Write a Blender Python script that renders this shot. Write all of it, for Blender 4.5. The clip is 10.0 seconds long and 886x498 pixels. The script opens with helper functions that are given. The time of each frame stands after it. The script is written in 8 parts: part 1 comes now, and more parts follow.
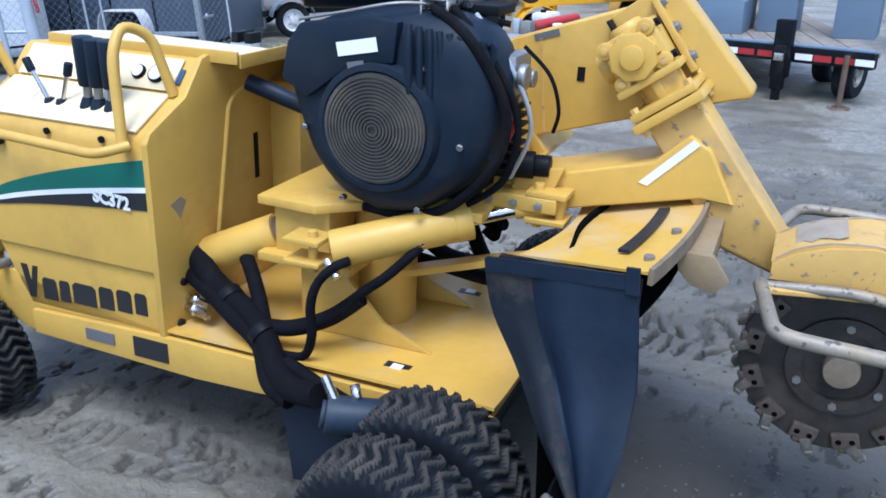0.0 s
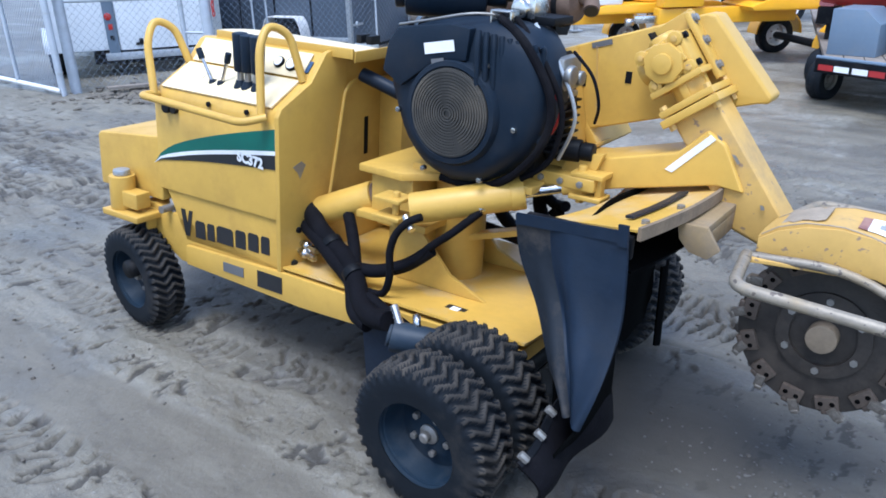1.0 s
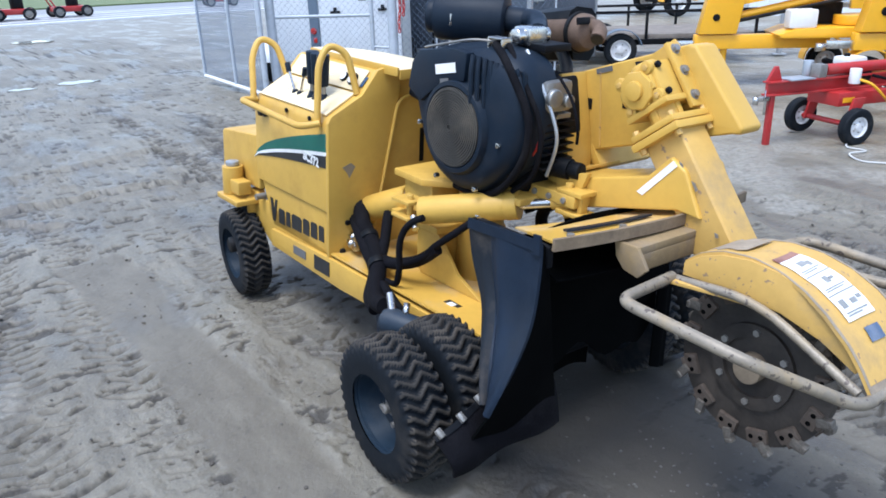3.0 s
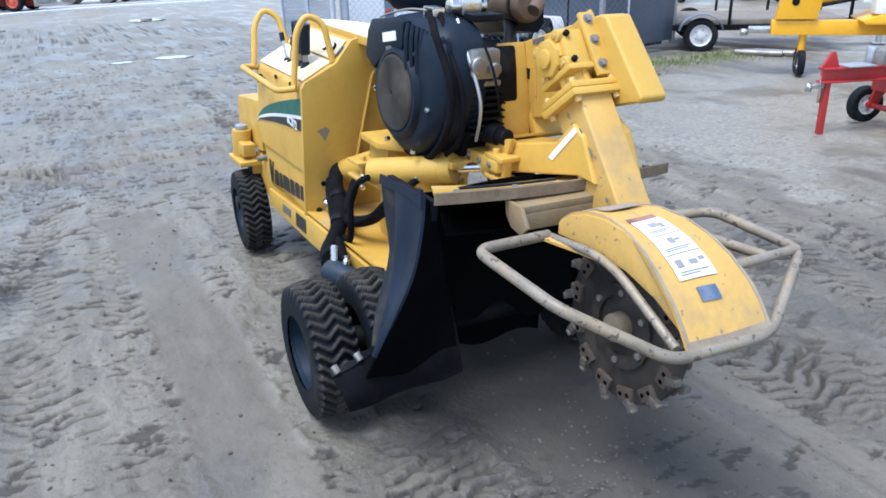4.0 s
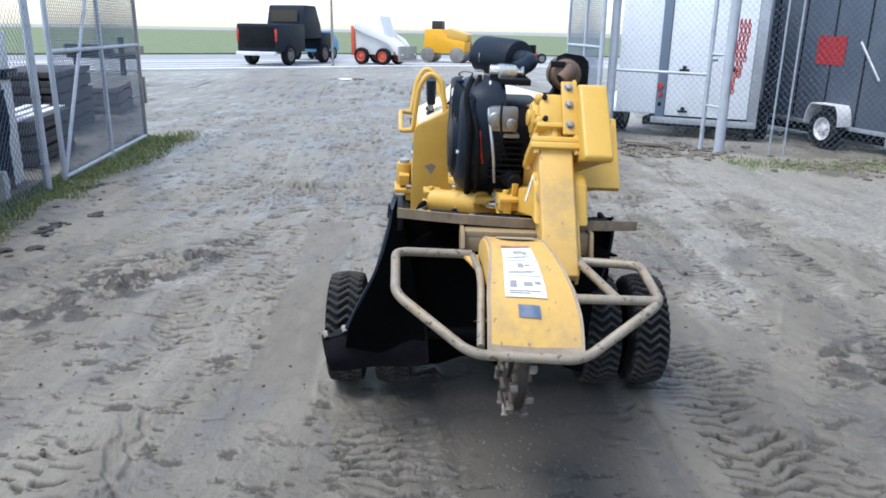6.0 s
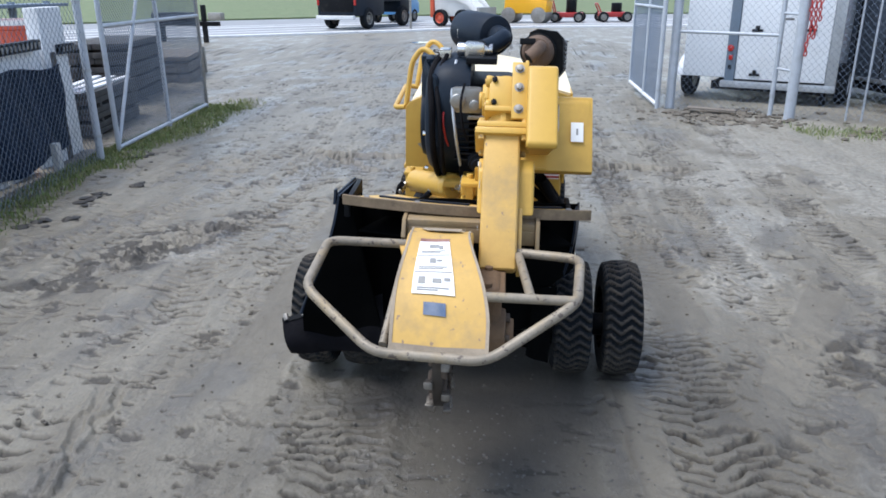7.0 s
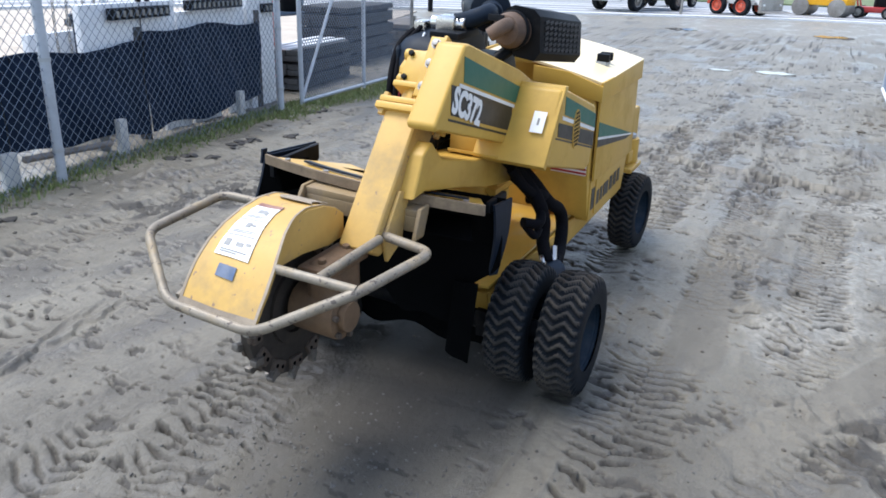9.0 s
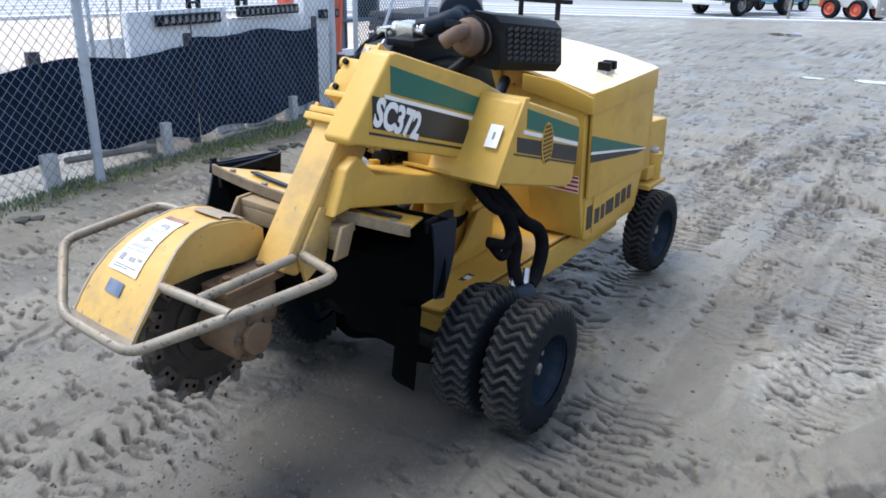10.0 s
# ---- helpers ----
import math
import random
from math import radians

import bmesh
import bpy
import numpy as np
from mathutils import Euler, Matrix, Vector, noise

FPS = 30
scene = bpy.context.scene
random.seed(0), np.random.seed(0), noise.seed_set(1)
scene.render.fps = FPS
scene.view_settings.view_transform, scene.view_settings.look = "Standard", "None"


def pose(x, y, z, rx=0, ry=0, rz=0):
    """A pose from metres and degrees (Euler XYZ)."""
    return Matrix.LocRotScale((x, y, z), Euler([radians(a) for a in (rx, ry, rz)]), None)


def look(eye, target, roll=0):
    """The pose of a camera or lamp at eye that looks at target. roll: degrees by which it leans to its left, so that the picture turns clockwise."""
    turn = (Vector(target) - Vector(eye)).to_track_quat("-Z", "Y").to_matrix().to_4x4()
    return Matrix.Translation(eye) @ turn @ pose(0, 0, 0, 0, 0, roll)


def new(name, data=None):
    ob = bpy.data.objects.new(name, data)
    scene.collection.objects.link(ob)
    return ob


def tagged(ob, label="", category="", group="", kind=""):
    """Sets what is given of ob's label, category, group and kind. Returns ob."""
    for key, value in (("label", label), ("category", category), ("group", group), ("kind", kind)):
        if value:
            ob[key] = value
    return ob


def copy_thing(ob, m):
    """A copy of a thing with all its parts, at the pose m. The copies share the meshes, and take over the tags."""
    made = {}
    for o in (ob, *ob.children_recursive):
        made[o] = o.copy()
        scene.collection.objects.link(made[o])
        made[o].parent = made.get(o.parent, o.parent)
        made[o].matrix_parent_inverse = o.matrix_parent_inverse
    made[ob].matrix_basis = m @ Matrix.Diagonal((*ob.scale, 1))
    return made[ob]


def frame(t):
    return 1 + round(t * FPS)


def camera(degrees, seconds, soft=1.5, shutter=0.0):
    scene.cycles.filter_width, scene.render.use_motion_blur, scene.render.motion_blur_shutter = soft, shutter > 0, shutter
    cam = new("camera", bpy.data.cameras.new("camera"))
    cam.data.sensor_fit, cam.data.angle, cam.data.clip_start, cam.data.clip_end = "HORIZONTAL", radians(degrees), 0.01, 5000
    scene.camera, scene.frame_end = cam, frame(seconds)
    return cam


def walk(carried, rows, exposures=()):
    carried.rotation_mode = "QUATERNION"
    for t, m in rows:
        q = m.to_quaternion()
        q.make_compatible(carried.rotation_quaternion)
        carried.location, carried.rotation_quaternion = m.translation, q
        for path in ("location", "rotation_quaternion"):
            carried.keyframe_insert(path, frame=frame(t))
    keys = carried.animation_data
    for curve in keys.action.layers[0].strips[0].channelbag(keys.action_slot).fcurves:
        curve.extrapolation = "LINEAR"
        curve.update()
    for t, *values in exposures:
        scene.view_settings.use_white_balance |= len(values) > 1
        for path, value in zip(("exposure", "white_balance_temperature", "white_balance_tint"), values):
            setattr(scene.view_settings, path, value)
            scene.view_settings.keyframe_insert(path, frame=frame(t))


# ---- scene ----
cam = camera(62.0, 10.0, soft=1.7)
PATH = [
    (0, (0.715, -1.668, 1.473), (-0.101, -0.032, 0.661), -1.9),
    (0.5, (0.871, -1.806, 1.566), (-0.15, -0.265, 0.805), -1.3),
    (1, (1.123, -1.948, 1.501), (-0.003, -0.486, 0.73), -1.4),
    (1.5, (1.446, -1.937, 1.52), (0.167, -0.602, 0.757), -0.8),
    (2, (1.609, -1.887, 1.521), (0.31, -0.571, 0.76), -2.3),
    (2.2, (1.629, -1.854, 1.527), (0.28, -0.586, 0.769), -3.6),
    (3.3, (1.892, -1.498, 1.532), (0.336, -0.465, 0.816), -0.5),
    (3.5, (1.981, -1.388, 1.53), (0.418, -0.371, 0.808), 0.1),
    (4, (2.232, -1.248, 1.479), (0.575, -0.411, 0.735), -1.8),
    (4.5, (2.517, -1.056, 1.494), (0.753, -0.382, 0.834), -0.0),
    (5, (2.788, -0.837, 1.503), (0.961, -0.391, 0.822), 1.4),
    (5.5, (3.023, -0.618, 1.524), (1.179, -0.291, 0.824), 1.6),
    (5.7, (3.034, -0.496, 1.471), (1.126, -0.341, 0.894), -0.0),
    (6.8, (2.935, 0.11, 1.52), (1.057, -0.032, 0.849), 0.7),
    (7, (2.92, 0.184, 1.541), (1.044, -0.002, 0.873), -0.4),
    (7.5, (2.848, 0.503, 1.538), (1.015, 0.149, 0.822), 1.2),
    (8, (2.791, 0.767, 1.538), (0.985, 0.339, 0.791), 0.0),
    (8.5, (2.624, 1.004, 1.533), (0.857, 0.438, 0.789), 1.1),
    (9, (2.488, 1.302, 1.52), (0.822, 0.465, 0.797), 2.0),
    (9.5, (2.311, 1.521, 1.504), (0.715, 0.601, 0.726), 0.8),
    (10, (2.079, 1.653, 1.525), (0.544, 0.59, 0.807), 1.3),
]
walk(cam, [(t, look(eye, target, roll)) for t, eye, target, roll in PATH], exposures=[
    (0.0, 1.28, 5500, 10), (1.5, 1.37, 5720, 10), (3.5, 1.34, 6050, 10), (4.5, 1.48, 6120, 10), (5.5, 1.42, 6380, 10), (7.0, 1.16, 6500, 10),
    (7.7, 1.16, 6500, 10), (8.6, 1.32, 6500, 10), (10.0, 1.40, 6500, 10)])

# ---- world and sun ----
world = bpy.data.worlds.new("sky")
scene.world = world
world.use_nodes = True
wn = world.node_tree
sky = wn.nodes.new("ShaderNodeTexSky")
sky.sky_type = "NISHITA"
sky.sun_disc = False
sky.sun_elevation, sky.sun_rotation = radians(67), radians(164)
sky.air_density, sky.dust_density, sky.ozone_density = 1.0, 1.0, 2.0
wn.nodes["Background"].inputs["Strength"].default_value = 0.15
haze = wn.nodes.new("ShaderNodeHueSaturation")
haze.inputs["Saturation"].default_value = 0.78
wn.links.new(sky.outputs["Color"], haze.inputs["Color"])
wn.links.new(haze.outputs["Color"], wn.nodes["Background"].inputs["Color"])
sun = new("sun", bpy.data.lights.new("sun", "SUN"))
sun.data.energy, sun.data.angle, sun.data.color = 1.5, radians(30), (1.0, 0.995, 0.985)
sun.matrix_world = look((0.30, -1.05, 2.6), (0, 0, 0))


# ---- materials ----
def material(name, base, rough=0.5, metal=0.0, vary=0.12, scale=6.0, dirt=None, dirt_amount=0.35, dirt_scale=5.0,
             bump=0.15, bump_scale=60.0, speck=None, speck_scale=90.0, speck_level=0.66, spec=0.5, random_shift=0.0):
    """A painted, worn or natural surface: broad and fine variation, patches of dirt, specks and fine relief."""
    m = bpy.data.materials.new(name)
    m.use_nodes = True
    nt = m.node_tree
    p = nt.nodes["Principled BSDF"]
    co = nt.nodes.new("ShaderNodeTexCoord").outputs["Object"]

    def noise_node(sc, detail=5.0, rough_=0.6):
        n = nt.nodes.new("ShaderNodeTexNoise")
        n.inputs["Scale"].default_value, n.inputs["Detail"].default_value, n.inputs["Roughness"].default_value = sc, detail, rough_
        nt.links.new(co, n.inputs["Vector"])
        return n.outputs["Fac"]

    def ramp(fac, lo, hi, a=0.0, b=1.0):
        r = nt.nodes.new("ShaderNodeMapRange")
        r.inputs["From Min"].default_value, r.inputs["From Max"].default_value = lo, hi
        r.inputs["To Min"].default_value, r.inputs["To Max"].default_value = a, b
        nt.links.new(fac, r.inputs["Value"])
        return r.outputs["Result"]

    def mix(fac, a, b):
        x = nt.nodes.new("ShaderNodeMix")
        x.data_type = "RGBA"
        nt.links.new(fac, x.inputs["Factor"])
        for sock, v in ((x.inputs[6], a), (x.inputs[7], b)):
            if isinstance(v, tuple):
                sock.default_value = (*v, 1.0)
            else:
                nt.links.new(v, sock)
        return x.outputs[2]

    dark = tuple(c * (1 - vary) for c in base)
    light = tuple(min(1.0, c * (1 + vary)) for c in base)
    col = mix(ramp(noise_node(scale), 0.3, 0.7), dark, light)
    col = mix(ramp(noise_node(scale * 9), 0.35, 0.75, 0.0, 0.45), col, tuple(c * (1 - 1.6 * vary) for c in base))
    rgh = None
    if dirt:
        d = ramp(noise_node(dirt_scale, 8.0, 0.68), 0.5, 0.72, 0.0, dirt_amount)
        col = mix(d, col, dirt)
        rgh = ramp(d, 0.0, 1.0, rough, min(1.0, rough + 0.4))
    if speck:
        col = mix(ramp(noise_node(speck_scale, 2.0), speck_level, speck_level + 0.04), col, speck)
    nt.links.new(col, p.inputs["Base Color"])
    if rgh is not None:
        nt.links.new(rgh, p.inputs["Roughness"])
    else:
        nt.links.new(ramp(noise_node(scale * 4), 0.2, 0.8, max(0.03, rough - 0.08), min(1.0, rough + 0.08)), p.inputs["Roughness"])
    p.inputs["Metallic"].default_value = metal
    p.inputs["Specular IOR Level"].default_value = spec
    if bump:
        b = nt.nodes.new("ShaderNodeBump")
        b.inputs["Strength"].default_value, b.inputs["Distance"].default_value = bump, 0.004
        nt.links.new(noise_node(bump_scale, 6.0), b.inputs["Height"])
        nt.links.new(b.outputs["Normal"], p.inputs["Normal"])
    return m


yellow = material("yellow_paint", (0.555, 0.337, 0.064), 0.42, vary=0.08, scale=3.0, dirt=(0.36, 0.215, 0.050), dirt_amount=0.5, dirt_scale=4.0, bump=0.05, spec=0.4)
yellow_dusty = material("dusty_yellow_paint", (0.53, 0.325, 0.085), 0.55, vary=0.10, scale=5.0, dirt=(0.30, 0.22, 0.12), dirt_amount=0.8, dirt_scale=5.5, bump=0.1,
                        speck=(0.26, 0.17, 0.10), speck_scale=40.0, speck_level=0.66)
yellow_deck = material("walked_yellow_paint", (0.60, 0.36, 0.065), 0.34, vary=0.10, scale=4.0, dirt=(0.50, 0.43, 0.33), dirt_amount=0.75, dirt_scale=3.0, bump=0.1)
yellow_far = material("lift_yellow_paint", (0.80, 0.40, 0.015), 0.4, vary=0.05, scale=2.0, dirt=(0.45, 0.26, 0.05), dirt_amount=0.25)
hoop_paint = material("scuffed_tan_tube", (0.25, 0.215, 0.165), 0.5, metal=0.2, vary=0.25, scale=14.0, dirt=(0.42, 0.30, 0.14), dirt_amount=0.45, dirt_scale=9.0, bump=0.25, speck=(0.10, 0.08, 0.065), speck_scale=55.0, speck_level=0.62)
worn_edge = material("bare_weathered_steel_edge", (0.31, 0.25, 0.18), 0.7, vary=0.25, scale=12.0, dirt=(0.16, 0.12, 0.09), dirt_amount=0.6, bump=0.3)
black_plastic = material("dark_blue_black_plastic", (0.008, 0.015, 0.026), 0.48, spec=0.16, vary=0.15, scale=5.0, dirt=(0.036, 0.036, 0.038), dirt_amount=0.4, dirt_scale=3.5, bump=0.12)
black_metal = material("black_painted_metal", (0.005, 0.006, 0.008), 0.5, spec=0.12, vary=0.2, scale=6.0, dirt=(0.07, 0.062, 0.054), dirt_amount=0.35, bump=0.15)
rim_paint = material("dusty_blue_black_rim", (0.010, 0.022, 0.038), 0.55, spec=0.22, vary=0.2, scale=8.0, dirt=(0.075, 0.078, 0.080), dirt_amount=0.45, bump=0.1)
screen_metal = material("dusty_cooling_screen", (0.042, 0.038, 0.032), 0.7, vary=0.25, scale=10.0, dirt=(0.16, 0.13, 0.09), dirt_amount=0.5, bump=0.2)
rubber = material("black_rubber_sheet", (0.0075, 0.0150, 0.0290), 0.45, vary=0.25, scale=4.0, spec=0.25, dirt=(0.022, 0.026, 0.032), dirt_amount=0.4, dirt_scale=3.5, bump=0.3, bump_scale=30.0)
dusty_rubber = material("dusty_rubber_fold", (0.012, 0.016, 0.022), 0.65, vary=0.25, scale=6.0, spec=0.2, dirt=(0.13, 0.105, 0.080), dirt_amount=0.55, dirt_scale=5.0, bump=0.3, bump_scale=30.0)
tyre_rubber = material("muddy_tyre_rubber", (0.007, 0.010, 0.014), 0.75, spec=0.18, vary=0.2, scale=8.0, dirt=(0.10, 0.085, 0.068), dirt_amount=0.30, dirt_scale=7.0, bump=0.3, bump_scale=80.0)
tyre_tread = material("dusty_tread_lugs", (0.034, 0.031, 0.028), 0.8, spec=0.25, vary=0.3, scale=14.0, dirt=(0.12, 0.100, 0.078), dirt_amount=0.6, dirt_scale=9.0, bump=0.5, bump_scale=70.0)
hose_rubber = material("hydraulic_hose_sleeve", (0.004, 0.004, 0.006), 0.85, spec=0.12, vary=0.3, scale=20.0, dirt=(0.022, 0.020, 0.019), dirt_amount=0.4, bump=0.6, bump_scale=120.0)
# blacker copy of the rubber sheet: the cutter chamber's shade is in its colour
shade_rubber = material("shade_black_rubber", (0.0025, 0.0028, 0.003), 0.9, vary=0.2, scale=5.0, dirt=(0.005, 0.0045, 0.004), dirt_amount=0.5, bump=0.2, spec=0.03)
# yellow paint made pale: the sky's reflection on upward faces is in the colour
skylit_yellow = material("yellow_with_sky_sheen", (0.80, 0.66, 0.40), 0.30, vary=0.06, scale=3.0, dirt=(0.66, 0.48, 0.22), dirt_amount=0.4, dirt_scale=4.0, bump=0.04)
motor_blue = material("dark_blue_motor_paint", (0.018, 0.030, 0.046), 0.5, spec=0.3, vary=0.15, dirt=(0.07, 0.07, 0.068), dirt_amount=0.5)
muddy_bracket = material("mud_splashed_yellow", (0.27, 0.19, 0.095), 0.65, vary=0.15, scale=8.0, dirt=(0.20, 0.16, 0.12), dirt_amount=0.75, dirt_scale=9.0, bump=0.3)
edge_brown = material("mud_browned_edge", (0.20, 0.145, 0.09), 0.75, vary=0.3, scale=10.0, dirt=(0.08, 0.06, 0.045), dirt_amount=0.7, dirt_scale=9.0, bump=0.4)
cast_aluminium = material("dusty_cast_aluminium", (0.32, 0.32, 0.31), 0.42, metal=0.8, vary=0.15, scale=14.0, dirt=(0.16, 0.14, 0.12), dirt_amount=0.5, bump=0.2)
stone_grey = material("grey_gravel_stone", (0.115, 0.108, 0.096), 0.8, vary=0.35, scale=30.0)
steel = material("bright_steel", (0.55, 0.54, 0.52), 0.25, metal=1.0, vary=0.1, dirt=(0.2, 0.17, 0.14), dirt_amount=0.3)
dull_steel = material("dull_grey_steel", (0.30, 0.29, 0.27), 0.5, metal=0.7, vary=0.15, dirt=(0.14, 0.11, 0.08), dirt_amount=0.5)
galvanised = material("galvanised_steel", (0.42, 0.45, 0.48), 0.45, metal=0.6, vary=0.12, scale=12.0, dirt=(0.25, 0.25, 0.24), dirt_amount=0.4)
rust = material("rusted_muffler_steel", (0.13, 0.085, 0.06), 0.75, metal=0.3, vary=0.3, scale=12.0, dirt=(0.22, 0.16, 0.12), dirt_amount=0.5, bump=0.3)
cutter_steel = material("muddy_cutter_steel", (0.040, 0.034, 0.029), 0.55, metal=0.3, vary=0.35, scale=9.0, dirt=(0.10, 0.080, 0.062), dirt_amount=0.6, dirt_scale=8.0, bump=0.4)
tooth_steel = material("muddy_pocket_steel", (0.105, 0.080, 0.062), 0.65, metal=0.3, vary=0.35, scale=30.0, dirt=(0.05, 0.040, 0.032), dirt_amount=0.7, bump=0.4)
tip_steel = material("worn_tooth_steel", (0.20, 0.18, 0.155), 0.5, metal=0.6, vary=0.4, scale=40.0, dirt=(0.06, 0.046, 0.036), dirt_amount=0.8, dirt_scale=14.0, bump=0.4)
hub_tan = material("mud_tan_hub", (0.20, 0.155, 0.105), 0.6, vary=0.2, scale=12.0, dirt=(0.09, 0.07, 0.05), dirt_amount=0.6, bump=0.3)
muddy_yellow = material("mud_caked_yellow_motor", (0.15, 0.090, 0.048), 0.75, vary=0.25, scale=9.0, dirt=(0.10, 0.072, 0.050), dirt_amount=0.85, dirt_scale=7.0, bump=0.5)
decal_green = material("green_decal", (0.008, 0.12, 0.085), 0.4, vary=0.06, bump=0.0)
decal_black = material("black_decal", (0.015, 0.016, 0.018), 0.4, vary=0.1, bump=0.0)
decal_white = material("white_decal", (0.78, 0.78, 0.76), 0.45, vary=0.04, dirt=(0.5, 0.46, 0.38), dirt_amount=0.35, bump=0.0)
print_grey = material("faded_label_print", (0.26, 0.26, 0.25), 0.5, vary=0.2, bump=0.0)
print_red = material("faded_label_header", (0.24, 0.10, 0.075), 0.5, vary=0.3, scale=20.0, dirt=(0.5, 0.4, 0.28), dirt_amount=0.5, bump=0.0)
decal_grey = material("grey_print", (0.12, 0.12, 0.12), 0.5, vary=0.1, bump=0.0)
decal_blue = material("blue_decal", (0.03, 0.075, 0.16), 0.45, vary=0.2, scale=30.0, dirt=(0.35, 0.36, 0.38), dirt_amount=0.4, bump=0.0)
decal_red = material("red_decal", (0.35, 0.02, 0.02), 0.45, vary=0.1, bump=0.0)
white_paint = material("white_trailer_paint", (0.74, 0.78, 0.82), 0.35, vary=0.04, scale=1.5, dirt=(0.45, 0.44, 0.42), dirt_amount=0.3, dirt_scale=2.0, bump=0.02)
grey_paint = material("charcoal_trailer_paint", (0.068, 0.088, 0.118), 0.38, vary=0.08, scale=2.0, dirt=(0.16, 0.16, 0.16), dirt_amount=0.3, dirt_scale=2.0, bump=0.03)
bluegrey_paint = material("blue_grey_paint", (0.13, 0.18, 0.24), 0.5, vary=0.08, scale=2.0, dirt=(0.2, 0.2, 0.2), dirt_amount=0.3)
red_paint = material("red_paint", (0.38, 0.022, 0.022), 0.4, vary=0.08, scale=4.0, dirt=(0.16, 0.08, 0.06), dirt_amount=0.4)
orange_paint = material("faded_orange_plastic", (0.62, 0.10, 0.05), 0.5, vary=0.1, scale=4.0, dirt=(0.5, 0.25, 0.18), dirt_amount=0.4)
wood_grey = material("weathered_wood", (0.22, 0.19, 0.16), 0.8, vary=0.25, scale=8.0, dirt=(0.10, 0.085, 0.07), dirt_amount=0.6, bump=0.4)
wood_dark = material("dark_weathered_wood", (0.05, 0.05, 0.05), 0.8, vary=0.3, scale=8.0, dirt=(0.14, 0.12, 0.10), dirt_amount=0.5, bump=0.4)
tarp = material("dark_navy_tarp", (0.006, 0.015, 0.036), 0.7, spec=0.12, vary=0.25, scale=3.0, dirt=(0.016, 0.024, 0.038), dirt_amount=0.5, dirt_scale=2.0, bump=0.5, bump_scale=14.0)
concrete = material("pale_concrete", (0.52, 0.52, 0.50), 0.85, vary=0.1, scale=4.0, dirt=(0.28, 0.26, 0.22), dirt_amount=0.5, bump=0.3)
white_board = material("white_painted_board", (0.72, 0.74, 0.76), 0.55, vary=0.05, scale=2.0, dirt=(0.42, 0.42, 0.40), dirt_amount=0.4, dirt_scale=3.0)
dark_glass = material("dark_glass", (0.01, 0.012, 0.015), 0.08, vary=0.1, bump=0.0)
lamp_red = material("red_lens", (0.40, 0.02, 0.015), 0.2, vary=0.1, bump=0.0)
chrome_white = material("white_wheel_rim", (0.66, 0.67, 0.68), 0.4, vary=0.08, dirt=(0.3, 0.27, 0.23), dirt_amount=0.4)


# ---- mesh helpers ----
def mesh_bm(verts, faces):
    bm = bmesh.new()
    vs = [bm.verts.new(v) for v in verts]
    for f in faces:
        bm.faces.new([vs[i] for i in f])
    bmesh.ops.recalc_face_normals(bm, faces=bm.faces)
    return bm


def soften(bm, width, segments=2, angle=30):
    if width > 0:
        edges = [e for e in bm.edges if len(e.link_faces) == 2 and e.calc_face_angle(0) > radians(angle)]
        bmesh.ops.bevel(bm, geom=edges, offset=width, segments=segments, affect="EDGES", profile=0.6, clamp_overlap=True)
    return bm


def box(x0, x1, y0, y1, z0, z1, bevel=0.004):
    v = [(x, y, z) for z in (z0, z1) for y in (y0, y1) for x in (x0, x1)]
    return soften(mesh_bm(v, [(0, 1, 3, 2), (4, 6, 7, 5), (0, 4, 5, 1), (2, 3, 7, 6), (0, 2, 6, 4), (1, 5, 7, 3)]), bevel)


def prism(profile, axis, a, b, bevel=0.004, segments=2):
    """A flat outline drawn in the two other axes, made thick from a to b along axis."""
    def place(p, d):
        return {"x": (d, p[0], p[1]), "y": (p[0], d, p[1]), "z": (p[0], p[1], d)}[axis]
    n = len(profile)
    v = [place(p, a) for p in profile] + [place(p, b) for p in profile]
    f = [tuple(range(n)), tuple(range(2 * n - 1, n - 1, -1))] + [(i, (i + 1) % n, n + (i + 1) % n, n + i) for i in range(n)]
    return soften(mesh_bm(v, f), bevel, segments)


def frame_axes(d):
    d = d.normalized()
    u = d.orthogonal().normalized()
    return u, d.cross(u)


def cyl(p, q, r, r2=None, seg=24, bevel=0.0):
    p, q = Vector(p), Vector(q)
    u, w = frame_axes(q - p)
    r2 = r if r2 is None else r2
    ring = [(math.cos(2 * math.pi * i / seg), math.sin(2 * math.pi * i / seg)) for i in range(seg)]
    v = [p + r * (c * u + s * w) for c, s in ring] + [q + r2 * (c * u + s * w) for c, s in ring]
    f = [tuple(range(seg)), tuple(range(2 * seg - 1, seg - 1, -1))] + [(i, (i + 1) % seg, seg + (i + 1) % seg, seg + i) for i in range(seg)]
    return soften(mesh_bm(v, f), bevel, 2, 50)


def rounded(points, radius, steps=5, closed=False):
    """The corners of a path, rounded."""
    pts = [Vector(p) for p in points]
    out = []
    n = len(pts)
    for i, p in enumerate(pts):
        if not closed and i in (0, n - 1):
            out.append(p)
            continue
        a, b = pts[i - 1], pts[(i + 1) % n]
        r = min(radius, (a - p).length * 0.48, (b - p).length * 0.48)
        s, e = p + (a - p).normalized() * r, p + (b - p).normalized() * r
        for k in range(steps + 1):
            t = k / steps
            out.append(s * (1 - t) ** 2 + p * 2 * t * (1 - t) + e * t ** 2)
    return out


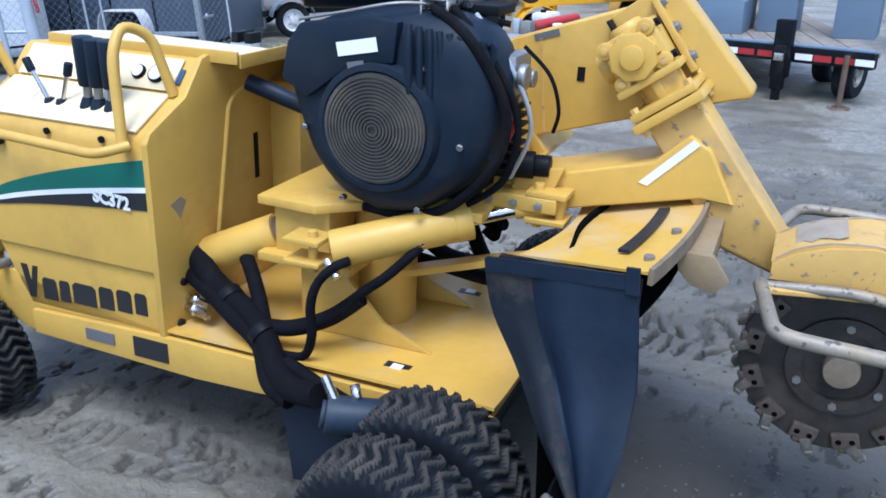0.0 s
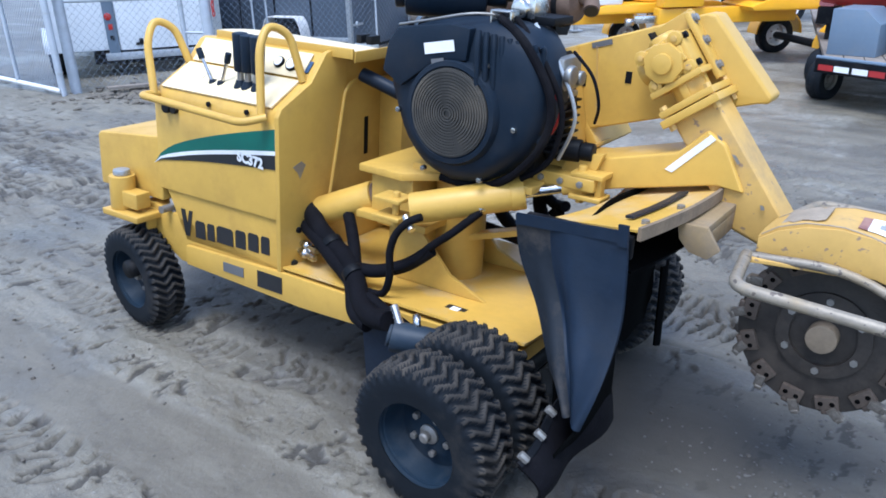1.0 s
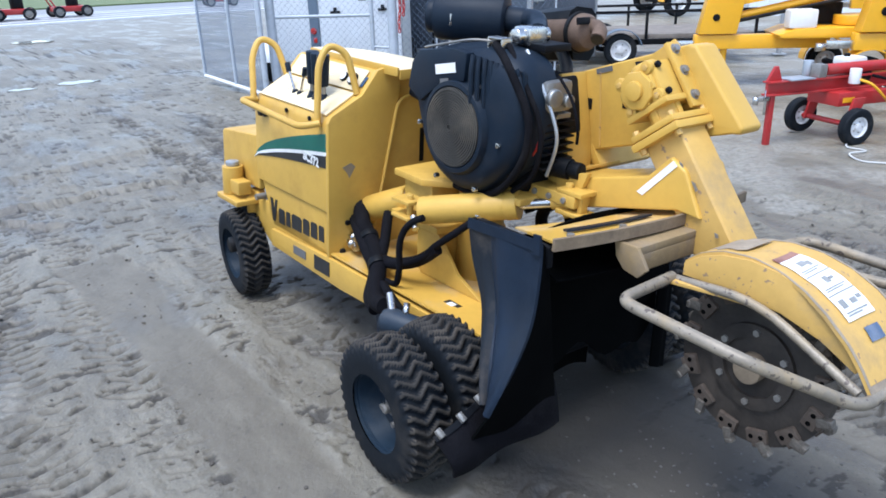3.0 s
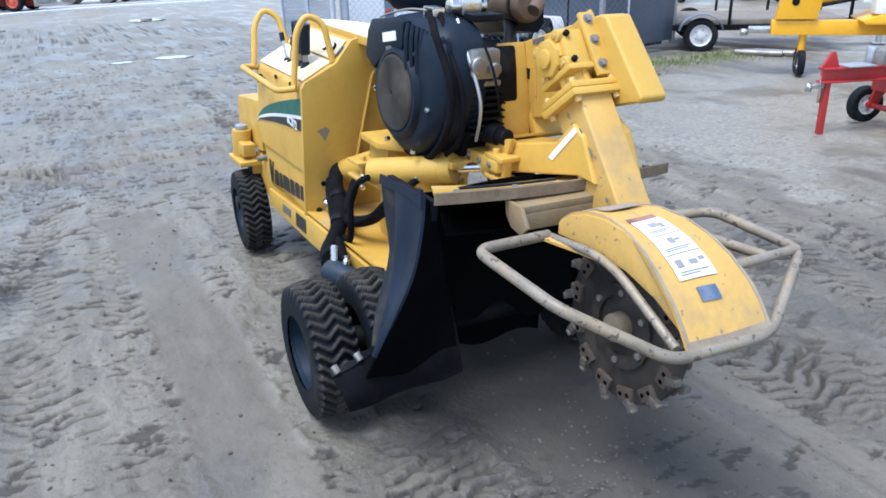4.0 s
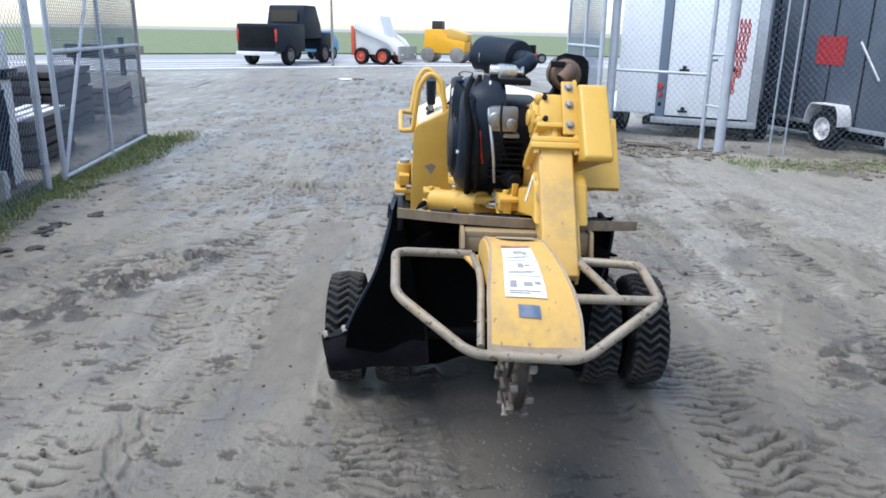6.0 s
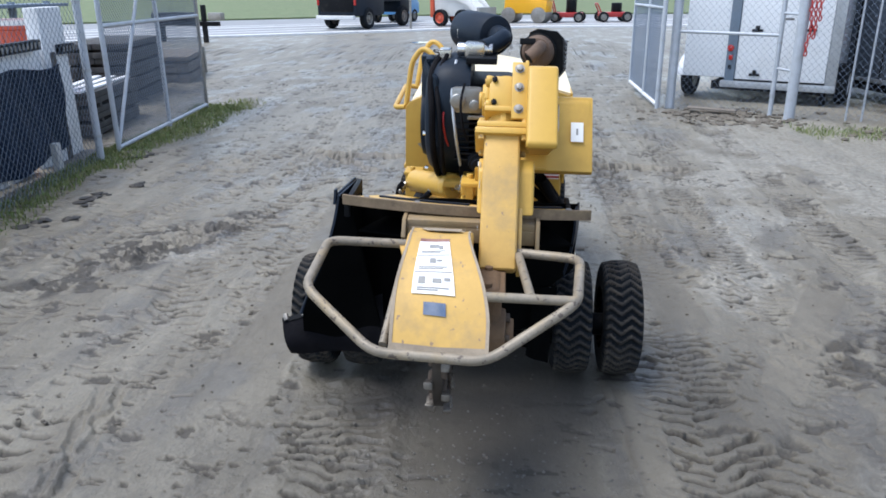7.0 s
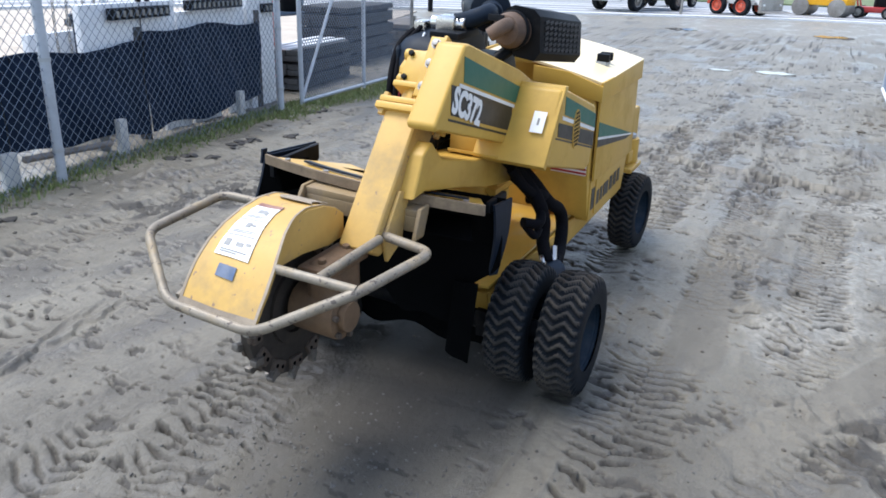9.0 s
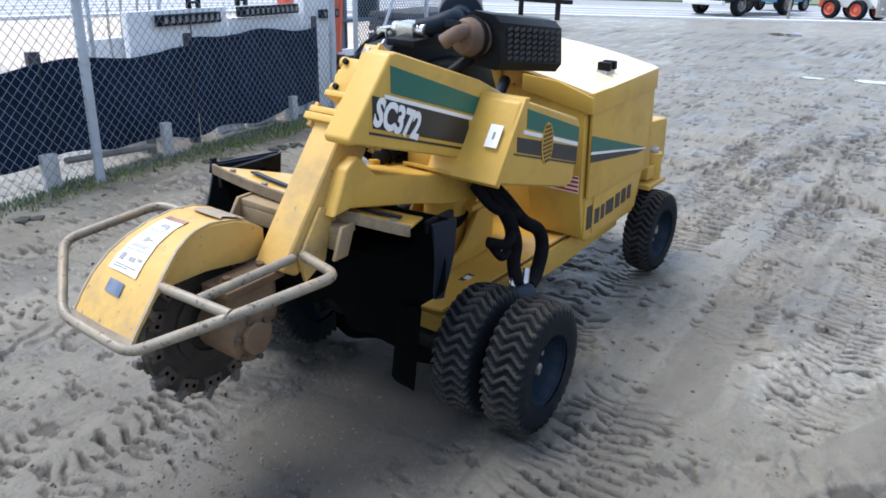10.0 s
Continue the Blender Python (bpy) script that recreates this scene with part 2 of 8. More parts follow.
def tube(points, r, seg=12, corner=0.0, closed=False, taper=None):
    """A round bar along a path."""
    pts = rounded(points, corner, 5, closed) if corner else [Vector(p) for p in points]
    n = len(pts)
    verts, up = [], None
    for i, p in enumerate(pts):
        a = pts[i - 1] if (i or closed) else p
        b = pts[(i + 1) % n] if (i < n - 1 or closed) else p
        d = (b - a).normalized()
        up = d.orthogonal().normalized() if up is None else (up - d * up.dot(d)).normalized()
        w = d.cross(up)
        rr = r if taper is None else r * (1 + (taper - 1) * i / (n - 1))
        verts += [p + rr * (math.cos(2 * math.pi * k / seg) * up + math.sin(2 * math.pi * k / seg) * w) for k in range(seg)]
    faces = []
    for i in range(n if closed else n - 1):
        j = (i + 1) % n
        faces += [(i * seg + k, i * seg + (k + 1) % seg, j * seg + (k + 1) % seg, j * seg + k) for k in range(seg)]
    if not closed:
        faces += [tuple(range(seg - 1, -1, -1)), tuple(range((n - 1) * seg, n * seg))]
    return mesh_bm(verts, faces)


def curve_path(points, steps=8):
    """A smooth path through points."""
    pts = [Vector(p) for p in points]
    out = []
    for i in range(len(pts) - 1):
        a, b, c, d = pts[max(i - 1, 0)], pts[i], pts[i + 1], pts[min(i + 2, len(pts) - 1)]
        for k in range(steps):
            t = k / steps
            out.append(0.5 * (2 * b + (c - a) * t + (2 * a - 5 * b + 4 * c - d) * t * t + (3 * b - a - 3 * c + d) * t ** 3))
    return out + [pts[-1]]


def lathe(profile, p, d, seg=32, closed=False):
    """Turns (radius, along) pairs round the axis through p along d."""
    p, d = Vector(p), Vector(d).normalized()
    u, w = frame_axes(d)
    n = len(profile)
    v = [p + d * h + r * (math.cos(2 * math.pi * k / seg) * u + math.sin(2 * math.pi * k / seg) * w) for r, h in profile for k in range(seg)]
    f = [(i * seg + k, i * seg + (k + 1) % seg, (i + 1) * seg + (k + 1) % seg, (i + 1) * seg + k) for i in range(n - 1) for k in range(seg)]
    if closed:
        f += [((n - 1) * seg + k, (n - 1) * seg + (k + 1) % seg, (k + 1) % seg, k) for k in range(seg)]
    else:
        f += [tuple(range(seg)), tuple(range((n - 1) * seg, n * seg))]
    return mesh_bm(v, f)


def sheet(fn, nu, nv, thick):
    """A bent plate: fn(u, v) for u, v from 0 to 1, made thick."""
    grid = [[Vector(fn(i / nu, j / nv)) for j in range(nv + 1)] for i in range(nu + 1)]
    top, low = [], []
    for i in range(nu + 1):
        for j in range(nv + 1):
            a = grid[min(i + 1, nu)][j] - grid[max(i - 1, 0)][j]
            b = grid[i][min(j + 1, nv)] - grid[i][max(j - 1, 0)]
            nrm = a.cross(b)
            nrm = nrm.normalized() if nrm.length > 1e-9 else Vector((0, 0, 1))
            top.append(grid[i][j] + nrm * thick / 2)
            low.append(grid[i][j] - nrm * thick / 2)
    m, w = len(top), nv + 1
    f = []
    for i in range(nu):
        for j in range(nv):
            q = (i * w + j, (i + 1) * w + j, (i + 1) * w + j + 1, i * w + j + 1)
            f += [q, tuple(m + k for k in reversed(q))]
    rim = [i * w for i in range(nu + 1)] + [nu * w + j for j in range(1, nv + 1)] + [i * w + nv for i in range(nu - 1, -1, -1)] + list(range(nv - 1, 0, -1))
    for k in range(len(rim)):
        a, b = rim[k], rim[(k + 1) % len(rim)]
        f.append((a, b, m + b, m + a))
    return mesh_bm(top + low, f)


def join(*bms):
    out = bms[0]
    for other in bms[1:]:
        table = {v: out.verts.new(v.co) for v in other.verts}
        for f in other.faces:
            out.faces.new([table[v] for v in f.verts])
        other.free()
    return out


def moved(bm, m):
    bmesh.ops.transform(bm, matrix=m, verts=bm.verts)
    return bm


def to_mesh(name, bm, mat, smooth=True, angle=35):
    me = bpy.data.meshes.new(name)
    for f in bm.faces:
        f.smooth = smooth
    for e in bm.edges:
        if len(e.link_faces) == 2 and e.calc_face_angle(0) > radians(angle):
            e.smooth = False
    bm.to_mesh(me)
    bm.free()
    me.materials.append(mat)
    return me


def thing(name, label, category, at=None, group="", kind=""):
    ob = new(name)
    ob.empty_display_size = 0.1
    if at is not None:
        ob.matrix_basis = at
    return tagged(ob, label, category, group, kind)


def part(name, bm, mat, parent, label=""):
    ob = new(name, bm if isinstance(bm, bpy.types.Mesh) else to_mesh(name, bm, mat))
    ob.parent = parent
    return tagged(ob, label)


def solid(name, bm, mat, label, category, kind="", group=""):
    return tagged(new(name, to_mesh(name, bm, mat)), label, category, group, kind)


def size(x, y=None, z=None):
    return Matrix.Diagonal((x, y or x, z or x, 1.0))


def lettering(text, size, mat, depth=0.0012, bold=0.0):
    cu = bpy.data.curves.new("lettering", "FONT")
    cu.body, cu.size, cu.extrude, cu.offset = text, size, depth, bold
    cu.align_x, cu.align_y = "CENTER", "CENTER"
    cu.resolution_u = 3
    ob = bpy.data.objects.new("lettering", cu)
    me = bpy.data.meshes.new_from_object(ob)
    bpy.data.objects.remove(ob)
    bpy.data.curves.remove(cu)
    me.materials.clear()
    me.materials.append(mat)
    return me


# ---- ground ----
def axis_steps(lo, hi, step, grow, far):
    mid = list(np.arange(lo, hi, step))
    up, down = [hi], [lo]
    s = step
    while up[-1] < far:
        s = min(s * grow, 0.10) if up[-1] - hi < 9 else s * 1.16
        up.append(up[-1] + s)
    s = step
    while down[-1] > -far:
        s = min(s * grow, 0.10) if lo - down[-1] < 9 else s * 1.16
        down.append(down[-1] - s)
    return np.array(down[:0:-1] + mid + up)


def lattice(x, y, cell, seed):
    rng = np.random.RandomState(seed)
    table = rng.rand(256, 256)
    u, v = x / cell + 1000.0, y / cell + 1000.0
    i, j = np.floor(u).astype(int), np.floor(v).astype(int)
    f, g = u - i, v - j
    f, g = f * f * (3 - 2 * f), g * g * (3 - 2 * g)
    a, b, c, d = table[i % 256, j % 256], table[(i + 1) % 256, j % 256], table[i % 256, (j + 1) % 256], table[(i + 1) % 256, (j + 1) % 256]
    return (a * (1 - f) + b * f) * (1 - g) + (c * (1 - f) + d * f) * g - 0.5


def fbm(x, y, cell, seed, octaves=4, gain=0.5):
    return sum(lattice(x, y, cell / 2 ** k, seed + k) * gain ** k for k in range(octaves))


def smooth_step(a, b, v):
    t = np.clip((v - a) / (b - a), 0, 1)
    return t * t * (3 - 2 * t)


# wheel ruts: start, end, half width, depth, lug pitch, lug height
RUTS = [
    ((-0.45, 0.90), (3.6, 0.93), 0.155, 0.014, 0.060, 0.021), ((-7.0, 1.02), (-0.75, 0.98), 0.15, 0.020, 0.066, 0.024),
    ((-5.5, 1.62), (1.9, 1.36), 0.145, 0.014, 0.062, 0.021), ((1.8, 0.62), (-2.6, 2.66), 0.135, 0.012, 0.066, 0.020),
    ((2.0, 0.86), (-2.4, 3.10), 0.125, 0.012, 0.066, 0.020), ((0.6, 1.72), (3.8, 1.40), 0.15, 0.012, 0.064, 0.020),
    ((-0.2, 2.22), (3.8, 1.95), 0.15, 0.012, 0.070, 0.020), ((-7.0, 2.45), (-0.6, 2.20), 0.15, 0.016, 0.075, 0.022),
    ((-6.5, 3.3), (4.2, 3.0), 0.15, 0.012, 0.085, 0.008), ((-4.5, 4.4), (4.0, 3.9), 0.14, 0.010, 0.10, 0.005),
    ((0.26, -0.46), (3.2, -0.12), 0.150, 0.012, 0.062, 0.022), ((0.9, -0.78), (3.6, -0.40), 0.11, 0.010, 0.066, 0.012),
    ((-8.0, -0.9), (1.5, -1.15), 0.11, 0.008, 0.085, 0.008), ((-7.0, -1.45), (4.0, -1.75), 0.12, 0.008, 0.090, 0.010),
    ((-6.0, -2.9), (0.6, -1.3), 0.12, 0.008, 0.085, 0.008), ((-5.5, -0.7), (-0.6, -2.9), 0.12, 0.008, 0.090, 0.008),
    ((-7.0, -2.0), (3.0, -2.35), 0.12, 0.010, 0.09, 0.010), ((-8.5, 0.15), (-1.9, 0.3), 0.13, 0.016, 0.09, 0.018),
    ((-4.5, -2.0), (-3.2, -1.0), 0.09, 0.040, 0.12, 0.010), ((-4.2, -2.2), (-3.7, 1.9), 0.11, 0.035, 0.12, 0.012),
    ((-4.9, -1.4), (-5.2, 2.2), 0.14, 0.024, 0.12, 0.012), ((-2.8, -0.56), (-0.3, -0.46), 0.10, 0.010, 0.066, 0.010),
    ((-2.8, 0.46), (-0.3, 0.46), 0.10, 0.010, 0.066, 0.016), ((-6.5, 0.75), (-1.9, 0.55), 0.12, 0.014, 0.075, 0.020),
    ((0.2, -1.33), (1.4, -1.14), 0.028, 0.016, 0.30, 0.0), ((0.3, -1.47), (1.4, -1.26), 0.020, 0.014, 0.30, 0.0),
]
# lanes that wheels have pressed smooth and wet: start, end, half width
LANES = [((0.12, 0.655), (3.6, 0.72), 0.075), ((-1.7, 0.93), (-0.22, 1.06), 0.115), ((-0.6, 0.12), (3.2, 0.26), 0.34), ((-2.6, -1.02), (0.7, -0.86), 0.17), ((0.3, 1.22), (-1.0, 1.95), 0.10)]
# dry paler crust: centre, half length along x and y, slope
DRY = [((-1.75, 1.62), 1.25, 0.20, -0.28), ((-3.9, 2.1), 1.6, 0.42, -0.2), ((0.52, 1.52), 0.40, 0.13, -0.45), ((-3.6, 3.4), 2.2, 0.6, -0.1), ((1.8, 1.66), 0.8, 0.10, -0.3)]


def dark_patch(x, y):
    """A strip of churned black mud beside the machine."""
    u, v = -0.884 * (x + 1.25) + 0.468 * (y + 2.02), 0.468 * (x + 1.25) + 0.884 * (y + 2.02)
    return np.exp(-((u / 0.68) ** 2 + ((v + 0.1 * lattice(x, y, 0.4, 77)) / 0.19) ** 2))


def clod_patch(x, y):
    """Loose dark clods thrown up beside the ruts."""
    w = 0.25 * fbm(x, y, 0.5, 871, 3)
    return np.exp(-(((x + 0.10 + w) / 0.24) ** 2 + ((y - 1.72 + w) / 0.42) ** 2)) + 0.8 * np.exp(-(((x + 1.75 + w) / 0.5) ** 2 + ((y - 1.0) / 0.22) ** 2))


def lanes(x, y):
    """How far the ground is pressed smooth."""
    m = np.zeros_like(x)
    for k, (a, b, half) in enumerate(LANES):
        d = np.array(b) - np.array(a)
        length = np.hypot(*d)
        d = d / length
        s = (x - a[0]) * d[0] + (y - a[1]) * d[1]
        w = -(x - a[0]) * d[1] + (y - a[1]) * d[0] + 0.10 * lattice(x, y, 0.7, 901 + k) + 0.03 * lattice(x, y, 0.12, 921 + k)
        e = 0.14 * lattice(x, y, 0.2, 941 + k)
        m = np.maximum(m, (1 - smooth_step(half * 0.85, half * 1.1, np.abs(w))) * smooth_step(0, 0.08, s + e) * (1 - smooth_step(length - 0.3, length, s + e)))
    return m


def dry_crust(x, y):
    """Where the mud has dried paler."""
    m = np.zeros_like(x)
    for (cx, cy), a, b, k in DRY:
        m = np.maximum(m, np.exp(-(((x - cx) / a) ** 4 + ((y - cy - k * (x - cx)) / b) ** 2)))
    m = m * 1.15 + 0.80 * smooth_step(1.9, 3.4, y) - 0.12
    return np.clip(smooth_step(0.35, 1.0, m + 1.1 * fbm(x, y, 0.55, 211, 5, 0.62)), 0, 1)


def pits(x, y):
    """Small ragged dents and torn spots in the crust."""
    amount = 0.345 - 0.13 * lattice(x, y, 1.1, 951) - 0.10 * lattice(x, y, 0.45, 953)
    return smooth_step(amount, amount + 0.06, fbm(x * 1.5, y * 0.75, 0.075, 961, 4, 0.65))


def rut_strip(x, y, k):
    """The points of the ground that lie near rut k."""
    a, b, half, deep, pitch, lug = RUTS[k]
    d = np.array(b) - np.array(a)
    length = np.hypot(*d)
    d = d / length
    s, w = (x - a[0]) * d[0] + (y - a[1]) * d[1], -(x - a[0]) * d[1] + (y - a[1]) * d[0]
    return np.nonzero((s > 0) & (s < length) & (np.abs(w) < half * 2.2 + 0.2))


def rut_marks(x, y, k):
    """One wheel rut: the share inside it, its rims, and the thin torn grooves that the tyre lugs leave."""
    a, b, half, deep, pitch, lug = RUTS[k]
    d = np.array(b) - np.array(a)
    length = np.hypot(*d)
    d = d / length
    s = (x - a[0]) * d[0] + (y - a[1]) * d[1]
    w = -(x - a[0]) * d[1] + (y - a[1]) * d[0] + 0.24 * lattice(x, y, 2.2, 41 + k) + 0.06 * lattice(x, y, 0.55, 241 + k)
    ends = smooth_step(0, 0.3, s) * (1 - smooth_step(length - 0.3, length, s))
    inside = (1 - smooth_step(half * 0.85, half * 1.12, np.abs(w + 0.08 * lattice(x, y, 0.08, 651 + k)))) * ends
    rim = np.exp(-((np.abs(w) - half * 1.25) / (half * 0.28)) ** 2) * ends
    side = np.where(w + 0.05 * lattice(x, y, 0.12, 350 + k) > 0, 0.5, 0.0)
    run = ((s + 0.30 * np.abs(w) + 0.13 * lattice(x, y, 0.40, 50 + k) + 0.060 * lattice(x, y, 0.13, 450 + k) + 0.022 * lattice(x, y, 0.045, 470 + k)) / pitch + side) % 1
    patch = np.clip(0.80 + 1.9 * lattice(x, y, 1.1, 61 + k) + 1.3 * lattice(x, y, 0.38, 561 + k), 0, 1)
    broken = smooth_step(0.22, 0.42, 0.62 + 1.0 * lattice(x, y, 0.10, 161 + k) + 0.6 * lattice(x, y, 0.22, 171 + k))
    strength = patch * broken * np.clip(0.95 + 1.0 * lattice(x, y, 0.17, 181 + k), 0.3, 1.4)
    groove = smooth_step(0.0, 0.10, run) * (1 - smooth_step(0.16, 0.42, run))
    return inside, rim, groove, patch, strength


def wet_shade_amount(x, y):
    """How dark the mud is: wet in rut grooves, dents and a patch by the fence, with shade painted into grooves, dents
    and under the machine.
    """
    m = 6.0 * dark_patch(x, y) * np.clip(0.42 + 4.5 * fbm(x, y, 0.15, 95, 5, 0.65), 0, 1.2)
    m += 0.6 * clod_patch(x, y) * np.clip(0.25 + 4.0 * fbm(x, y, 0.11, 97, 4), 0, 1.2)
    # the 0.8 term paints the shade under the machine into the mud
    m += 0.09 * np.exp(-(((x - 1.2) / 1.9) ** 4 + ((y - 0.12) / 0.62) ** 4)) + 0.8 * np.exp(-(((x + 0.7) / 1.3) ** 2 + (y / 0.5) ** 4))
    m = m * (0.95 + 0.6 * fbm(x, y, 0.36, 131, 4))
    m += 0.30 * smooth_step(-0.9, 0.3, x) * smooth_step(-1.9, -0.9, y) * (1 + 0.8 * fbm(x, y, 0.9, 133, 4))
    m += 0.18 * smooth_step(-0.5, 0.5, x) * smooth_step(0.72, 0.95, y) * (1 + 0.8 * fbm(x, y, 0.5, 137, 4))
    # dents, and the lug grooves below, get painted shade on top of wet
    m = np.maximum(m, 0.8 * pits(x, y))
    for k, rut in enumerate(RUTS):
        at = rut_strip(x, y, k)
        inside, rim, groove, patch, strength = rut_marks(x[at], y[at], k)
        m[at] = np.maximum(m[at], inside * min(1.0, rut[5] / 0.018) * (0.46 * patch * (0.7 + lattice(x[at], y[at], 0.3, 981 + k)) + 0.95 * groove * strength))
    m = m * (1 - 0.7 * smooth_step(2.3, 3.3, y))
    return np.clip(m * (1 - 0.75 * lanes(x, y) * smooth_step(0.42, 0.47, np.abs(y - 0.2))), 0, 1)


def ground_height(x, y):
    flat = (1 - 0.88 * lanes(x, y)) * (1 - 0.55 * smooth_step(2.4, 3.6, y))
    z = 0.055 * fbm(x, y, 1.9, 3, 3)
    z = z + flat * 0.024 * fbm(x, y, 0.34, 11, 4, 0.5) * (0.5 + 1.2 * np.clip(lattice(x, y, 1.3, 5) + 0.3, 0, 1))
    # torn crust: low plates with steep edges
    torn = np.clip(0.45 + 1.6 * lattice(x, y, 0.9, 31), 0.05, 1)
    z = z + flat * torn * (0.007 * smooth_step(-0.08, 0.10, fbm(x * 0.5, y, 0.34, 301, 5, 0.55)) + 0.0035 * smooth_step(-0.04, 0.08, fbm(x * 0.6, y, 0.14, 311, 4, 0.6)))
    clods = np.clip(fbm(x, y, 0.085, 21, 3) - 0.13, 0, 1)
    z += flat * 0.10 * clods * np.clip(lattice(x, y, 0.9, 33) + 0.12, 0, 1)
    z -= flat * 0.012 * pits(x, y)
    for k, (a, b, half, deep, pitch, lug) in enumerate(RUTS):
        at = rut_strip(x, y, k)
        inside, rim, groove, patch, strength = rut_marks(x[at], y[at], k)
        z[at] += flat[at] * (inside * (-deep * (0.35 + 0.65 * patch) - 1.7 * lug * strength * groove + 0.5 * lug * patch) + rim * deep * 0.6 * (0.6 + lattice(x[at], y[at], 0.25, 71 + k)))
    # churned dark mud by the fence side, loose clods by the ruts
    z += dark_patch(x, y) * (0.085 * fbm(x, y, 0.09, 91, 4, 0.65) - 0.008) + clod_patch(x, y) * 0.05 * np.clip(fbm(x, y, 0.06, 93, 3, 0.65), 0, 1)
    # trodden level under the machine's tyres
    for px, py in ((0.05, -0.63), (0.05, -0.43), (0.05, 0.43), (0.05, 0.63), (-1.64, -0.45), (-1.64, 0.43)):
        g = np.exp(-(((x - px) / 0.17) ** 2 + ((y - py) / 0.12) ** 2))
        z = z * (1 - g) - 0.004 * g
    return z


gx, gy = axis_steps(-1.9, 2.6, 0.0080, 1.012, 700.0), axis_steps(-1.7, 2.5, 0.0080, 1.012, 700.0)
GX, GY = np.meshgrid(gx, gy, indexing="ij")
near = 1 - smooth_step(17.0, 23.0, np.hypot(GX, GY))
GZ = ground_height(GX, GY) * near
nx_, ny_ = len(gx), len(gy)
idx = np.arange(nx_ * ny_).reshape(nx_, ny_)
quads = np.stack([idx[:-1, :-1], idx[1:, :-1], idx[1:, 1:], idx[:-1, 1:]], -1).reshape(-1, 4)
me = bpy.data.meshes.new("ground")
me.vertices.add(nx_ * ny_)
me.vertices.foreach_set("co", np.stack([GX, GY, GZ], -1).astype(np.float32).ravel())
me.loops.add(len(quads) * 4)
me.loops.foreach_set("vertex_index", quads.astype(np.int32).ravel())
me.polygons.add(len(quads))
me.polygons.foreach_set("loop_start", np.arange(0, len(quads) * 4, 4, dtype=np.int32))
me.polygons.foreach_set("use_smooth", np.ones(len(quads), dtype=bool))
me.update()
me.validate()
wet_shade_attr = me.attributes.new("wet_and_shade", "FLOAT", "POINT")
wet_shade_attr.data.foreach_set("value", (wet_shade_amount(GX, GY) * near).astype(np.float32).ravel())
slick_attr = me.attributes.new("slick", "FLOAT", "POINT")
slick_attr.data.foreach_set("value", (lanes(GX, GY) * near).astype(np.float32).ravel())


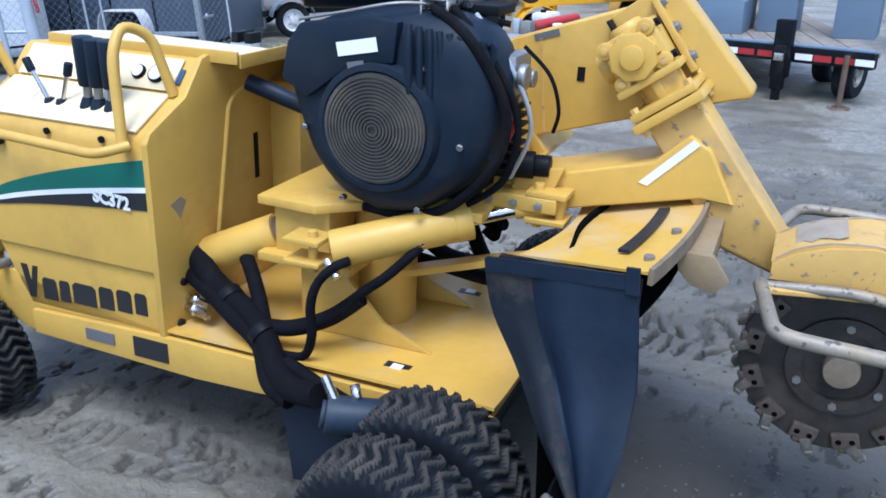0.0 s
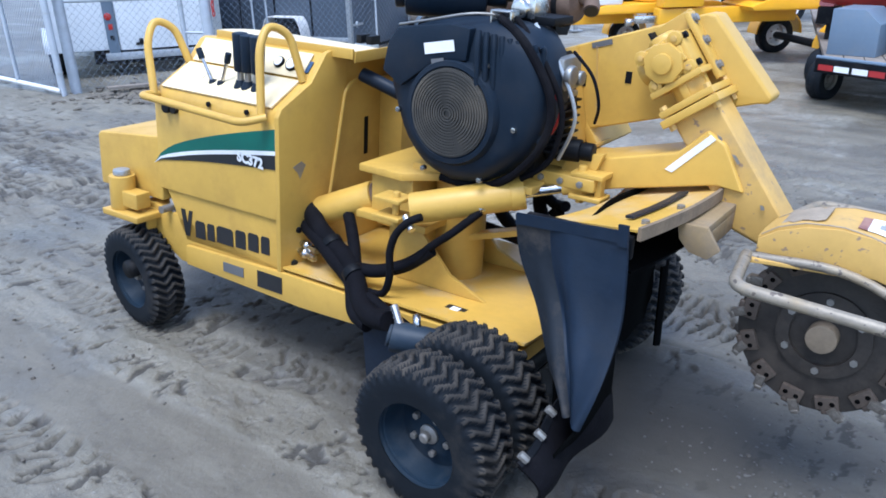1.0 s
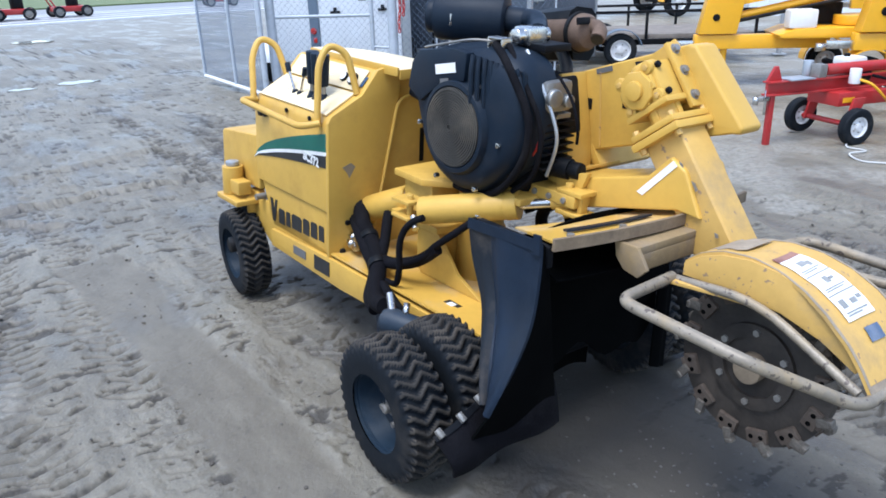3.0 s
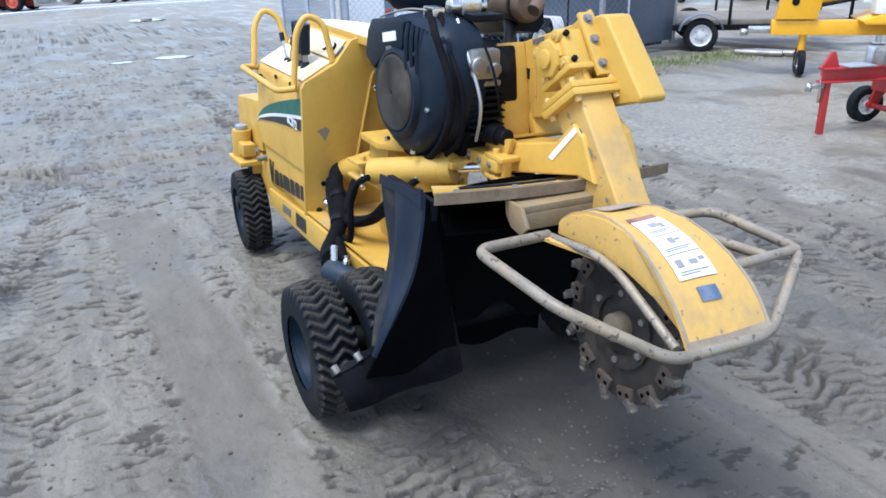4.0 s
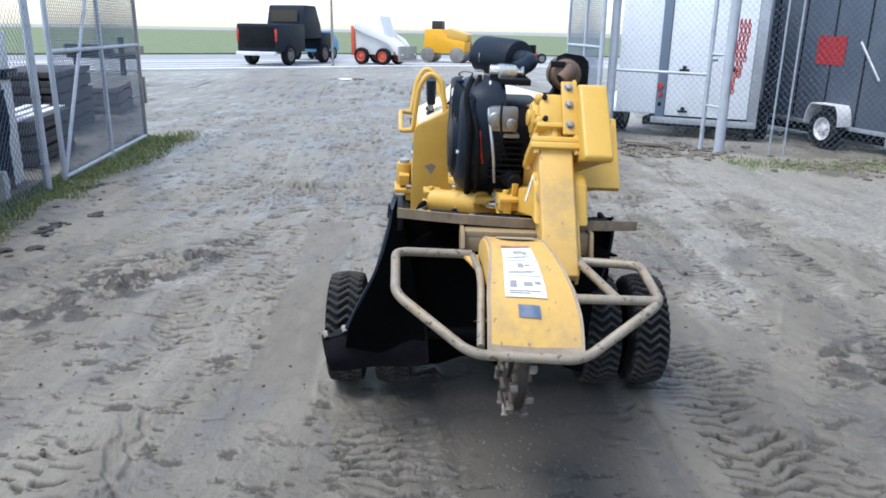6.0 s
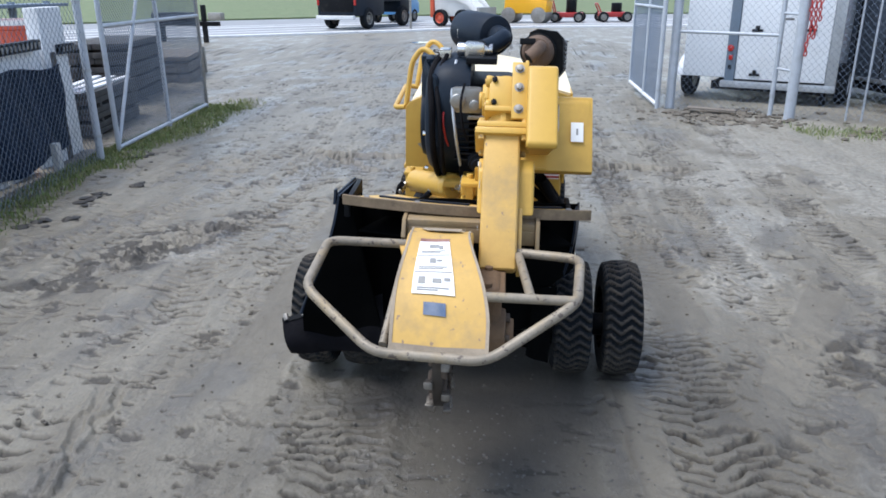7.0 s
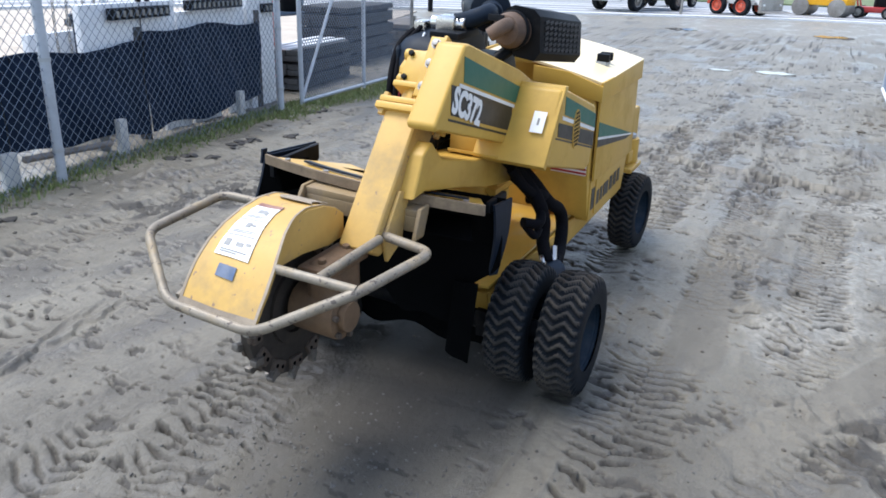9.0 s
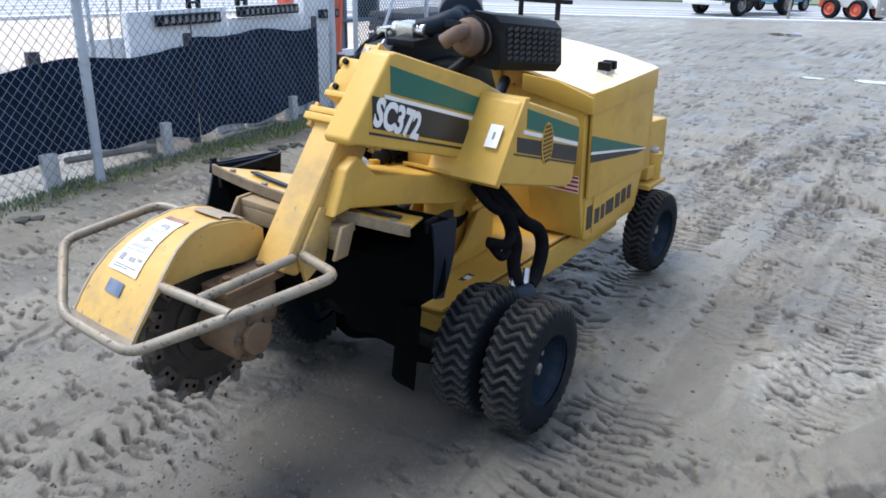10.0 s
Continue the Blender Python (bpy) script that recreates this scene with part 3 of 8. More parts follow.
def mud_material():
    m = bpy.data.materials.new("rutted_mud")
    m.use_nodes = True
    nt = m.node_tree
    p = nt.nodes["Principled BSDF"]
    co = nt.nodes.new("ShaderNodeNewGeometry").outputs["Position"]

    def nz(sc, detail=6.0, rough_=0.62, stretch=None):
        n = nt.nodes.new("ShaderNodeTexNoise")
        n.inputs["Scale"].default_value, n.inputs["Detail"].default_value, n.inputs["Roughness"].default_value = sc, detail, rough_
        src = co
        if stretch:
            mp = nt.nodes.new("ShaderNodeMapping")
            mp.inputs["Scale"].default_value = stretch
            nt.links.new(co, mp.inputs["Vector"])
            src = mp.outputs["Vector"]
        nt.links.new(src, n.inputs["Vector"])
        return n.outputs["Fac"]

    def rng(fac, lo, hi, a=0.0, b=1.0):
        r = nt.nodes.new("ShaderNodeMapRange")
        r.interpolation_type = "SMOOTHSTEP"
        for k, v in (("From Min", lo), ("From Max", hi), ("To Min", a), ("To Max", b)):
            r.inputs[k].default_value = v
        nt.links.new(fac, r.inputs["Value"])
        return r.outputs["Result"]

    def mix(fac, a, b):
        x = nt.nodes.new("ShaderNodeMix")
        x.data_type = "RGBA"
        nt.links.new(fac, x.inputs["Factor"])
        for sock, v in ((x.inputs[6], a), (x.inputs[7], b)):
            if isinstance(v, tuple):
                sock.default_value = (*v, 1.0)
            else:
                nt.links.new(v, sock)
        return x.outputs[2]

    def point_value(name):
        n = nt.nodes.new("ShaderNodeAttribute")
        n.attribute_name = name
        return n.outputs["Fac"]

    wet_and_shade, slick, gritty = point_value("wet_and_shade"), point_value("slick"), point_value("gritty")
    col = mix(rng(nz(0.9, stretch=(0.5, 1.3, 1)), 0.36, 0.64), (0.116, 0.101, 0.072), (0.180, 0.163, 0.124))
    col = mix(rng(nz(3.0, 7.0, 0.66, (0.35, 1.5, 1)), 0.42, 0.66, 0.0, 0.7), col, (0.215, 0.196, 0.150))
    col = mix(rng(nz(9.0, 8.0, 0.70, (0.5, 1.4, 1)), 0.50, 0.66, 0.0, 0.55), col, (0.085, 0.074, 0.056))
    col = mix(rng(nz(110.0, 3.0), 0.60, 0.70, 0.0, 0.40), col, (0.33, 0.32, 0.30))
    col = mix(rng(nz(60.0, 4.0), 0.36, 0.44, 0.45, 0.0), col, (0.07, 0.064, 0.055))
    wet = rng(nz(1.3, 5.0, 0.6, (0.6, 1.5, 1)), 0.48, 0.62)
    col = mix(rng(wet, 0.0, 1.0, 0.0, 0.38), col, (0.080, 0.075, 0.069))
    col = mix(rng(slick, 0.0, 1.0, 0.0, 0.45), col, mix(rng(nz(7.0, 5.0), 0.35, 0.65), (0.098, 0.087, 0.069), (0.125, 0.112, 0.090)))
    pale = mix(rng(nz(28.0, 7.0, 0.7), 0.40, 0.62), (0.180, 0.168, 0.138), (0.315, 0.300, 0.255))
    col = mix(rng(gritty, 0.0, 1.0, 0.0, 0.75), col, pale)
    # dark wet mud, plus the painted shade of grooves, dents and the machine's underside
    col = mix(rng(wet_and_shade, 0.05, 0.85, 0.0, 0.86), col, (0.030, 0.026, 0.021))
    nt.links.new(col, p.inputs["Base Color"])

    def sum_of(a, b):
        n = nt.nodes.new("ShaderNodeMath")
        n.operation, n.use_clamp = "ADD", True
        nt.links.new(a, n.inputs[0])
        nt.links.new(b, n.inputs[1])
        return n.outputs[0]

    rough = sum_of(rng(wet, 0.0, 1.0, 0.50, 0.30), rng(wet_and_shade, 0.1, 0.9, 0.0, 0.25))
    rough = sum_of(rough, rng(slick, 0.0, 1.0, 0.0, 0.12))
    nt.links.new(rough, p.inputs["Roughness"])
    nt.links.new(rng(slick, 0.0, 1.0, 0.75, 0.58), p.inputs["Specular IOR Level"])
    b1 = nt.nodes.new("ShaderNodeBump")
    b1.inputs["Distance"].default_value = 0.016
    nt.links.new(rng(slick, 0.0, 1.0, 0.75, 0.40), b1.inputs["Strength"])
    nt.links.new(nz(24.0, 8.0, 0.66), b1.inputs["Height"])
    b2 = nt.nodes.new("ShaderNodeBump")
    b2.inputs["Strength"].default_value, b2.inputs["Distance"].default_value = 0.5, 0.005
    nt.links.new(nz(150.0, 4.0, 0.7), b2.inputs["Height"])
    nt.links.new(b1.outputs["Normal"], b2.inputs["Normal"])
    nt.links.new(b2.outputs["Normal"], p.inputs["Normal"])
    return m


grit = me.attributes.new("gritty", "FLOAT", "POINT")
grit.data.foreach_set("value", (dry_crust(GX, GY) * near + 0.7 * (1 - near)).astype(np.float32).ravel())
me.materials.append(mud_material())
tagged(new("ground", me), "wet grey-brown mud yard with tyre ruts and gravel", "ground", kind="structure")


# ---- the stump grinder ----
grinder = thing("stump_grinder", "yellow self-propelled stump grinder with exposed black engine, parked on mud", "stump grinder",
                at=pose(0.050, 0.0, -0.008, 0, -0.65, 1.0))
ROOT_INV = grinder.matrix_basis.inverted()


def tyre_mesh(radius=0.240, width=0.150, rim=0.132):
    """A tyre with chevron lugs, round the y axis, its outer side towards -y."""
    nt_, ns = 380, 30
    prof = []
    for k in range(ns + 1):
        s = k / ns * 2 - 1
        a = abs(s)
        if a < 0.62:
            r, y = radius - 0.016 - 0.010 * (a / 0.62) ** 2, width * 0.5 * s / 0.62 * 0.86
        else:
            t = (a - 0.62) / 0.38
            r = rim + (radius - 0.026 - rim) * math.cos(t * math.pi / 2) ** 0.75
            y = math.copysign(width * 0.5 * (0.86 + 0.18 * math.sin(t * math.pi * 0.72)), s)
        prof.append((r, y, s))
    th = np.arange(nt_) / nt_ * 2 * math.pi
    co = np.zeros((nt_, ns + 1, 3))
    tops = np.zeros((nt_, ns + 1))
    for k, (r, y, s) in enumerate(prof):
        a = abs(s)
        zig = abs(((s + 1) * 2.6) % 2 - 1)
        phase = (th / (2 * math.pi) * 38 + 0.85 * zig) % 1
        lug = np.clip((0.29 - np.abs(phase - 0.5)) / 0.08, 0, 1)
        tops[:, k] = lug * np.clip((0.76 - a) / 0.05, 0, 1)
        rr = r - 0.003 + 0.017 * tops[:, k]
        co[:, k, 0], co[:, k, 1], co[:, k, 2] = rr * np.cos(th), y, rr * np.sin(th)
    idx_ = np.arange(nt_ * (ns + 1)).reshape(nt_, ns + 1)
    nxt = np.roll(idx_, -1, 0)
    q = np.stack([idx_[:, :-1], nxt[:, :-1], nxt[:, 1:], idx_[:, 1:]], -1)
    mi = ((tops + np.roll(tops, -1, 0))[:, :-1] + (tops + np.roll(tops, -1, 0))[:, 1:] > 2.6).astype(int).ravel()
    me_ = bpy.data.meshes.new("tyre")
    me_.from_pydata(co.reshape(-1, 3).tolist(), [], q.reshape(-1, 4).tolist())
    me_.materials.append(tyre_rubber)
    me_.materials.append(tyre_tread)
    me_.polygons.foreach_set("material_index", mi.astype(np.int32))
    me_.polygons.foreach_set("use_smooth", np.ones(len(mi), dtype=bool))
    me_.update()
    return me_


TYRE = tyre_mesh()
FRONT_TYRE = tyre_mesh(0.222, 0.140, 0.130)
RIM = to_mesh("rim", lathe([(0.132, -0.060), (0.139, -0.066), (0.141, -0.058), (0.128, -0.050), (0.121, -0.012), (0.112, 0.012), (0.075, 0.006), (0.05, -0.006), (0.03, -0.006), (0.03, 0.02), (0.10, 0.03), (0.132, 0.055)], (0, 0, 0), (0, 1, 0), 40, True), rim_paint)
NUT = to_mesh("wheel_nut", cyl((0, 0, 0), (0, -0.018, 0), 0.011, seg=6, bevel=0.002), dull_steel)
CAP = to_mesh("hub_cap", lathe([(0.030, 0.03), (0.030, -0.012), (0.024, -0.016), (0.016, -0.018), (0.016, -0.034), (0.012, -0.038), (0.003, -0.039)], (0, 0, 0), (0, 1, 0), 20), dull_steel)


def wheel(x, y, z, turn, outward, spin, label, hub=True, tyre=None):
    """outward: -1 for a wheel whose face looks to -y, 1 to +y."""
    w = new("wheel")
    w.empty_display_size = 0.05
    w.parent = grinder
    w.matrix_basis = ROOT_INV @ pose(x, y, z, 0, 0, turn + (0 if outward < 0 else 180)) @ pose(0, 0, 0, 0, spin, 0)
    tagged(w, label)
    part("tyre", tyre or TYRE, None, w, "muddy black tyre with chevron lugs")
    part("rim", RIM, None, w, "black steel rim")
    if hub:
        part("hub_cap", CAP, None, w)
        for k in range(5):
            a = 2 * math.pi * k / 5
            n = part("wheel_nut", NUT, None, w)
            n.location = (0.062 * math.cos(a), 0.002, 0.062 * math.sin(a))
    return w


R_ = 0.238
wheel(0.05, -0.630, R_, 0, -1, 10, "outer rear dual wheel")
wheel(0.05, -0.432, R_, 0, -1, 33, "inner rear dual wheel", False)
wheel(0.05, 0.630, R_, 0, 1, 50, "outer rear dual wheel")
wheel(0.05, 0.432, R_, 0, 1, 5, "inner rear dual wheel", False)
wheel(-1.64, -0.452, 0.220, -3, -1, 20, "front steering wheel", True, FRONT_TYRE)
wheel(-1.64, 0.432, 0.220, -3, 1, 70, "front steering wheel", True, FRONT_TYRE)
part("rear_axle", cyl((-0.05, -0.58, 0.245), (-0.05, 0.58, 0.245), 0.045, bevel=0.004), black_metal, grinder)

# chassis
part("chassis", prism([(-1.62, 0.40), (-1.42, 0.30), (-0.55, 0.285), (0.0, 0.30), (0.03, 0.385), (-0.86, 0.395), (-1.55, 0.50), (-1.62, 0.50)], "y", -0.322, 0.322, 0.008), yellow, grinder, "yellow welded steel chassis")
part("deck_plate", sheet(lambda u, v: (-0.90 + 0.945 * u, -0.335 + 0.67 * v, 0.402 + 0.006 * u + 0.012 * abs(2 * v - 1) ** 6), 12, 14, 0.008), yellow_deck, grinder, "scuffed yellow deck plate, bare and muddy in patches")
for y0, y1 in ((-0.347, -0.331), (0.331, 0.347)):
    part("deck_rail", prism([(-1.36, 0.31), (-0.80, 0.295), (0.02, 0.325), (0.045, 0.40), (-0.86, 0.400), (-1.36, 0.384)], "y", y0, y1, 0.003), yellow, grinder)
part("warning_sticker", box(-1.163, -1.063, -0.350, -0.3472, 0.335, 0.370, 0.0), decal_grey, grinder, "grey safety sticker")
part("warning_sticker", box(-0.995, -0.88, -0.350, -0.3472, 0.322, 0.382, 0.0), decal_black, grinder, "dark safety sticker")
part("deck_sticker", box(-0.285, -0.215, -0.265, -0.225, 0.4105, 0.4125, 0.0), decal_black, grinder)
part("deck_sticker", box(-0.285, -0.215, 0.225, 0.265, 0.4105, 0.4125, 0.0), decal_black, grinder)
for y in (-0.245, 0.245):
    part("sticker_mark", box(-0.265, -0.235, y - 0.012, y + 0.012, 0.4126, 0.4138, 0.0), decal_white, grinder)
part("front_axle_beam", box(-1.64, -1.55, -0.36, 0.36, 0.40, 0.48, 0.01), yellow, grinder)
for s in (-1, 1):
    yk = s * 0.372
    part("steering_yoke", join(cyl((-1.665, yk, 0.475), (-1.665, yk, 0.600), 0.046, bevel=0.004), box(-1.72, -1.52, yk - 0.055, yk + 0.055, 0.450, 0.474, 0.004), box(-1.66, -1.55, yk - 0.03, yk + 0.03, 0.49, 0.55, 0.004)), yellow, grinder, "yellow kingpin housing")
    part("kingpin_cap", cyl((-1.665, yk, 0.600), (-1.665, yk, 0.622), 0.030, bevel=0.005), galvanised, grinder)
    part("stub_axle", join(box(-1.62, -1.56, s * 0.345 - 0.02, s * 0.345 + 0.02, 0.24, 0.46), cyl((-1.575, s * 0.33, 0.262), (-1.575, s * 0.44, 0.262), 0.035)), black_metal, grinder)
    part("steering_arm", join(box(-1.56, -1.45, s * 0.30 - 0.02, s * 0.30 + 0.02, 0.475, 0.490), cyl((-1.47, s * 0.30, 0.47), (-1.47, s * 0.30, 0.53), 0.016)), dull_steel, grinder)
part("tie_rod", cyl((-1.47, -0.36, 0.50), (-1.47, 0.36, 0.50), 0.014), dull_steel, grinder)
part("front_box", prism([(-1.86, 0.52), (-1.86, 0.715), (-1.845, 0.73), (-1.50, 0.765), (-1.50, 0.52)], "y", -0.325, 0.36, 0.010, 3), yellow, grinder, "yellow front tank box")

# console body
body = part("console_body", prism([(-0.335, 0.575), (-0.335, 0.915), (-0.318, 0.945), (-0.20, 1.012), (-0.185, 1.025), (-0.125, 1.095), (-0.105, 1.105), (0.20, 1.080), (0.42, 1.010), (0.425, 0.575)], "x", -1.50, -0.905, 0.008, 3), yellow, grinder, "yellow sheet-metal console body")
part("lower_panel", prism([(-1.475, 0.572), (-1.385, 0.388), (-0.902, 0.388), (-0.902, 0.572)], "y", -0.322, 0.405, 0.005), yellow, grinder, "yellow lower side panel")
part("rear_wall", prism([(-0.345, 0.375), (-0.345, 0.930), (-0.330, 0.955), (-0.195, 1.022), (-0.125, 1.110), (-0.10, 1.117), (-0.02, 1.107), (-0.02, 1.02), (-0.16, 0.38)], "x", -0.906, -0.887, 0.004), yellow, grinder, "yellow rear wall with folded edge and a scratch")
part("inner_wall", prism([(-0.17, 0.40), (-0.03, 1.06), (0.05, 1.078), (0.21, 1.062), (0.43, 0.998), (0.43, 0.43), (0.30, 0.40)], "x", -0.925, -0.908, 0.004), yellow, grinder, "recessed yellow rear wall")
part("fold_rib", tube([(-0.886, -0.15, 0.42), (-0.884, -0.035, 0.97), (-0.884, -0.01, 0.995), (-0.884, 0.05, 1.01)], 0.007, 8, 0.04), yellow, grinder)
for y, z, r in ((-0.262, 0.53, 0.011), (-0.285, 0.415, 0.013)):
    part("bolt", cyl((-0.888, y, z), (-0.878, y, z), r, seg=10, bevel=0.002), black_metal, grinder)
part("paint_chip", prism([(-0.285, 0.755), (-0.245, 0.768), (-0.225, 0.752), (-0.240, 0.728), (-0.252, 0.708), (-0.262, 0.73)], "x", -0.8868, -0.8856, 0.0), dull_steel, grinder, "bare patch where paint has chipped")
part("wall_slot", box(-0.909, -0.904, 0.095, 0.118, 0.72, 0.86, 0.002), black_metal, grinder)
part("bump_stop", cyl((-0.86, 0.02, 1.03), (-0.70, 0.07, 0.965), 0.024, seg=16, bevel=0.006), rubber, grinder, "black rubber hood stop")

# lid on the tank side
lid = part("lid", sheet(lambda u, v: (-1.44 + 0.635 * u, -0.085 + 0.535 * v, 1.125 - 0.085 * v ** 1.6 - 0.010 * u), 6, 10, 0.010), skylit_yellow, grinder, "yellow hinged lid, sky sheen painted in as pale cream")
part("lid_rim", box(-1.44, -0.80, -0.097, -0.087, 1.096, 1.130, 0.003), yellow, lid)
part("lid_rim", box(-0.804, -0.796, -0.086, 0.13, 1.085, 1.122, 0.003), yellow, lid)
part("lid_rim", box(-1.44, -0.80, 0.440, 0.452, 0.955, 1.038), yellow, lid)
part("lid_rim", prism([(0.14, 1.015), (0.14, 1.08), (0.30, 1.068), (0.452, 1.022), (0.452, 0.955)], "x", -0.803, -0.792, 0.003), yellow, lid)
part("right_panel", box(-1.42, -0.83, 0.426, 0.438, 0.60, 0.985), yellow, grinder, "yellow side door panel")
part("right_lower_panel", prism([(-1.42, 0.597), (-1.36, 0.42), (-0.84, 0.42), (-0.84, 0.597)], "y", 0.406, 0.424, 0.003), yellow, grinder)
part("tank_wall", prism([(-0.905, 0.425), (-0.905, 1.00), (-0.80, 1.00), (-0.80, 0.60), (-0.84, 0.425)], "y", 0.18, 0.418, 0.006), yellow, grinder)
latch = part("lid_latch", box(-1.15, -1.07, 0.325, 0.375, 1.050, 1.075, 0.004), galvanised, grinder, "steel lid latch with black clasps")
for x in (-1.135, -1.085):
    part("clasp", box(x - 0.013, x + 0.013, 0.330, 0.385, 1.073, 1.108, 0.004), black_metal, latch)

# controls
part("gauge_panel", sheet(lambda u, v: (-1.46 + 0.52 * u, -0.187 + 0.063 * v - 0.003, 1.027 + 0.072 * v + 0.003), 4, 3, 0.003), skylit_yellow, grinder, "sloping gauge panel, sky sheen painted in as pale cream")
part("control_panel", sheet(lambda u, v: (-1.47 + 0.53 * u, -0.322 + 0.128 * v, 0.951 + 0.070 * v), 4, 4, 0.006), skylit_yellow, grinder, "yellow control panel, sky sheen painted in as pale cream")
for x, h in ((-1.150, 0.17), (-1.115, 0.165), (-1.070, 0.165)):
    lever = part("control_lever", cyl((x, -0.255, 0.985), (x + 0.005, -0.258, 1.045), 0.011), dull_steel, grinder)
    part("lever_grip", cyl((x + 0.004, -0.257, 1.035), (x + 0.012, -0.262, 1.035 + h * 0.75), 0.021, 0.026, seg=16, bevel=0.006), black_plastic, lever, "black ribbed lever grip")
    part("lever_boot", cyl((x, -0.255, 0.975), (x, -0.255, 1.005), 0.026, 0.014, seg=14), black_plastic, lever)
for x, dx in ((-1.275, -0.05), (-1.235, 0.03)):
    lever = part("small_lever", cyl((x, -0.262, 0.975), (x + dx, -0.262, 1.06), 0.006, seg=10), steel, grinder)
    part("lever_knob", cyl((x + dx, -0.262, 1.055), (x + dx * 1.35, -0.262, 1.09), 0.011, seg=12, bevel=0.004), black_plastic, lever)
    part("lever_boot", cyl((x, -0.262, 0.965), (x, -0.262, 0.992), 0.022, 0.012, seg=12), black_plastic, lever)
for x, y, z, r in ((-1.00, -0.160, 1.062, 0.026), (-1.06, -0.160, 1.062, 0.020)):
    part("gauge", cyl((x, y, z), (x, y - 0.010, z + 0.008), r, seg=24, bevel=0.003), black_metal, grinder, "round gauge with a white face")
    part("gauge_face", cyl((x, y - 0.0102, z + 0.0083), (x, y - 0.0112, z + 0.0091), r * 0.8, seg=24), decal_white, grinder)
part("panel_sticker", box(-1.20, -1.14, -0.168, -0.163, 1.03, 1.06, 0.0), decal_white, grinder)
part("panel_sticker", moved(box(-0.03, 0.03, -0.022, 0.022, 0, 0.002, 0.0), pose(-0.955, -0.157, 1.062, 48, 0, 0)), decal_blue, grinder, "blue and white instruction sticker")
part("panel_sticker", moved(box(-0.05, 0.05, -0.02, 0.02, 0, 0.002, 0.0), pose(-1.38, -0.265, 0.987, 29, 0, 0)), decal_white, grinder)
for x in (-1.215, -1.035):
    part("panel_knob", cyl((x, -0.336, 0.925), (x, -0.342, 0.925), 0.009, seg=12), black_metal, grinder)
part("key_switch", join(cyl((-1.42, -0.335, 0.885), (-1.42, -0.355, 0.885), 0.019, bevel=0.003), cyl((-1.385, -0.335, 0.882), (-1.385, -0.352, 0.882), 0.014, bevel=0.003)), black_metal, grinder)
part("grab_bar", tube([(-1.475, -0.335, 0.925), (-1.475, -0.410, 0.932), (-0.985, -0.410, 0.910), (-0.935, -0.350, 0.925)], 0.013, 12, 0.035), yellow, grinder, "yellow tube grab bar")
part("hand_hoop", tube([(-0.955, -0.352, 0.915), (-0.985, -0.325, 1.14), (-0.998, -0.275, 1.205), (-0.965, -0.215, 1.175), (-0.930, -0.190, 1.02)], 0.0135, 12, 0.06), yellow, grinder, "yellow tube hand hoop")
part("hand_hoop", tube([(-1.475, -0.350, 0.925), (-1.53, -0.325, 1.10), (-1.55, -0.275, 1.170), (-1.52, -0.215, 1.14), (-1.48, -0.190, 1.02)], 0.0135, 12, 0.06), yellow, grinder, "yellow tube hand hoop")


def swoosh(x0, x1, y, side):
    """The curved three-band stripe on a side panel, from its tip at x0 to its wide end at x1."""
    def band(lo, hi, mat, off, label=""):
        n = 16
        low = [(x0 + (x1 - x0) * k / n, lo(k / n)) for k in range(n + 1)]
        top = [(x0 + (x1 - x0) * k / n, hi(k / n)) for k in range(n, -1, -1)]
        part("stripe", prism(low + top, "y", y + side * off, y + side * (off + 0.0015), 0.0), mat, grinder, label)
    base = lambda u: 0.668 + 0.150 * u ** 0.62
    band(lambda u: base(u) + 0.004 * (u > 0) - 0.006 * u, lambda u: base(u) + 0.012 * min(1, u * 6) + 0.058 * u ** 0.6, decal_green, 0.002, "green stripe decal")
    band(lambda u: base(u) - 0.010 * min(1, u * 6) - 0.006 * u, lambda u: base(u) + 0.004 * (u > 0) - 0.006 * u, decal_white, 0.003, "thin white stripe decal")
    band(lambda u: base(u) - 0.010 * min(1, u * 6) - 0.055 * u ** 0.8, lambda u: base(u) - 0.010 * min(1, u * 6) - 0.006 * u, decal_black, 0.002, "black stripe decal")


swoosh(-1.515, -0.910, -0.335, -1)
text_mesh = lettering("SC372", 0.060, decal_white, 0.001, 0.0024)
t_ = part("model_number", text_mesh, None, grinder, "white model number")
t_.matrix_basis = pose(-1.024, -0.3415, 0.766, 90, 6, 0) @ Matrix.Diagonal((0.84, 0.86, 1.0, 1.0))
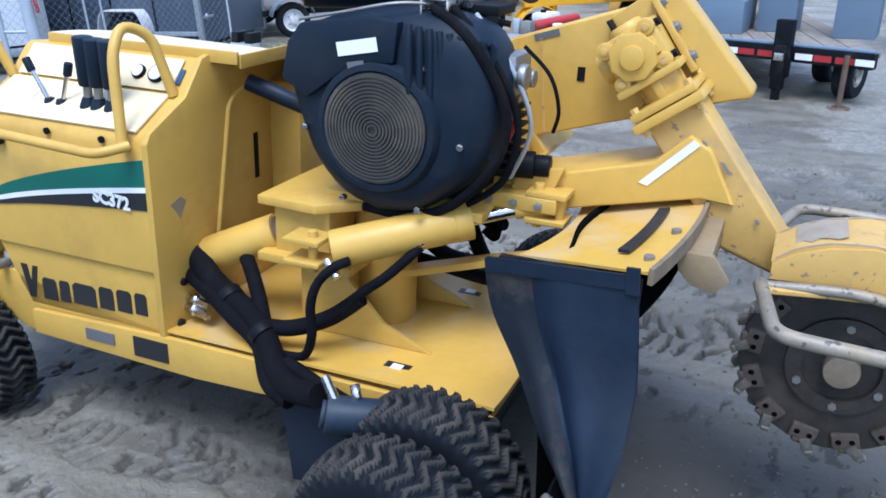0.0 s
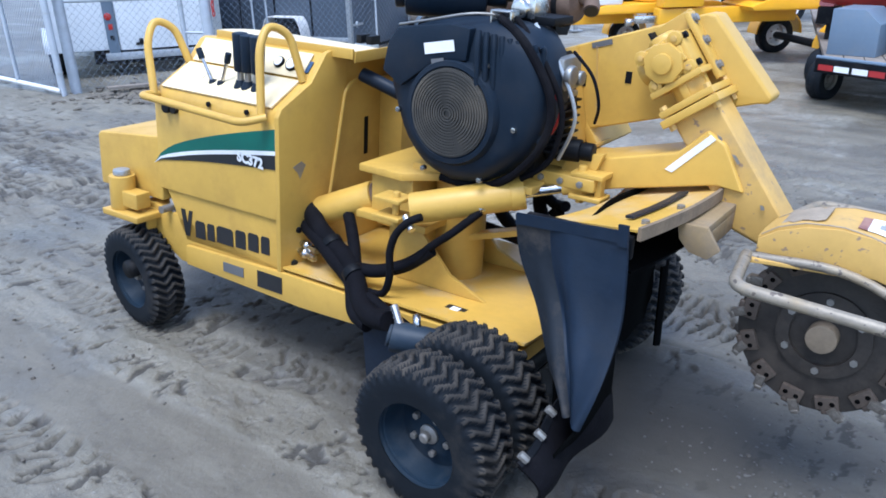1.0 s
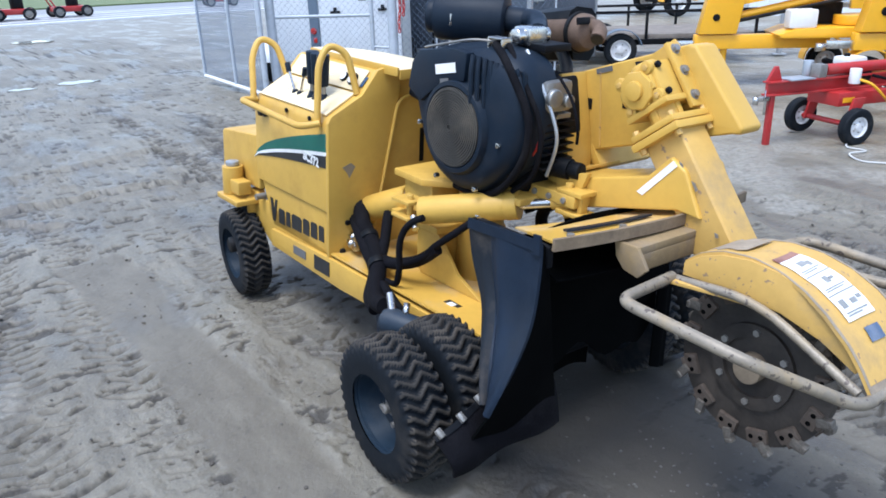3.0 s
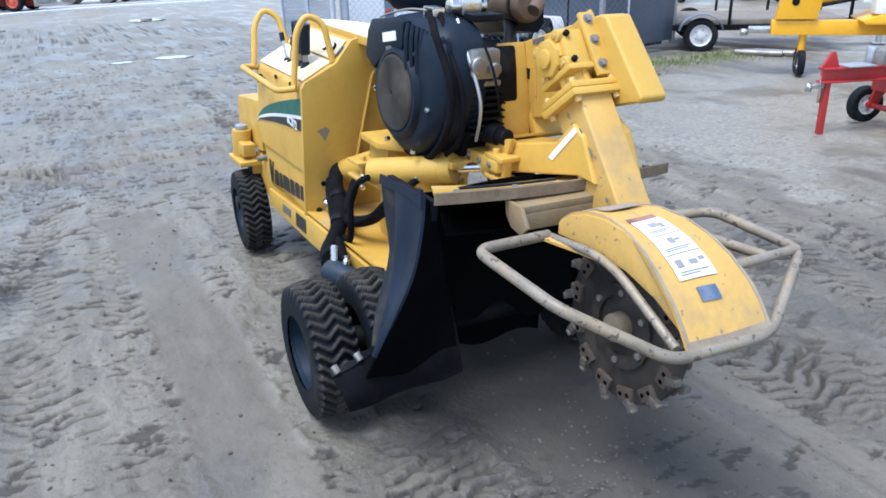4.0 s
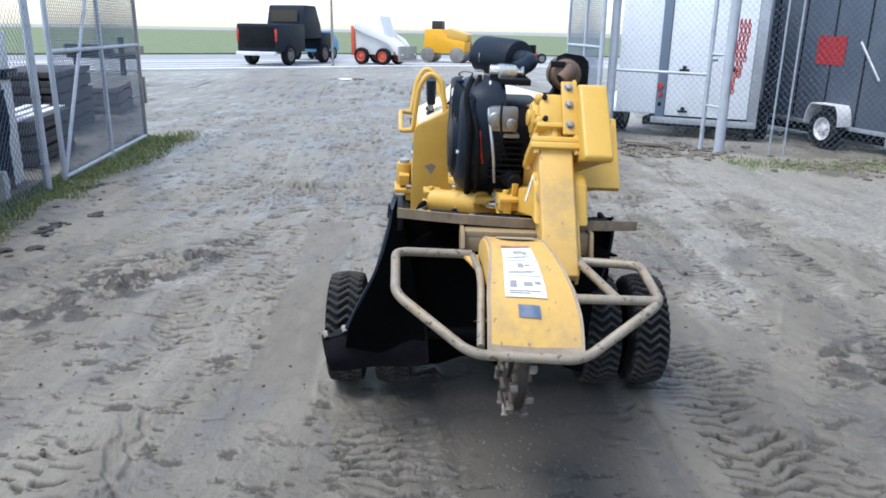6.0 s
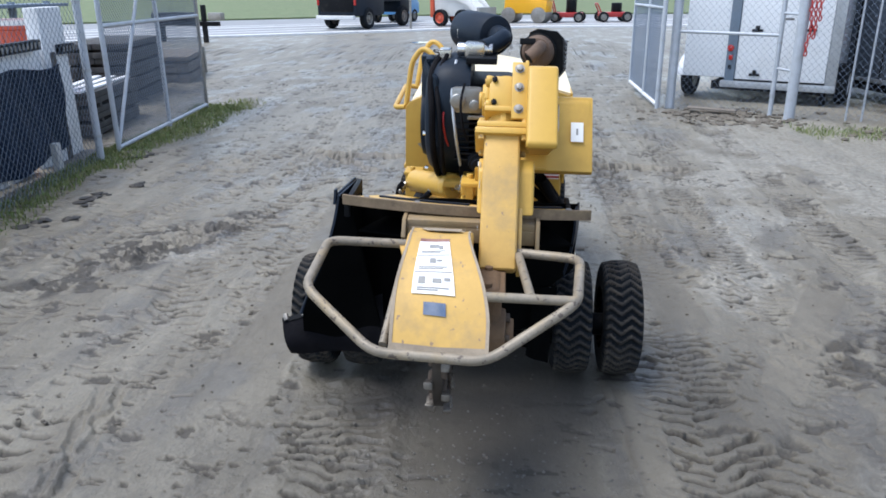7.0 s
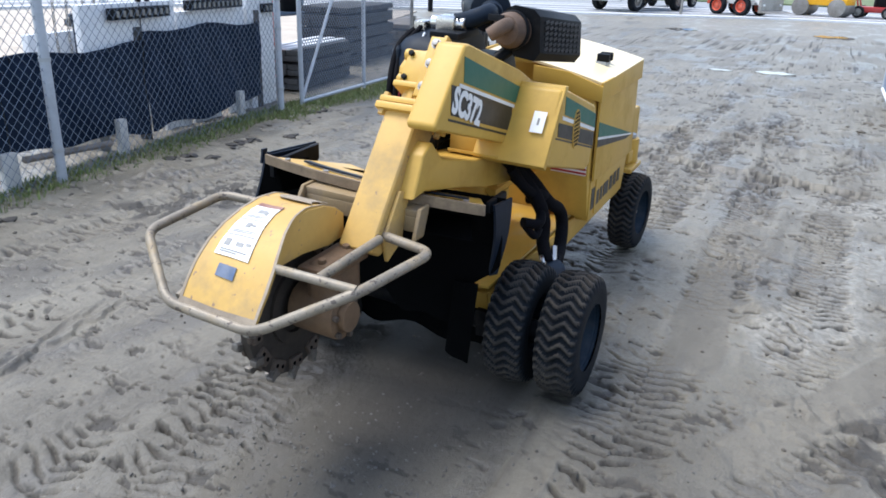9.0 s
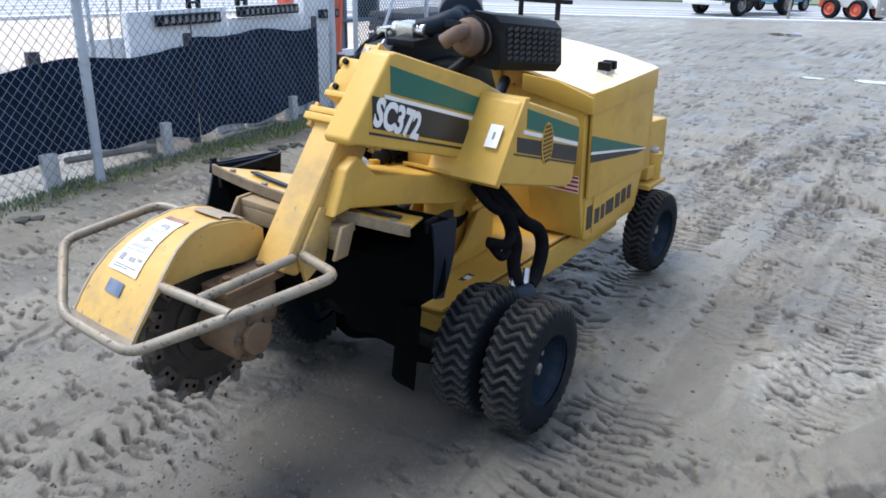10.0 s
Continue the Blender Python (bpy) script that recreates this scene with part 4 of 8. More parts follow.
# the maker's word as plain dark blocks
for k, (w, h) in enumerate(((0.062, 0.100), (0.050, 0.066), (0.036, 0.064), (0.082, 0.064), (0.050, 0.066), (0.050, 0.066), (0.040, 0.064))):
    x = -1.405 + sum((0.062, 0.050, 0.036, 0.082, 0.050, 0.050, 0.040)[:k]) + 0.0125 * k
    base_z = 0.412 + 0.004 * k
    part("name_block", prism([(x, base_z + h), (x + w * 0.36, base_z + h), (x + w * 0.5, base_z + h * 0.45), (x + w * 0.72, base_z + h), (x + w, base_z + h), (x + w * 0.66, base_z), (x + w * 0.33, base_z)] if k == 0 else [(x, base_z), (x + w, base_z), (x + w, base_z + h * 0.86), (x + w * 0.86, base_z + h), (x + w * 0.14, base_z + h), (x, base_z + h * 0.86)], "y", -0.3245, -0.3222, 0.0), decal_black, grinder, "dark block of the maker's lettering")
    x2 = -0.86 - (x + 1.405)
    part("name_block", prism([(x2, base_z + 0.045), (x2 - w * 0.9, base_z + 0.045), (x2 - w * 0.9, base_z + 0.045 + h), (x2, base_z + 0.045 + h)], "y", 0.4242, 0.426, 0.0), decal_black, grinder)

# right-hand stripe on the door panel
part("stripe", prism([(-0.832, 0.800), (-0.832, 0.865), (-1.395, 0.695)], "y", 0.4385, 0.440, 0.0), decal_green, grinder, "green stripe decal")
part("stripe", prism([(-0.832, 0.788), (-0.832, 0.799), (-1.400, 0.694), (-1.395, 0.688)], "y", 0.4385, 0.440, 0.0), decal_white, grinder)
part("stripe", prism([(-0.832, 0.755), (-0.832, 0.787), (-1.385, 0.688), (-1.30, 0.688)], "y", 0.4385, 0.440, 0.0), decal_black, grinder)
part("striped_sticker", moved(box(-0.002, 0.0, -0.08, 0.08, -0.035, 0.035, 0.0), pose(-0.795, 0.33, 0.665, 0, 0, 0)), decal_white, grinder, "red, white and blue striped sticker")
for k in range(4):
    part("sticker_bar", box(-0.7945, -0.7930, 0.25, 0.41, 0.690 - 0.018 * k, 0.699 - 0.018 * k, 0.0), decal_red, grinder)
part("sticker_bar", box(-0.9075, -0.906, 0.02, 0.10, 0.60, 0.66, 0.0), decal_blue, grinder, "blue and red striped sticker")
for k in range(3):
    part("sticker_bar", box(-0.9074, -0.9055, 0.05, 0.10, 0.605 + 0.02 * k, 0.614 + 0.02 * k, 0.0), decal_red, grinder)

# boom pivot
part("pivot_post", cyl((-0.42, 0.02, 0.40), (-0.42, 0.02, 0.78), 0.085, bevel=0.006), yellow, grinder, "yellow boom pivot post")
part("post_web", box(-0.60, -0.47, -0.135, 0.135, 0.405, 0.66, 0.006), yellow, grinder)
part("post_ear", prism([(-0.70, 0.60), (-0.42, 0.60), (-0.42, 0.625), (-0.70, 0.625)], "y", -0.185, 0.15, 0.004), yellow, grinder)
part("post_top_plate", prism([(-0.70, -0.175), (-0.52, -0.185), (-0.42, -0.10), (-0.40, 0.15), (-0.70, 0.15)], "z", 0.757, 0.782, 0.005), yellow, grinder, "yellow bevelled top plate")
part("post_box", box(-0.665, -0.50, -0.150, 0.13, 0.622, 0.758, 0.005), yellow, grinder)
for y in (-0.155, 0.14):
    part("post_gusset", prism([(-0.55, 0.411), (-0.20, 0.411), (-0.34, 0.47), (-0.46, 0.60), (-0.55, 0.60)], "y", y, y + 0.016, 0.003), yellow, grinder)

# boom
boom = part("boom_arm", prism([(-0.36, 0.70), (-0.36, 0.83), (0.0, 0.875), (0.27, 0.945), (0.345, 1.02), (0.40, 0.99), (0.47, 0.86), (0.39, 0.868), (0.10, 0.800), (-0.10, 0.745)], "y", 0.055, 0.245, 0.010, 3), yellow, grinder, "yellow welded boom arm")
part("paint_mark", prism([(0.240, 0.890), (0.262, 0.884), (0.372, 0.998), (0.356, 1.010)], "y", 0.0525, 0.0545, 0.0), decal_white, boom, "white paint mark")
part("arm_weld_plate", prism([(0.02, 0.80), (0.06, 0.905), (-0.06, 0.88), (-0.10, 0.77)], "y", 0.032, 0.054, 0.004), yellow, boom)
part("boom_leg", prism([(0.245, 1.034), (0.357, 1.117), (0.66, 0.735), (0.60, 0.70), (0.47, 0.745)], "y", 0.062, 0.185, 0.014, 3), yellow_dusty, grinder, "dusty yellow box-section boom leg")
for pts in ([(0.420, 0.965), (0.432, 0.962), (0.446, 0.944), (0.440, 0.938)], [(0.372, 1.012), (0.384, 1.006), (0.388, 0.996), (0.376, 1.000)], [(0.520, 0.838), (0.530, 0.836), (0.534, 0.826), (0.524, 0.824)]):
    part("paint_chip", prism(pts, "y", 0.0598, 0.0622, 0.0), dull_steel, grinder, "bare patch where paint has chipped")
part("leg_plate", prism([(0.44, 0.87), (0.50, 0.89), (0.60, 0.76), (0.58, 0.68), (0.49, 0.72), (0.47, 0.80)], "y", 0.186, 0.200, 0.004), yellow_dusty, grinder)
head_pose = pose(0.30, 0, 1.078, 0, -36.5, 0)
part("flange", moved(box(-0.092, 0.090, 0.030, 0.220, -0.024, 0.0, 0.006), head_pose), yellow, grinder, "yellow bolted flange")
part("flange", moved(box(-0.086, 0.084, 0.036, 0.214, 0.003, 0.024, 0.006), head_pose), yellow, grinder)
for x in (-0.07, 0.07):
    for y in (0.052, 0.198):
        part("flange_bolt", moved(cyl((x, y, -0.040), (x, y, 0.036), 0.0115, seg=6, bevel=0.001), head_pose), yellow_dusty, grinder)
part("gearbox_neck", moved(join(cyl((0, 0.125, 0.02), (0, 0.125, 0.075), 0.050, bevel=0.004), box(-0.012, 0.012, 0.07, 0.18, 0.02, 0.07, 0.003), box(-0.055, 0.055, 0.115, 0.135, 0.02, 0.07, 0.003)), head_pose), yellow, grinder)
gear = part("gearbox", moved(join(box(-0.080, 0.062, 0.070, 0.192, 0.078, 0.205, 0.016), box(-0.092, 0.072, 0.058, 0.198, 0.066, 0.086, 0.006), cyl((-0.080, 0.13, 0.150), (-0.108, 0.13, 0.150), 0.040, seg=20, bevel=0.008), cyl((-0.01, 0.13, 0.200), (-0.01, 0.13, 0.222), 0.046, 0.038, seg=20, bevel=0.008),
                                 *[cyl((dx, 0.060, dz), (dx, 0.080, dz), 0.021, seg=12, bevel=0.005) for dx, dz in ((-0.066, 0.098), (-0.066, 0.188), (0.044, 0.098), (0.044, 0.188))],
                                 moved(box(-0.014, 0.014, 0.064, 0.12, -0.075, 0.075, 0.008), pose(-0.012, 0, 0.142, 0, 45, 0)), moved(box(-0.014, 0.014, 0.064, 0.12, -0.075, 0.075, 0.008), pose(-0.012, 0, 0.142, 0, -45, 0))), head_pose), yellow, grinder, "yellow cast gearbox with ribs and bosses")
part("gearbox_cover", moved(join(cyl((-0.012, 0.072, 0.142), (-0.012, 0.048, 0.142), 0.060, seg=8, bevel=0.008), cyl((-0.012, 0.050, 0.142), (-0.012, 0.036, 0.142), 0.030, seg=16, bevel=0.006), box(-0.07, 0.05, 0.056, 0.072, 0.12, 0.165, 0.005), box(-0.035, 0.012, 0.056, 0.072, 0.085, 0.20, 0.005)), head_pose), yellow, gear)
for dx, dz in ((-0.066, 0.098), (-0.066, 0.188), (0.044, 0.098), (0.044, 0.188)):
    part("gearbox_bolt", moved(cyl((dx, 0.072, dz), (dx, 0.056, dz), 0.010, seg=6, bevel=0.001), head_pose), yellow_dusty, gear)
for dy, dz in ((0.09, 0.10), (0.09, 0.185), (0.175, 0.185)):
    part("gearbox_bolt", moved(cyl((0.060, dy, dz), (0.074, dy, dz), 0.010, seg=6, bevel=0.001), head_pose), black_metal, gear)
plate = part("mounting_plate", moved(box(-0.045, 0.080, 0.194, 0.207, 0.020, 0.255, 0.006), head_pose), yellow, grinder)
part("mounting_lip", moved(box(0.066, 0.082, 0.150, 0.207, 0.035, 0.245, 0.004), head_pose), yellow, grinder)
for dz in (0.07, 0.15, 0.22):
    part("plate_bolt", moved(join(cyl((0.080, 0.175, dz), (0.094, 0.175, dz), 0.012, seg=6, bevel=0.001), cyl((0.080, 0.175, dz), (0.083, 0.175, dz), 0.017, seg=16)), head_pose), dull_steel, grinder)
part("plate_gap", moved(box(-0.05, -0.044, 0.150, 0.206, 0.03, 0.25, 0.002), head_pose), black_metal, grinder)

# belt guard along the boom
guard = part("belt_guard", prism([(0.258, 1.318), (0.286, 1.318), (0.482, 1.105), (0.474, 1.085), (0.445, 1.082), (-0.12, 0.910), (-0.34, 0.86), (-0.38, 1.08), (-0.19, 1.168)], "y", 0.203, 0.305, 0.016, 3), yellow, grinder, "yellow belt guard housing")
outer = part("belt_guard_outer", prism([(-0.215, 1.118), (-0.185, 1.118), (-0.035, 0.885), (-0.06, 0.868), (-0.53, 0.735), (-0.585, 0.745), (-0.62, 0.955), (-0.60, 0.985)], "y", 0.302, 0.470, 0.014, 3), yellow, grinder, "yellow outer belt guard")
part("guard_lip", prism([(-0.235, 1.124), (-0.20, 1.128), (-0.020, 0.878), (-0.045, 0.858)], "y", 0.200, 0.476, 0.006), yellow, grinder, "yellow guard end plate")
part("lip_foot", prism([(-0.085, 0.855), (-0.020, 0.878), (-0.020, 0.890), (-0.09, 0.868)], "y", 0.10, 0.30, 0.003), yellow, grinder)
part("guard_mount", prism([(-0.188, 1.168), (-0.130, 1.186), (-0.075, 0.96), (-0.065, 0.86), (-0.20, 0.855)], "y", 0.085, 0.202, 0.005), yellow, grinder, "yellow guard mounting plate")
tagp = moved(box(-0.040, 0.040, -0.024, 0.024, 0.0, 0.0015, 0.0), pose(-0.104, 0.415, 1.012, 0, 54.5, 0) @ pose(0, 0, 0, 0, 0, 0))
part("white_tag", tagp, decal_white, grinder, "white warning tag")
part("tag_mark", moved(box(-0.014, 0.012, -0.004, 0.004, 0.0016, 0.0026, 0.0), pose(-0.104, 0.415, 1.012, 0, 54.5, 0)), print_grey, grinder)


def slope_band(parent, y, xs, zs_low, zs_top, mat, label=""):
    part("stripe", prism([(xs[0], zs_low[0]), (xs[1], zs_low[1]), (xs[1], zs_top[1]), (xs[0], zs_top[0])], "y", y, y + 0.0015, 0.0), mat, parent, label)


slope_band(guard, 0.3052, (0.292, -0.215), (1.205, 1.035), (1.285, 1.098), decal_green, "green stripe decal")
slope_band(guard, 0.3054, (0.322, -0.185), (1.195, 1.025), (1.207, 1.037), decal_white, "thin white stripe decal")
slope_band(guard, 0.3052, (0.378, -0.120), (1.118, 0.960), (1.213, 1.046), decal_black, "black stripe decal")
slope_band(guard, 0.3052, (0.395, -0.105), (1.104, 0.945), (1.112, 0.953), decal_black)
slope_band(outer, 0.4702, (-0.222, -0.610), (1.022, 0.892), (1.088, 0.948), decal_green, "green stripe decal")
slope_band(outer, 0.4704, (-0.200, -0.606), (1.008, 0.878), (1.022, 0.892), decal_white)
slope_band(outer, 0.4702, (-0.160, -0.602), (0.955, 0.818), (1.006, 0.876), decal_black, "black stripe decal")
slope_band(outer, 0.4702, (-0.140, -0.600), (0.950, 0.808), (0.956, 0.815), decal_black)
t_ = part("guard_number", lettering("SC372", 0.104, decal_white, 0.001, 0.0042), None, grinder, "white model number")
t_.matrix_basis = pose(0.262, 0.3085, 1.118, 90, 19.5, 180) @ Matrix.Diagonal((0.82, 1.05, 1.0, 1.0))
part("oval_vent", prism([(-0.365 + 0.040 * math.cos(2 * math.pi * k / 24), 0.940 + 0.075 * math.sin(2 * math.pi * k / 24)) for k in range(24)], "y", 0.4706, 0.474, 0.0), yellow, outer, "yellow oval vent grille")
for r in range(9):
    z = 0.88 + 0.015 * r
    half = 0.040 * math.sqrt(max(0.0, 1 - ((z - 0.940) / 0.075) ** 2)) - 0.005
    n = max(1, int(half * 2 / 0.012))
    for k in range(n):
        x = -0.365 - half + (k + 0.5) * 2 * half / n
        part("vent_slot", box(x - 0.0036, x + 0.0036, 0.4741, 0.4752, z - 0.005, z + 0.005, 0.0), black_metal, outer)
for x, z in ((-0.100, 1.080), (0.050, 1.108)):
    part("guard_slot", prism([(x - 0.010, z - 0.018), (x + 0.010, z - 0.018), (x + 0.010, z + 0.018), (x - 0.010, z + 0.018)], "y", 0.2005, 0.2028, 0.0), black_metal, guard)
part("guard_sticker", prism([(-0.085, 1.198), (-0.020, 1.218), (-0.015, 1.202), (-0.080, 1.182)], "y", 0.2005, 0.2028, 0.0), decal_grey, guard)
for x, z in ((-0.165, 1.14), (-0.14, 0.95), (-0.13, 0.985)):
    part("guard_bolt", cyl((x, 0.084, z), (x, 0.074, z), 0.010, seg=6, bevel=0.001), dull_steel, guard)
part("guard_seam", prism([(-0.040, 0.945), (-0.034, 0.945), (-0.062, 1.19), (-0.068, 1.19)], "y", 0.1995, 0.2028, 0.0), yellow_dusty, guard)

HEAD_PARTS = ("boom_leg", "leg_plate", "flange", "flange_bolt", "gearbox_neck", "gearbox", "mounting_plate", "mounting_lip", "plate_bolt", "plate_gap", "belt_guard", "belt_guard_outer", "guard_lip", "lip_foot", "guard_mount", "white_tag", "tag_mark", "guard_number")
for ob in grinder.children:
    if ob.name.split(".")[0] in HEAD_PARTS:
        ob.location += Vector((-0.018, 0.008, 0.0))

# engine
SHROUD = [(-0.36, 0.775), (-0.46, 0.81), (-0.54, 0.89), (-0.585, 0.99), (-0.615, 1.10), (-0.585, 1.20), (-0.52, 1.245), (-0.36, 1.275), (-0.20, 1.275), (-0.10, 1.235), (-0.055, 1.13), (-0.06, 1.00), (-0.10, 0.91), (-0.19, 0.83), (-0.27, 0.785)]
engine = part("engine_block", prism([(-0.52, 0.80), (-0.56, 1.05), (-0.50, 1.18), (-0.14, 1.18), (-0.10, 1.0), (-0.14, 0.80)], "y", -0.04, 0.17, 0.02), black_metal, grinder, "black twin-cylinder petrol engine")
def shrink(profile, cx, cz, f, dx=0.0, dz=0.0):
    return [(cx + (x - cx) * f + dx, cz + (z - cz) * f + dz) for x, z in profile]


def loft(profiles, bevel=0.0):
    """Joins outlines of equal length, each given as a list of 3D points."""
    n = len(profiles[0])
    v = [p for prof in profiles for p in prof]
    f = [tuple(range(n)), tuple(range((len(profiles) - 1) * n, len(profiles) * n))]
    for i in range(len(profiles) - 1):
        f += [(i * n + k, i * n + (k + 1) % n, (i + 1) * n + (k + 1) % n, (i + 1) * n + k) for k in range(n)]
    return soften(mesh_bm(v, f), bevel)


def refine(profile, steps=3):
    pts = curve_path([(x, 0, z) for x, z in profile] + [(profile[0][0], 0, profile[0][1])], steps)[:-1]
    return [(p.x, p.z) for p in pts]


SR = refine(SHROUD)
part("shroud", loft([[(x, y, z) for x, z in shrink(SR, -0.335, 1.0, f, 0, dz)] for y, f, dz in ((0.0, 0.97, 0), (-0.06, 1.0, 0), (-0.115, 0.985, 0), (-0.150, 0.93, 0), (-0.172, 0.84, 0), (-0.180, 0.72, -0.005))]), black_plastic, engine, "dusty black plastic blower shroud")
part("shroud_boss", lathe([(0.168, -0.13), (0.163, -0.190), (0.152, -0.212), (0.138, -0.214), (0.130, -0.205)], (-0.345, 0.012, 1.005), (0, 1, 0), 48), black_plastic, engine)
for k in range(9):
    x = -0.262 + 0.022 * k
    part("shroud_rib", tube([(x - 0.006, -0.186 + 0.006 * k, 1.250 - 0.004 * k), (x, -0.197 + 0.008 * k, 1.21), (x + 0.004, -0.199 + 0.009 * k, 1.12 - 0.004 * k), (x + 0.002, -0.192 + 0.009 * k, 1.075 - 0.016 * k)], 0.0085, 8, 0.03), black_plastic, engine)
part("shroud_panel", prism([(-0.58, 1.19), (-0.545, 1.235), (-0.36, 1.262), (-0.29, 1.255), (-0.30, 1.16), (-0.40, 1.155), (-0.53, 1.06), (-0.60, 1.10)], "y", -0.196, -0.160, 0.010), black_plastic, engine)
part("engine_label", moved(box(-0.052, 0.052, -0.001, 0.001, -0.016, 0.016, 0.0), pose(-0.392, -0.198, 1.192, 0, -11, 0)), decal_white, engine, "white engine label")
part("engine_label", moved(box(-0.022, 0.022, -0.001, 0.001, -0.009, 0.009, 0.0), pose(-0.395, -0.198, 1.150, 0, -11, 0)), decal_grey, engine)
for k in range(14):
    r = 0.010 + 0.0086 * k
    part("screen_ring", lathe([(r, -0.2185 - 0.006 * (1 - r / 0.13)), (r + 0.0048, -0.2185 - 0.006 * (1 - r / 0.13)), (r + 0.0048, -0.214), (r, -0.214)], (-0.345, 0.012, 1.005), (0, 1, 0), 44, True), screen_metal, engine)
part("cooling_screen", lathe([(0.002, -0.217), (0.132, -0.215), (0.132, -0.205), (0.002, -0.205)], (-0.345, 0.012, 1.005), (0, 1, 0), 44), screen_metal, engine, "dusty round cooling screen")
for k in range(6):
    a = math.radians(-60 + 60 * k)
    x, z = -0.338 + 0.205 * math.cos(a), 0.985 + 0.195 * math.sin(a)
    part("shroud_bolt", cyl((x, -0.172, z), (x, -0.188, z), 0.009, seg=6, bevel=0.001), steel, engine)
for k in range(7):
    part("cylinder_fin", box(-0.12, -0.055, -0.055, 0.08, 0.90 + 0.024 * k, 0.907 + 0.024 * k, 0.002), black_metal, engine)
part("valve_cover", join(box(-0.095, -0.050, -0.07, 0.05, 1.085, 1.185, 0.016), cyl((-0.05, -0.045, 1.135), (-0.028, -0.045, 1.135), 0.030, seg=20, bevel=0.006), cyl((-0.05, 0.02, 1.12), (-0.030, 0.02, 1.12), 0.022, seg=16, bevel=0.005), box(-0.105, -0.06, -0.085, 0.06, 1.060, 1.078, 0.004)), cast_aluminium, engine, "dusty cast aluminium valve cover")
for z in (1.075, 1.155):
    part("faded_sticker", moved(box(-0.0015, 0.0015, -0.024, 0.024, -0.032, 0.032, 0.0), pose(-0.0905, -0.112, z, 0, 0, -32)), wood_grey, engine, "faded tan warning sticker")
part("intake_plate", box(-0.30, -0.12, -0.02, 0.10, 1.262, 1.286, 0.004), black_metal, engine)
part("carburettor", join(box(-0.26, -0.18, -0.03, 0.05, 1.275, 1.335, 0.012), cyl((-0.22, -0.06, 1.305), (-0.22, 0.08, 1.305), 0.026, bevel=0.004)), steel, engine, "bright cast carburettor")
part("control_bracket", join(box(-0.27, -0.20, -0.130, -0.085, 1.255, 1.262, 0.002), box(-0.27, -0.264, -0.130, -0.085, 1.255, 1.305, 0.002), box(-0.206, -0.20, -0.130, -0.085, 1.255, 1.305, 0.002), box(-0.27, -0.20, -0.130, -0.085, 1.299, 1.305, 0.002)), steel, engine, "bright folded steel bracket")
part("starter", join(cyl((-0.12, 0.02, 0.90), (-0.02, 0.04, 0.90), 0.035, bevel=0.005), cyl((-0.02, 0.04, 0.90), (0.02, 0.045, 0.90), 0.028, bevel=0.004)), black_metal, engine)
part("throttle_cable", tube(curve_path([(-0.58, -0.14, 1.235), (-0.45, -0.17, 1.262), (-0.32, -0.155, 1.290), (-0.24, -0.11, 1.29)]), 0.004, 8), dull_steel, engine)
part("wiring_loom", tube(curve_path([(-0.24, -0.12, 1.285), (-0.13, -0.155, 1.22), (-0.045, -0.145, 1.08), (-0.06, -0.14, 0.95), (-0.16, -0.13, 0.83), (-0.28, -0.12, 0.775), (-0.42, -0.11, 0.775)]), 0.013, 10), hose_rubber, engine, "black wiring loom")
part("wiring_loom", tube(curve_path([(-0.20, -0.10, 1.285), (-0.10, -0.13, 1.20), (-0.025, -0.11, 1.05), (-0.05, -0.10, 0.90), (-0.14, -0.10, 0.82)]), 0.009, 10), hose_rubber, engine)
part("wiring_loom", tube(curve_path([(-0.16, -0.06, 1.27), (-0.07, -0.07, 1.17), (-0.01, -0.05, 1.02), (-0.06, -0.03, 0.88)]), 0.006, 8), galvanised, engine)
part("spark_lead", tube(curve_path([(-0.05, -0.02, 1.20), (0.02, -0.03, 1.14), (0.045, -0.02, 1.06), (0.03, 0.0, 1.0)]), 0.005, 8), hose_rubber, engine)
part("air_cleaner", join(cyl((-0.63, -0.05, 1.335), (-0.42, 0.09, 1.335), 0.084, seg=32, bevel=0.018), cyl((-0.655, -0.067, 1.335), (-0.63, -0.05, 1.335), 0.060, seg=32, bevel=0.006), cyl((-0.42, 0.09, 1.335), (-0.36, 0.12, 1.33), 0.045, seg=24, bevel=0.006)), black_plastic, engine, "black canister air cleaner")
part("air_cleaner_clip", box(-0.56, -0.52, -0.08, -0.065, 1.31, 1.35, 0.003), steel, engine)
part("air_hose", tube(curve_path([(-0.40, 0.10, 1.335), (-0.32, 0.12, 1.34), (-0.26, 0.08, 1.32), (-0.22, 0.04, 1.31)]), 0.034, 14), black_plastic, engine)
muffler = part("muffler", lathe([(0.02, -0.03), (0.052, -0.02), (0.062, 0.0), (0.064, 0.02), (0.064, 0.34), (0.055, 0.37)], (-0.205, 0.255, 1.303), (-0.37, 0.045, -0.035), 36), rust, engine, "rusty brown muffler")
HS = [(0.215, 1.345), (0.225, 1.372), (0.255, 1.385), (0.330, 1.376), (0.355, 1.352), (0.362, 1.225), (0.340, 1.195), (0.260, 1.205)]
part("heat_shield", loft([[(-0.255, y, z) for y, z in HS], [(-0.265, y + 0.002, z) for y, z in HS], [(-0.62, y + 0.035, z - 0.055) for y, z in HS], [(-0.635, 0.325 + (y - 0.29) * 0.9, 1.235 + (z - 1.29) * 0.9) for y, z in HS]]), black_metal, muffler, "black slotted heat shield")
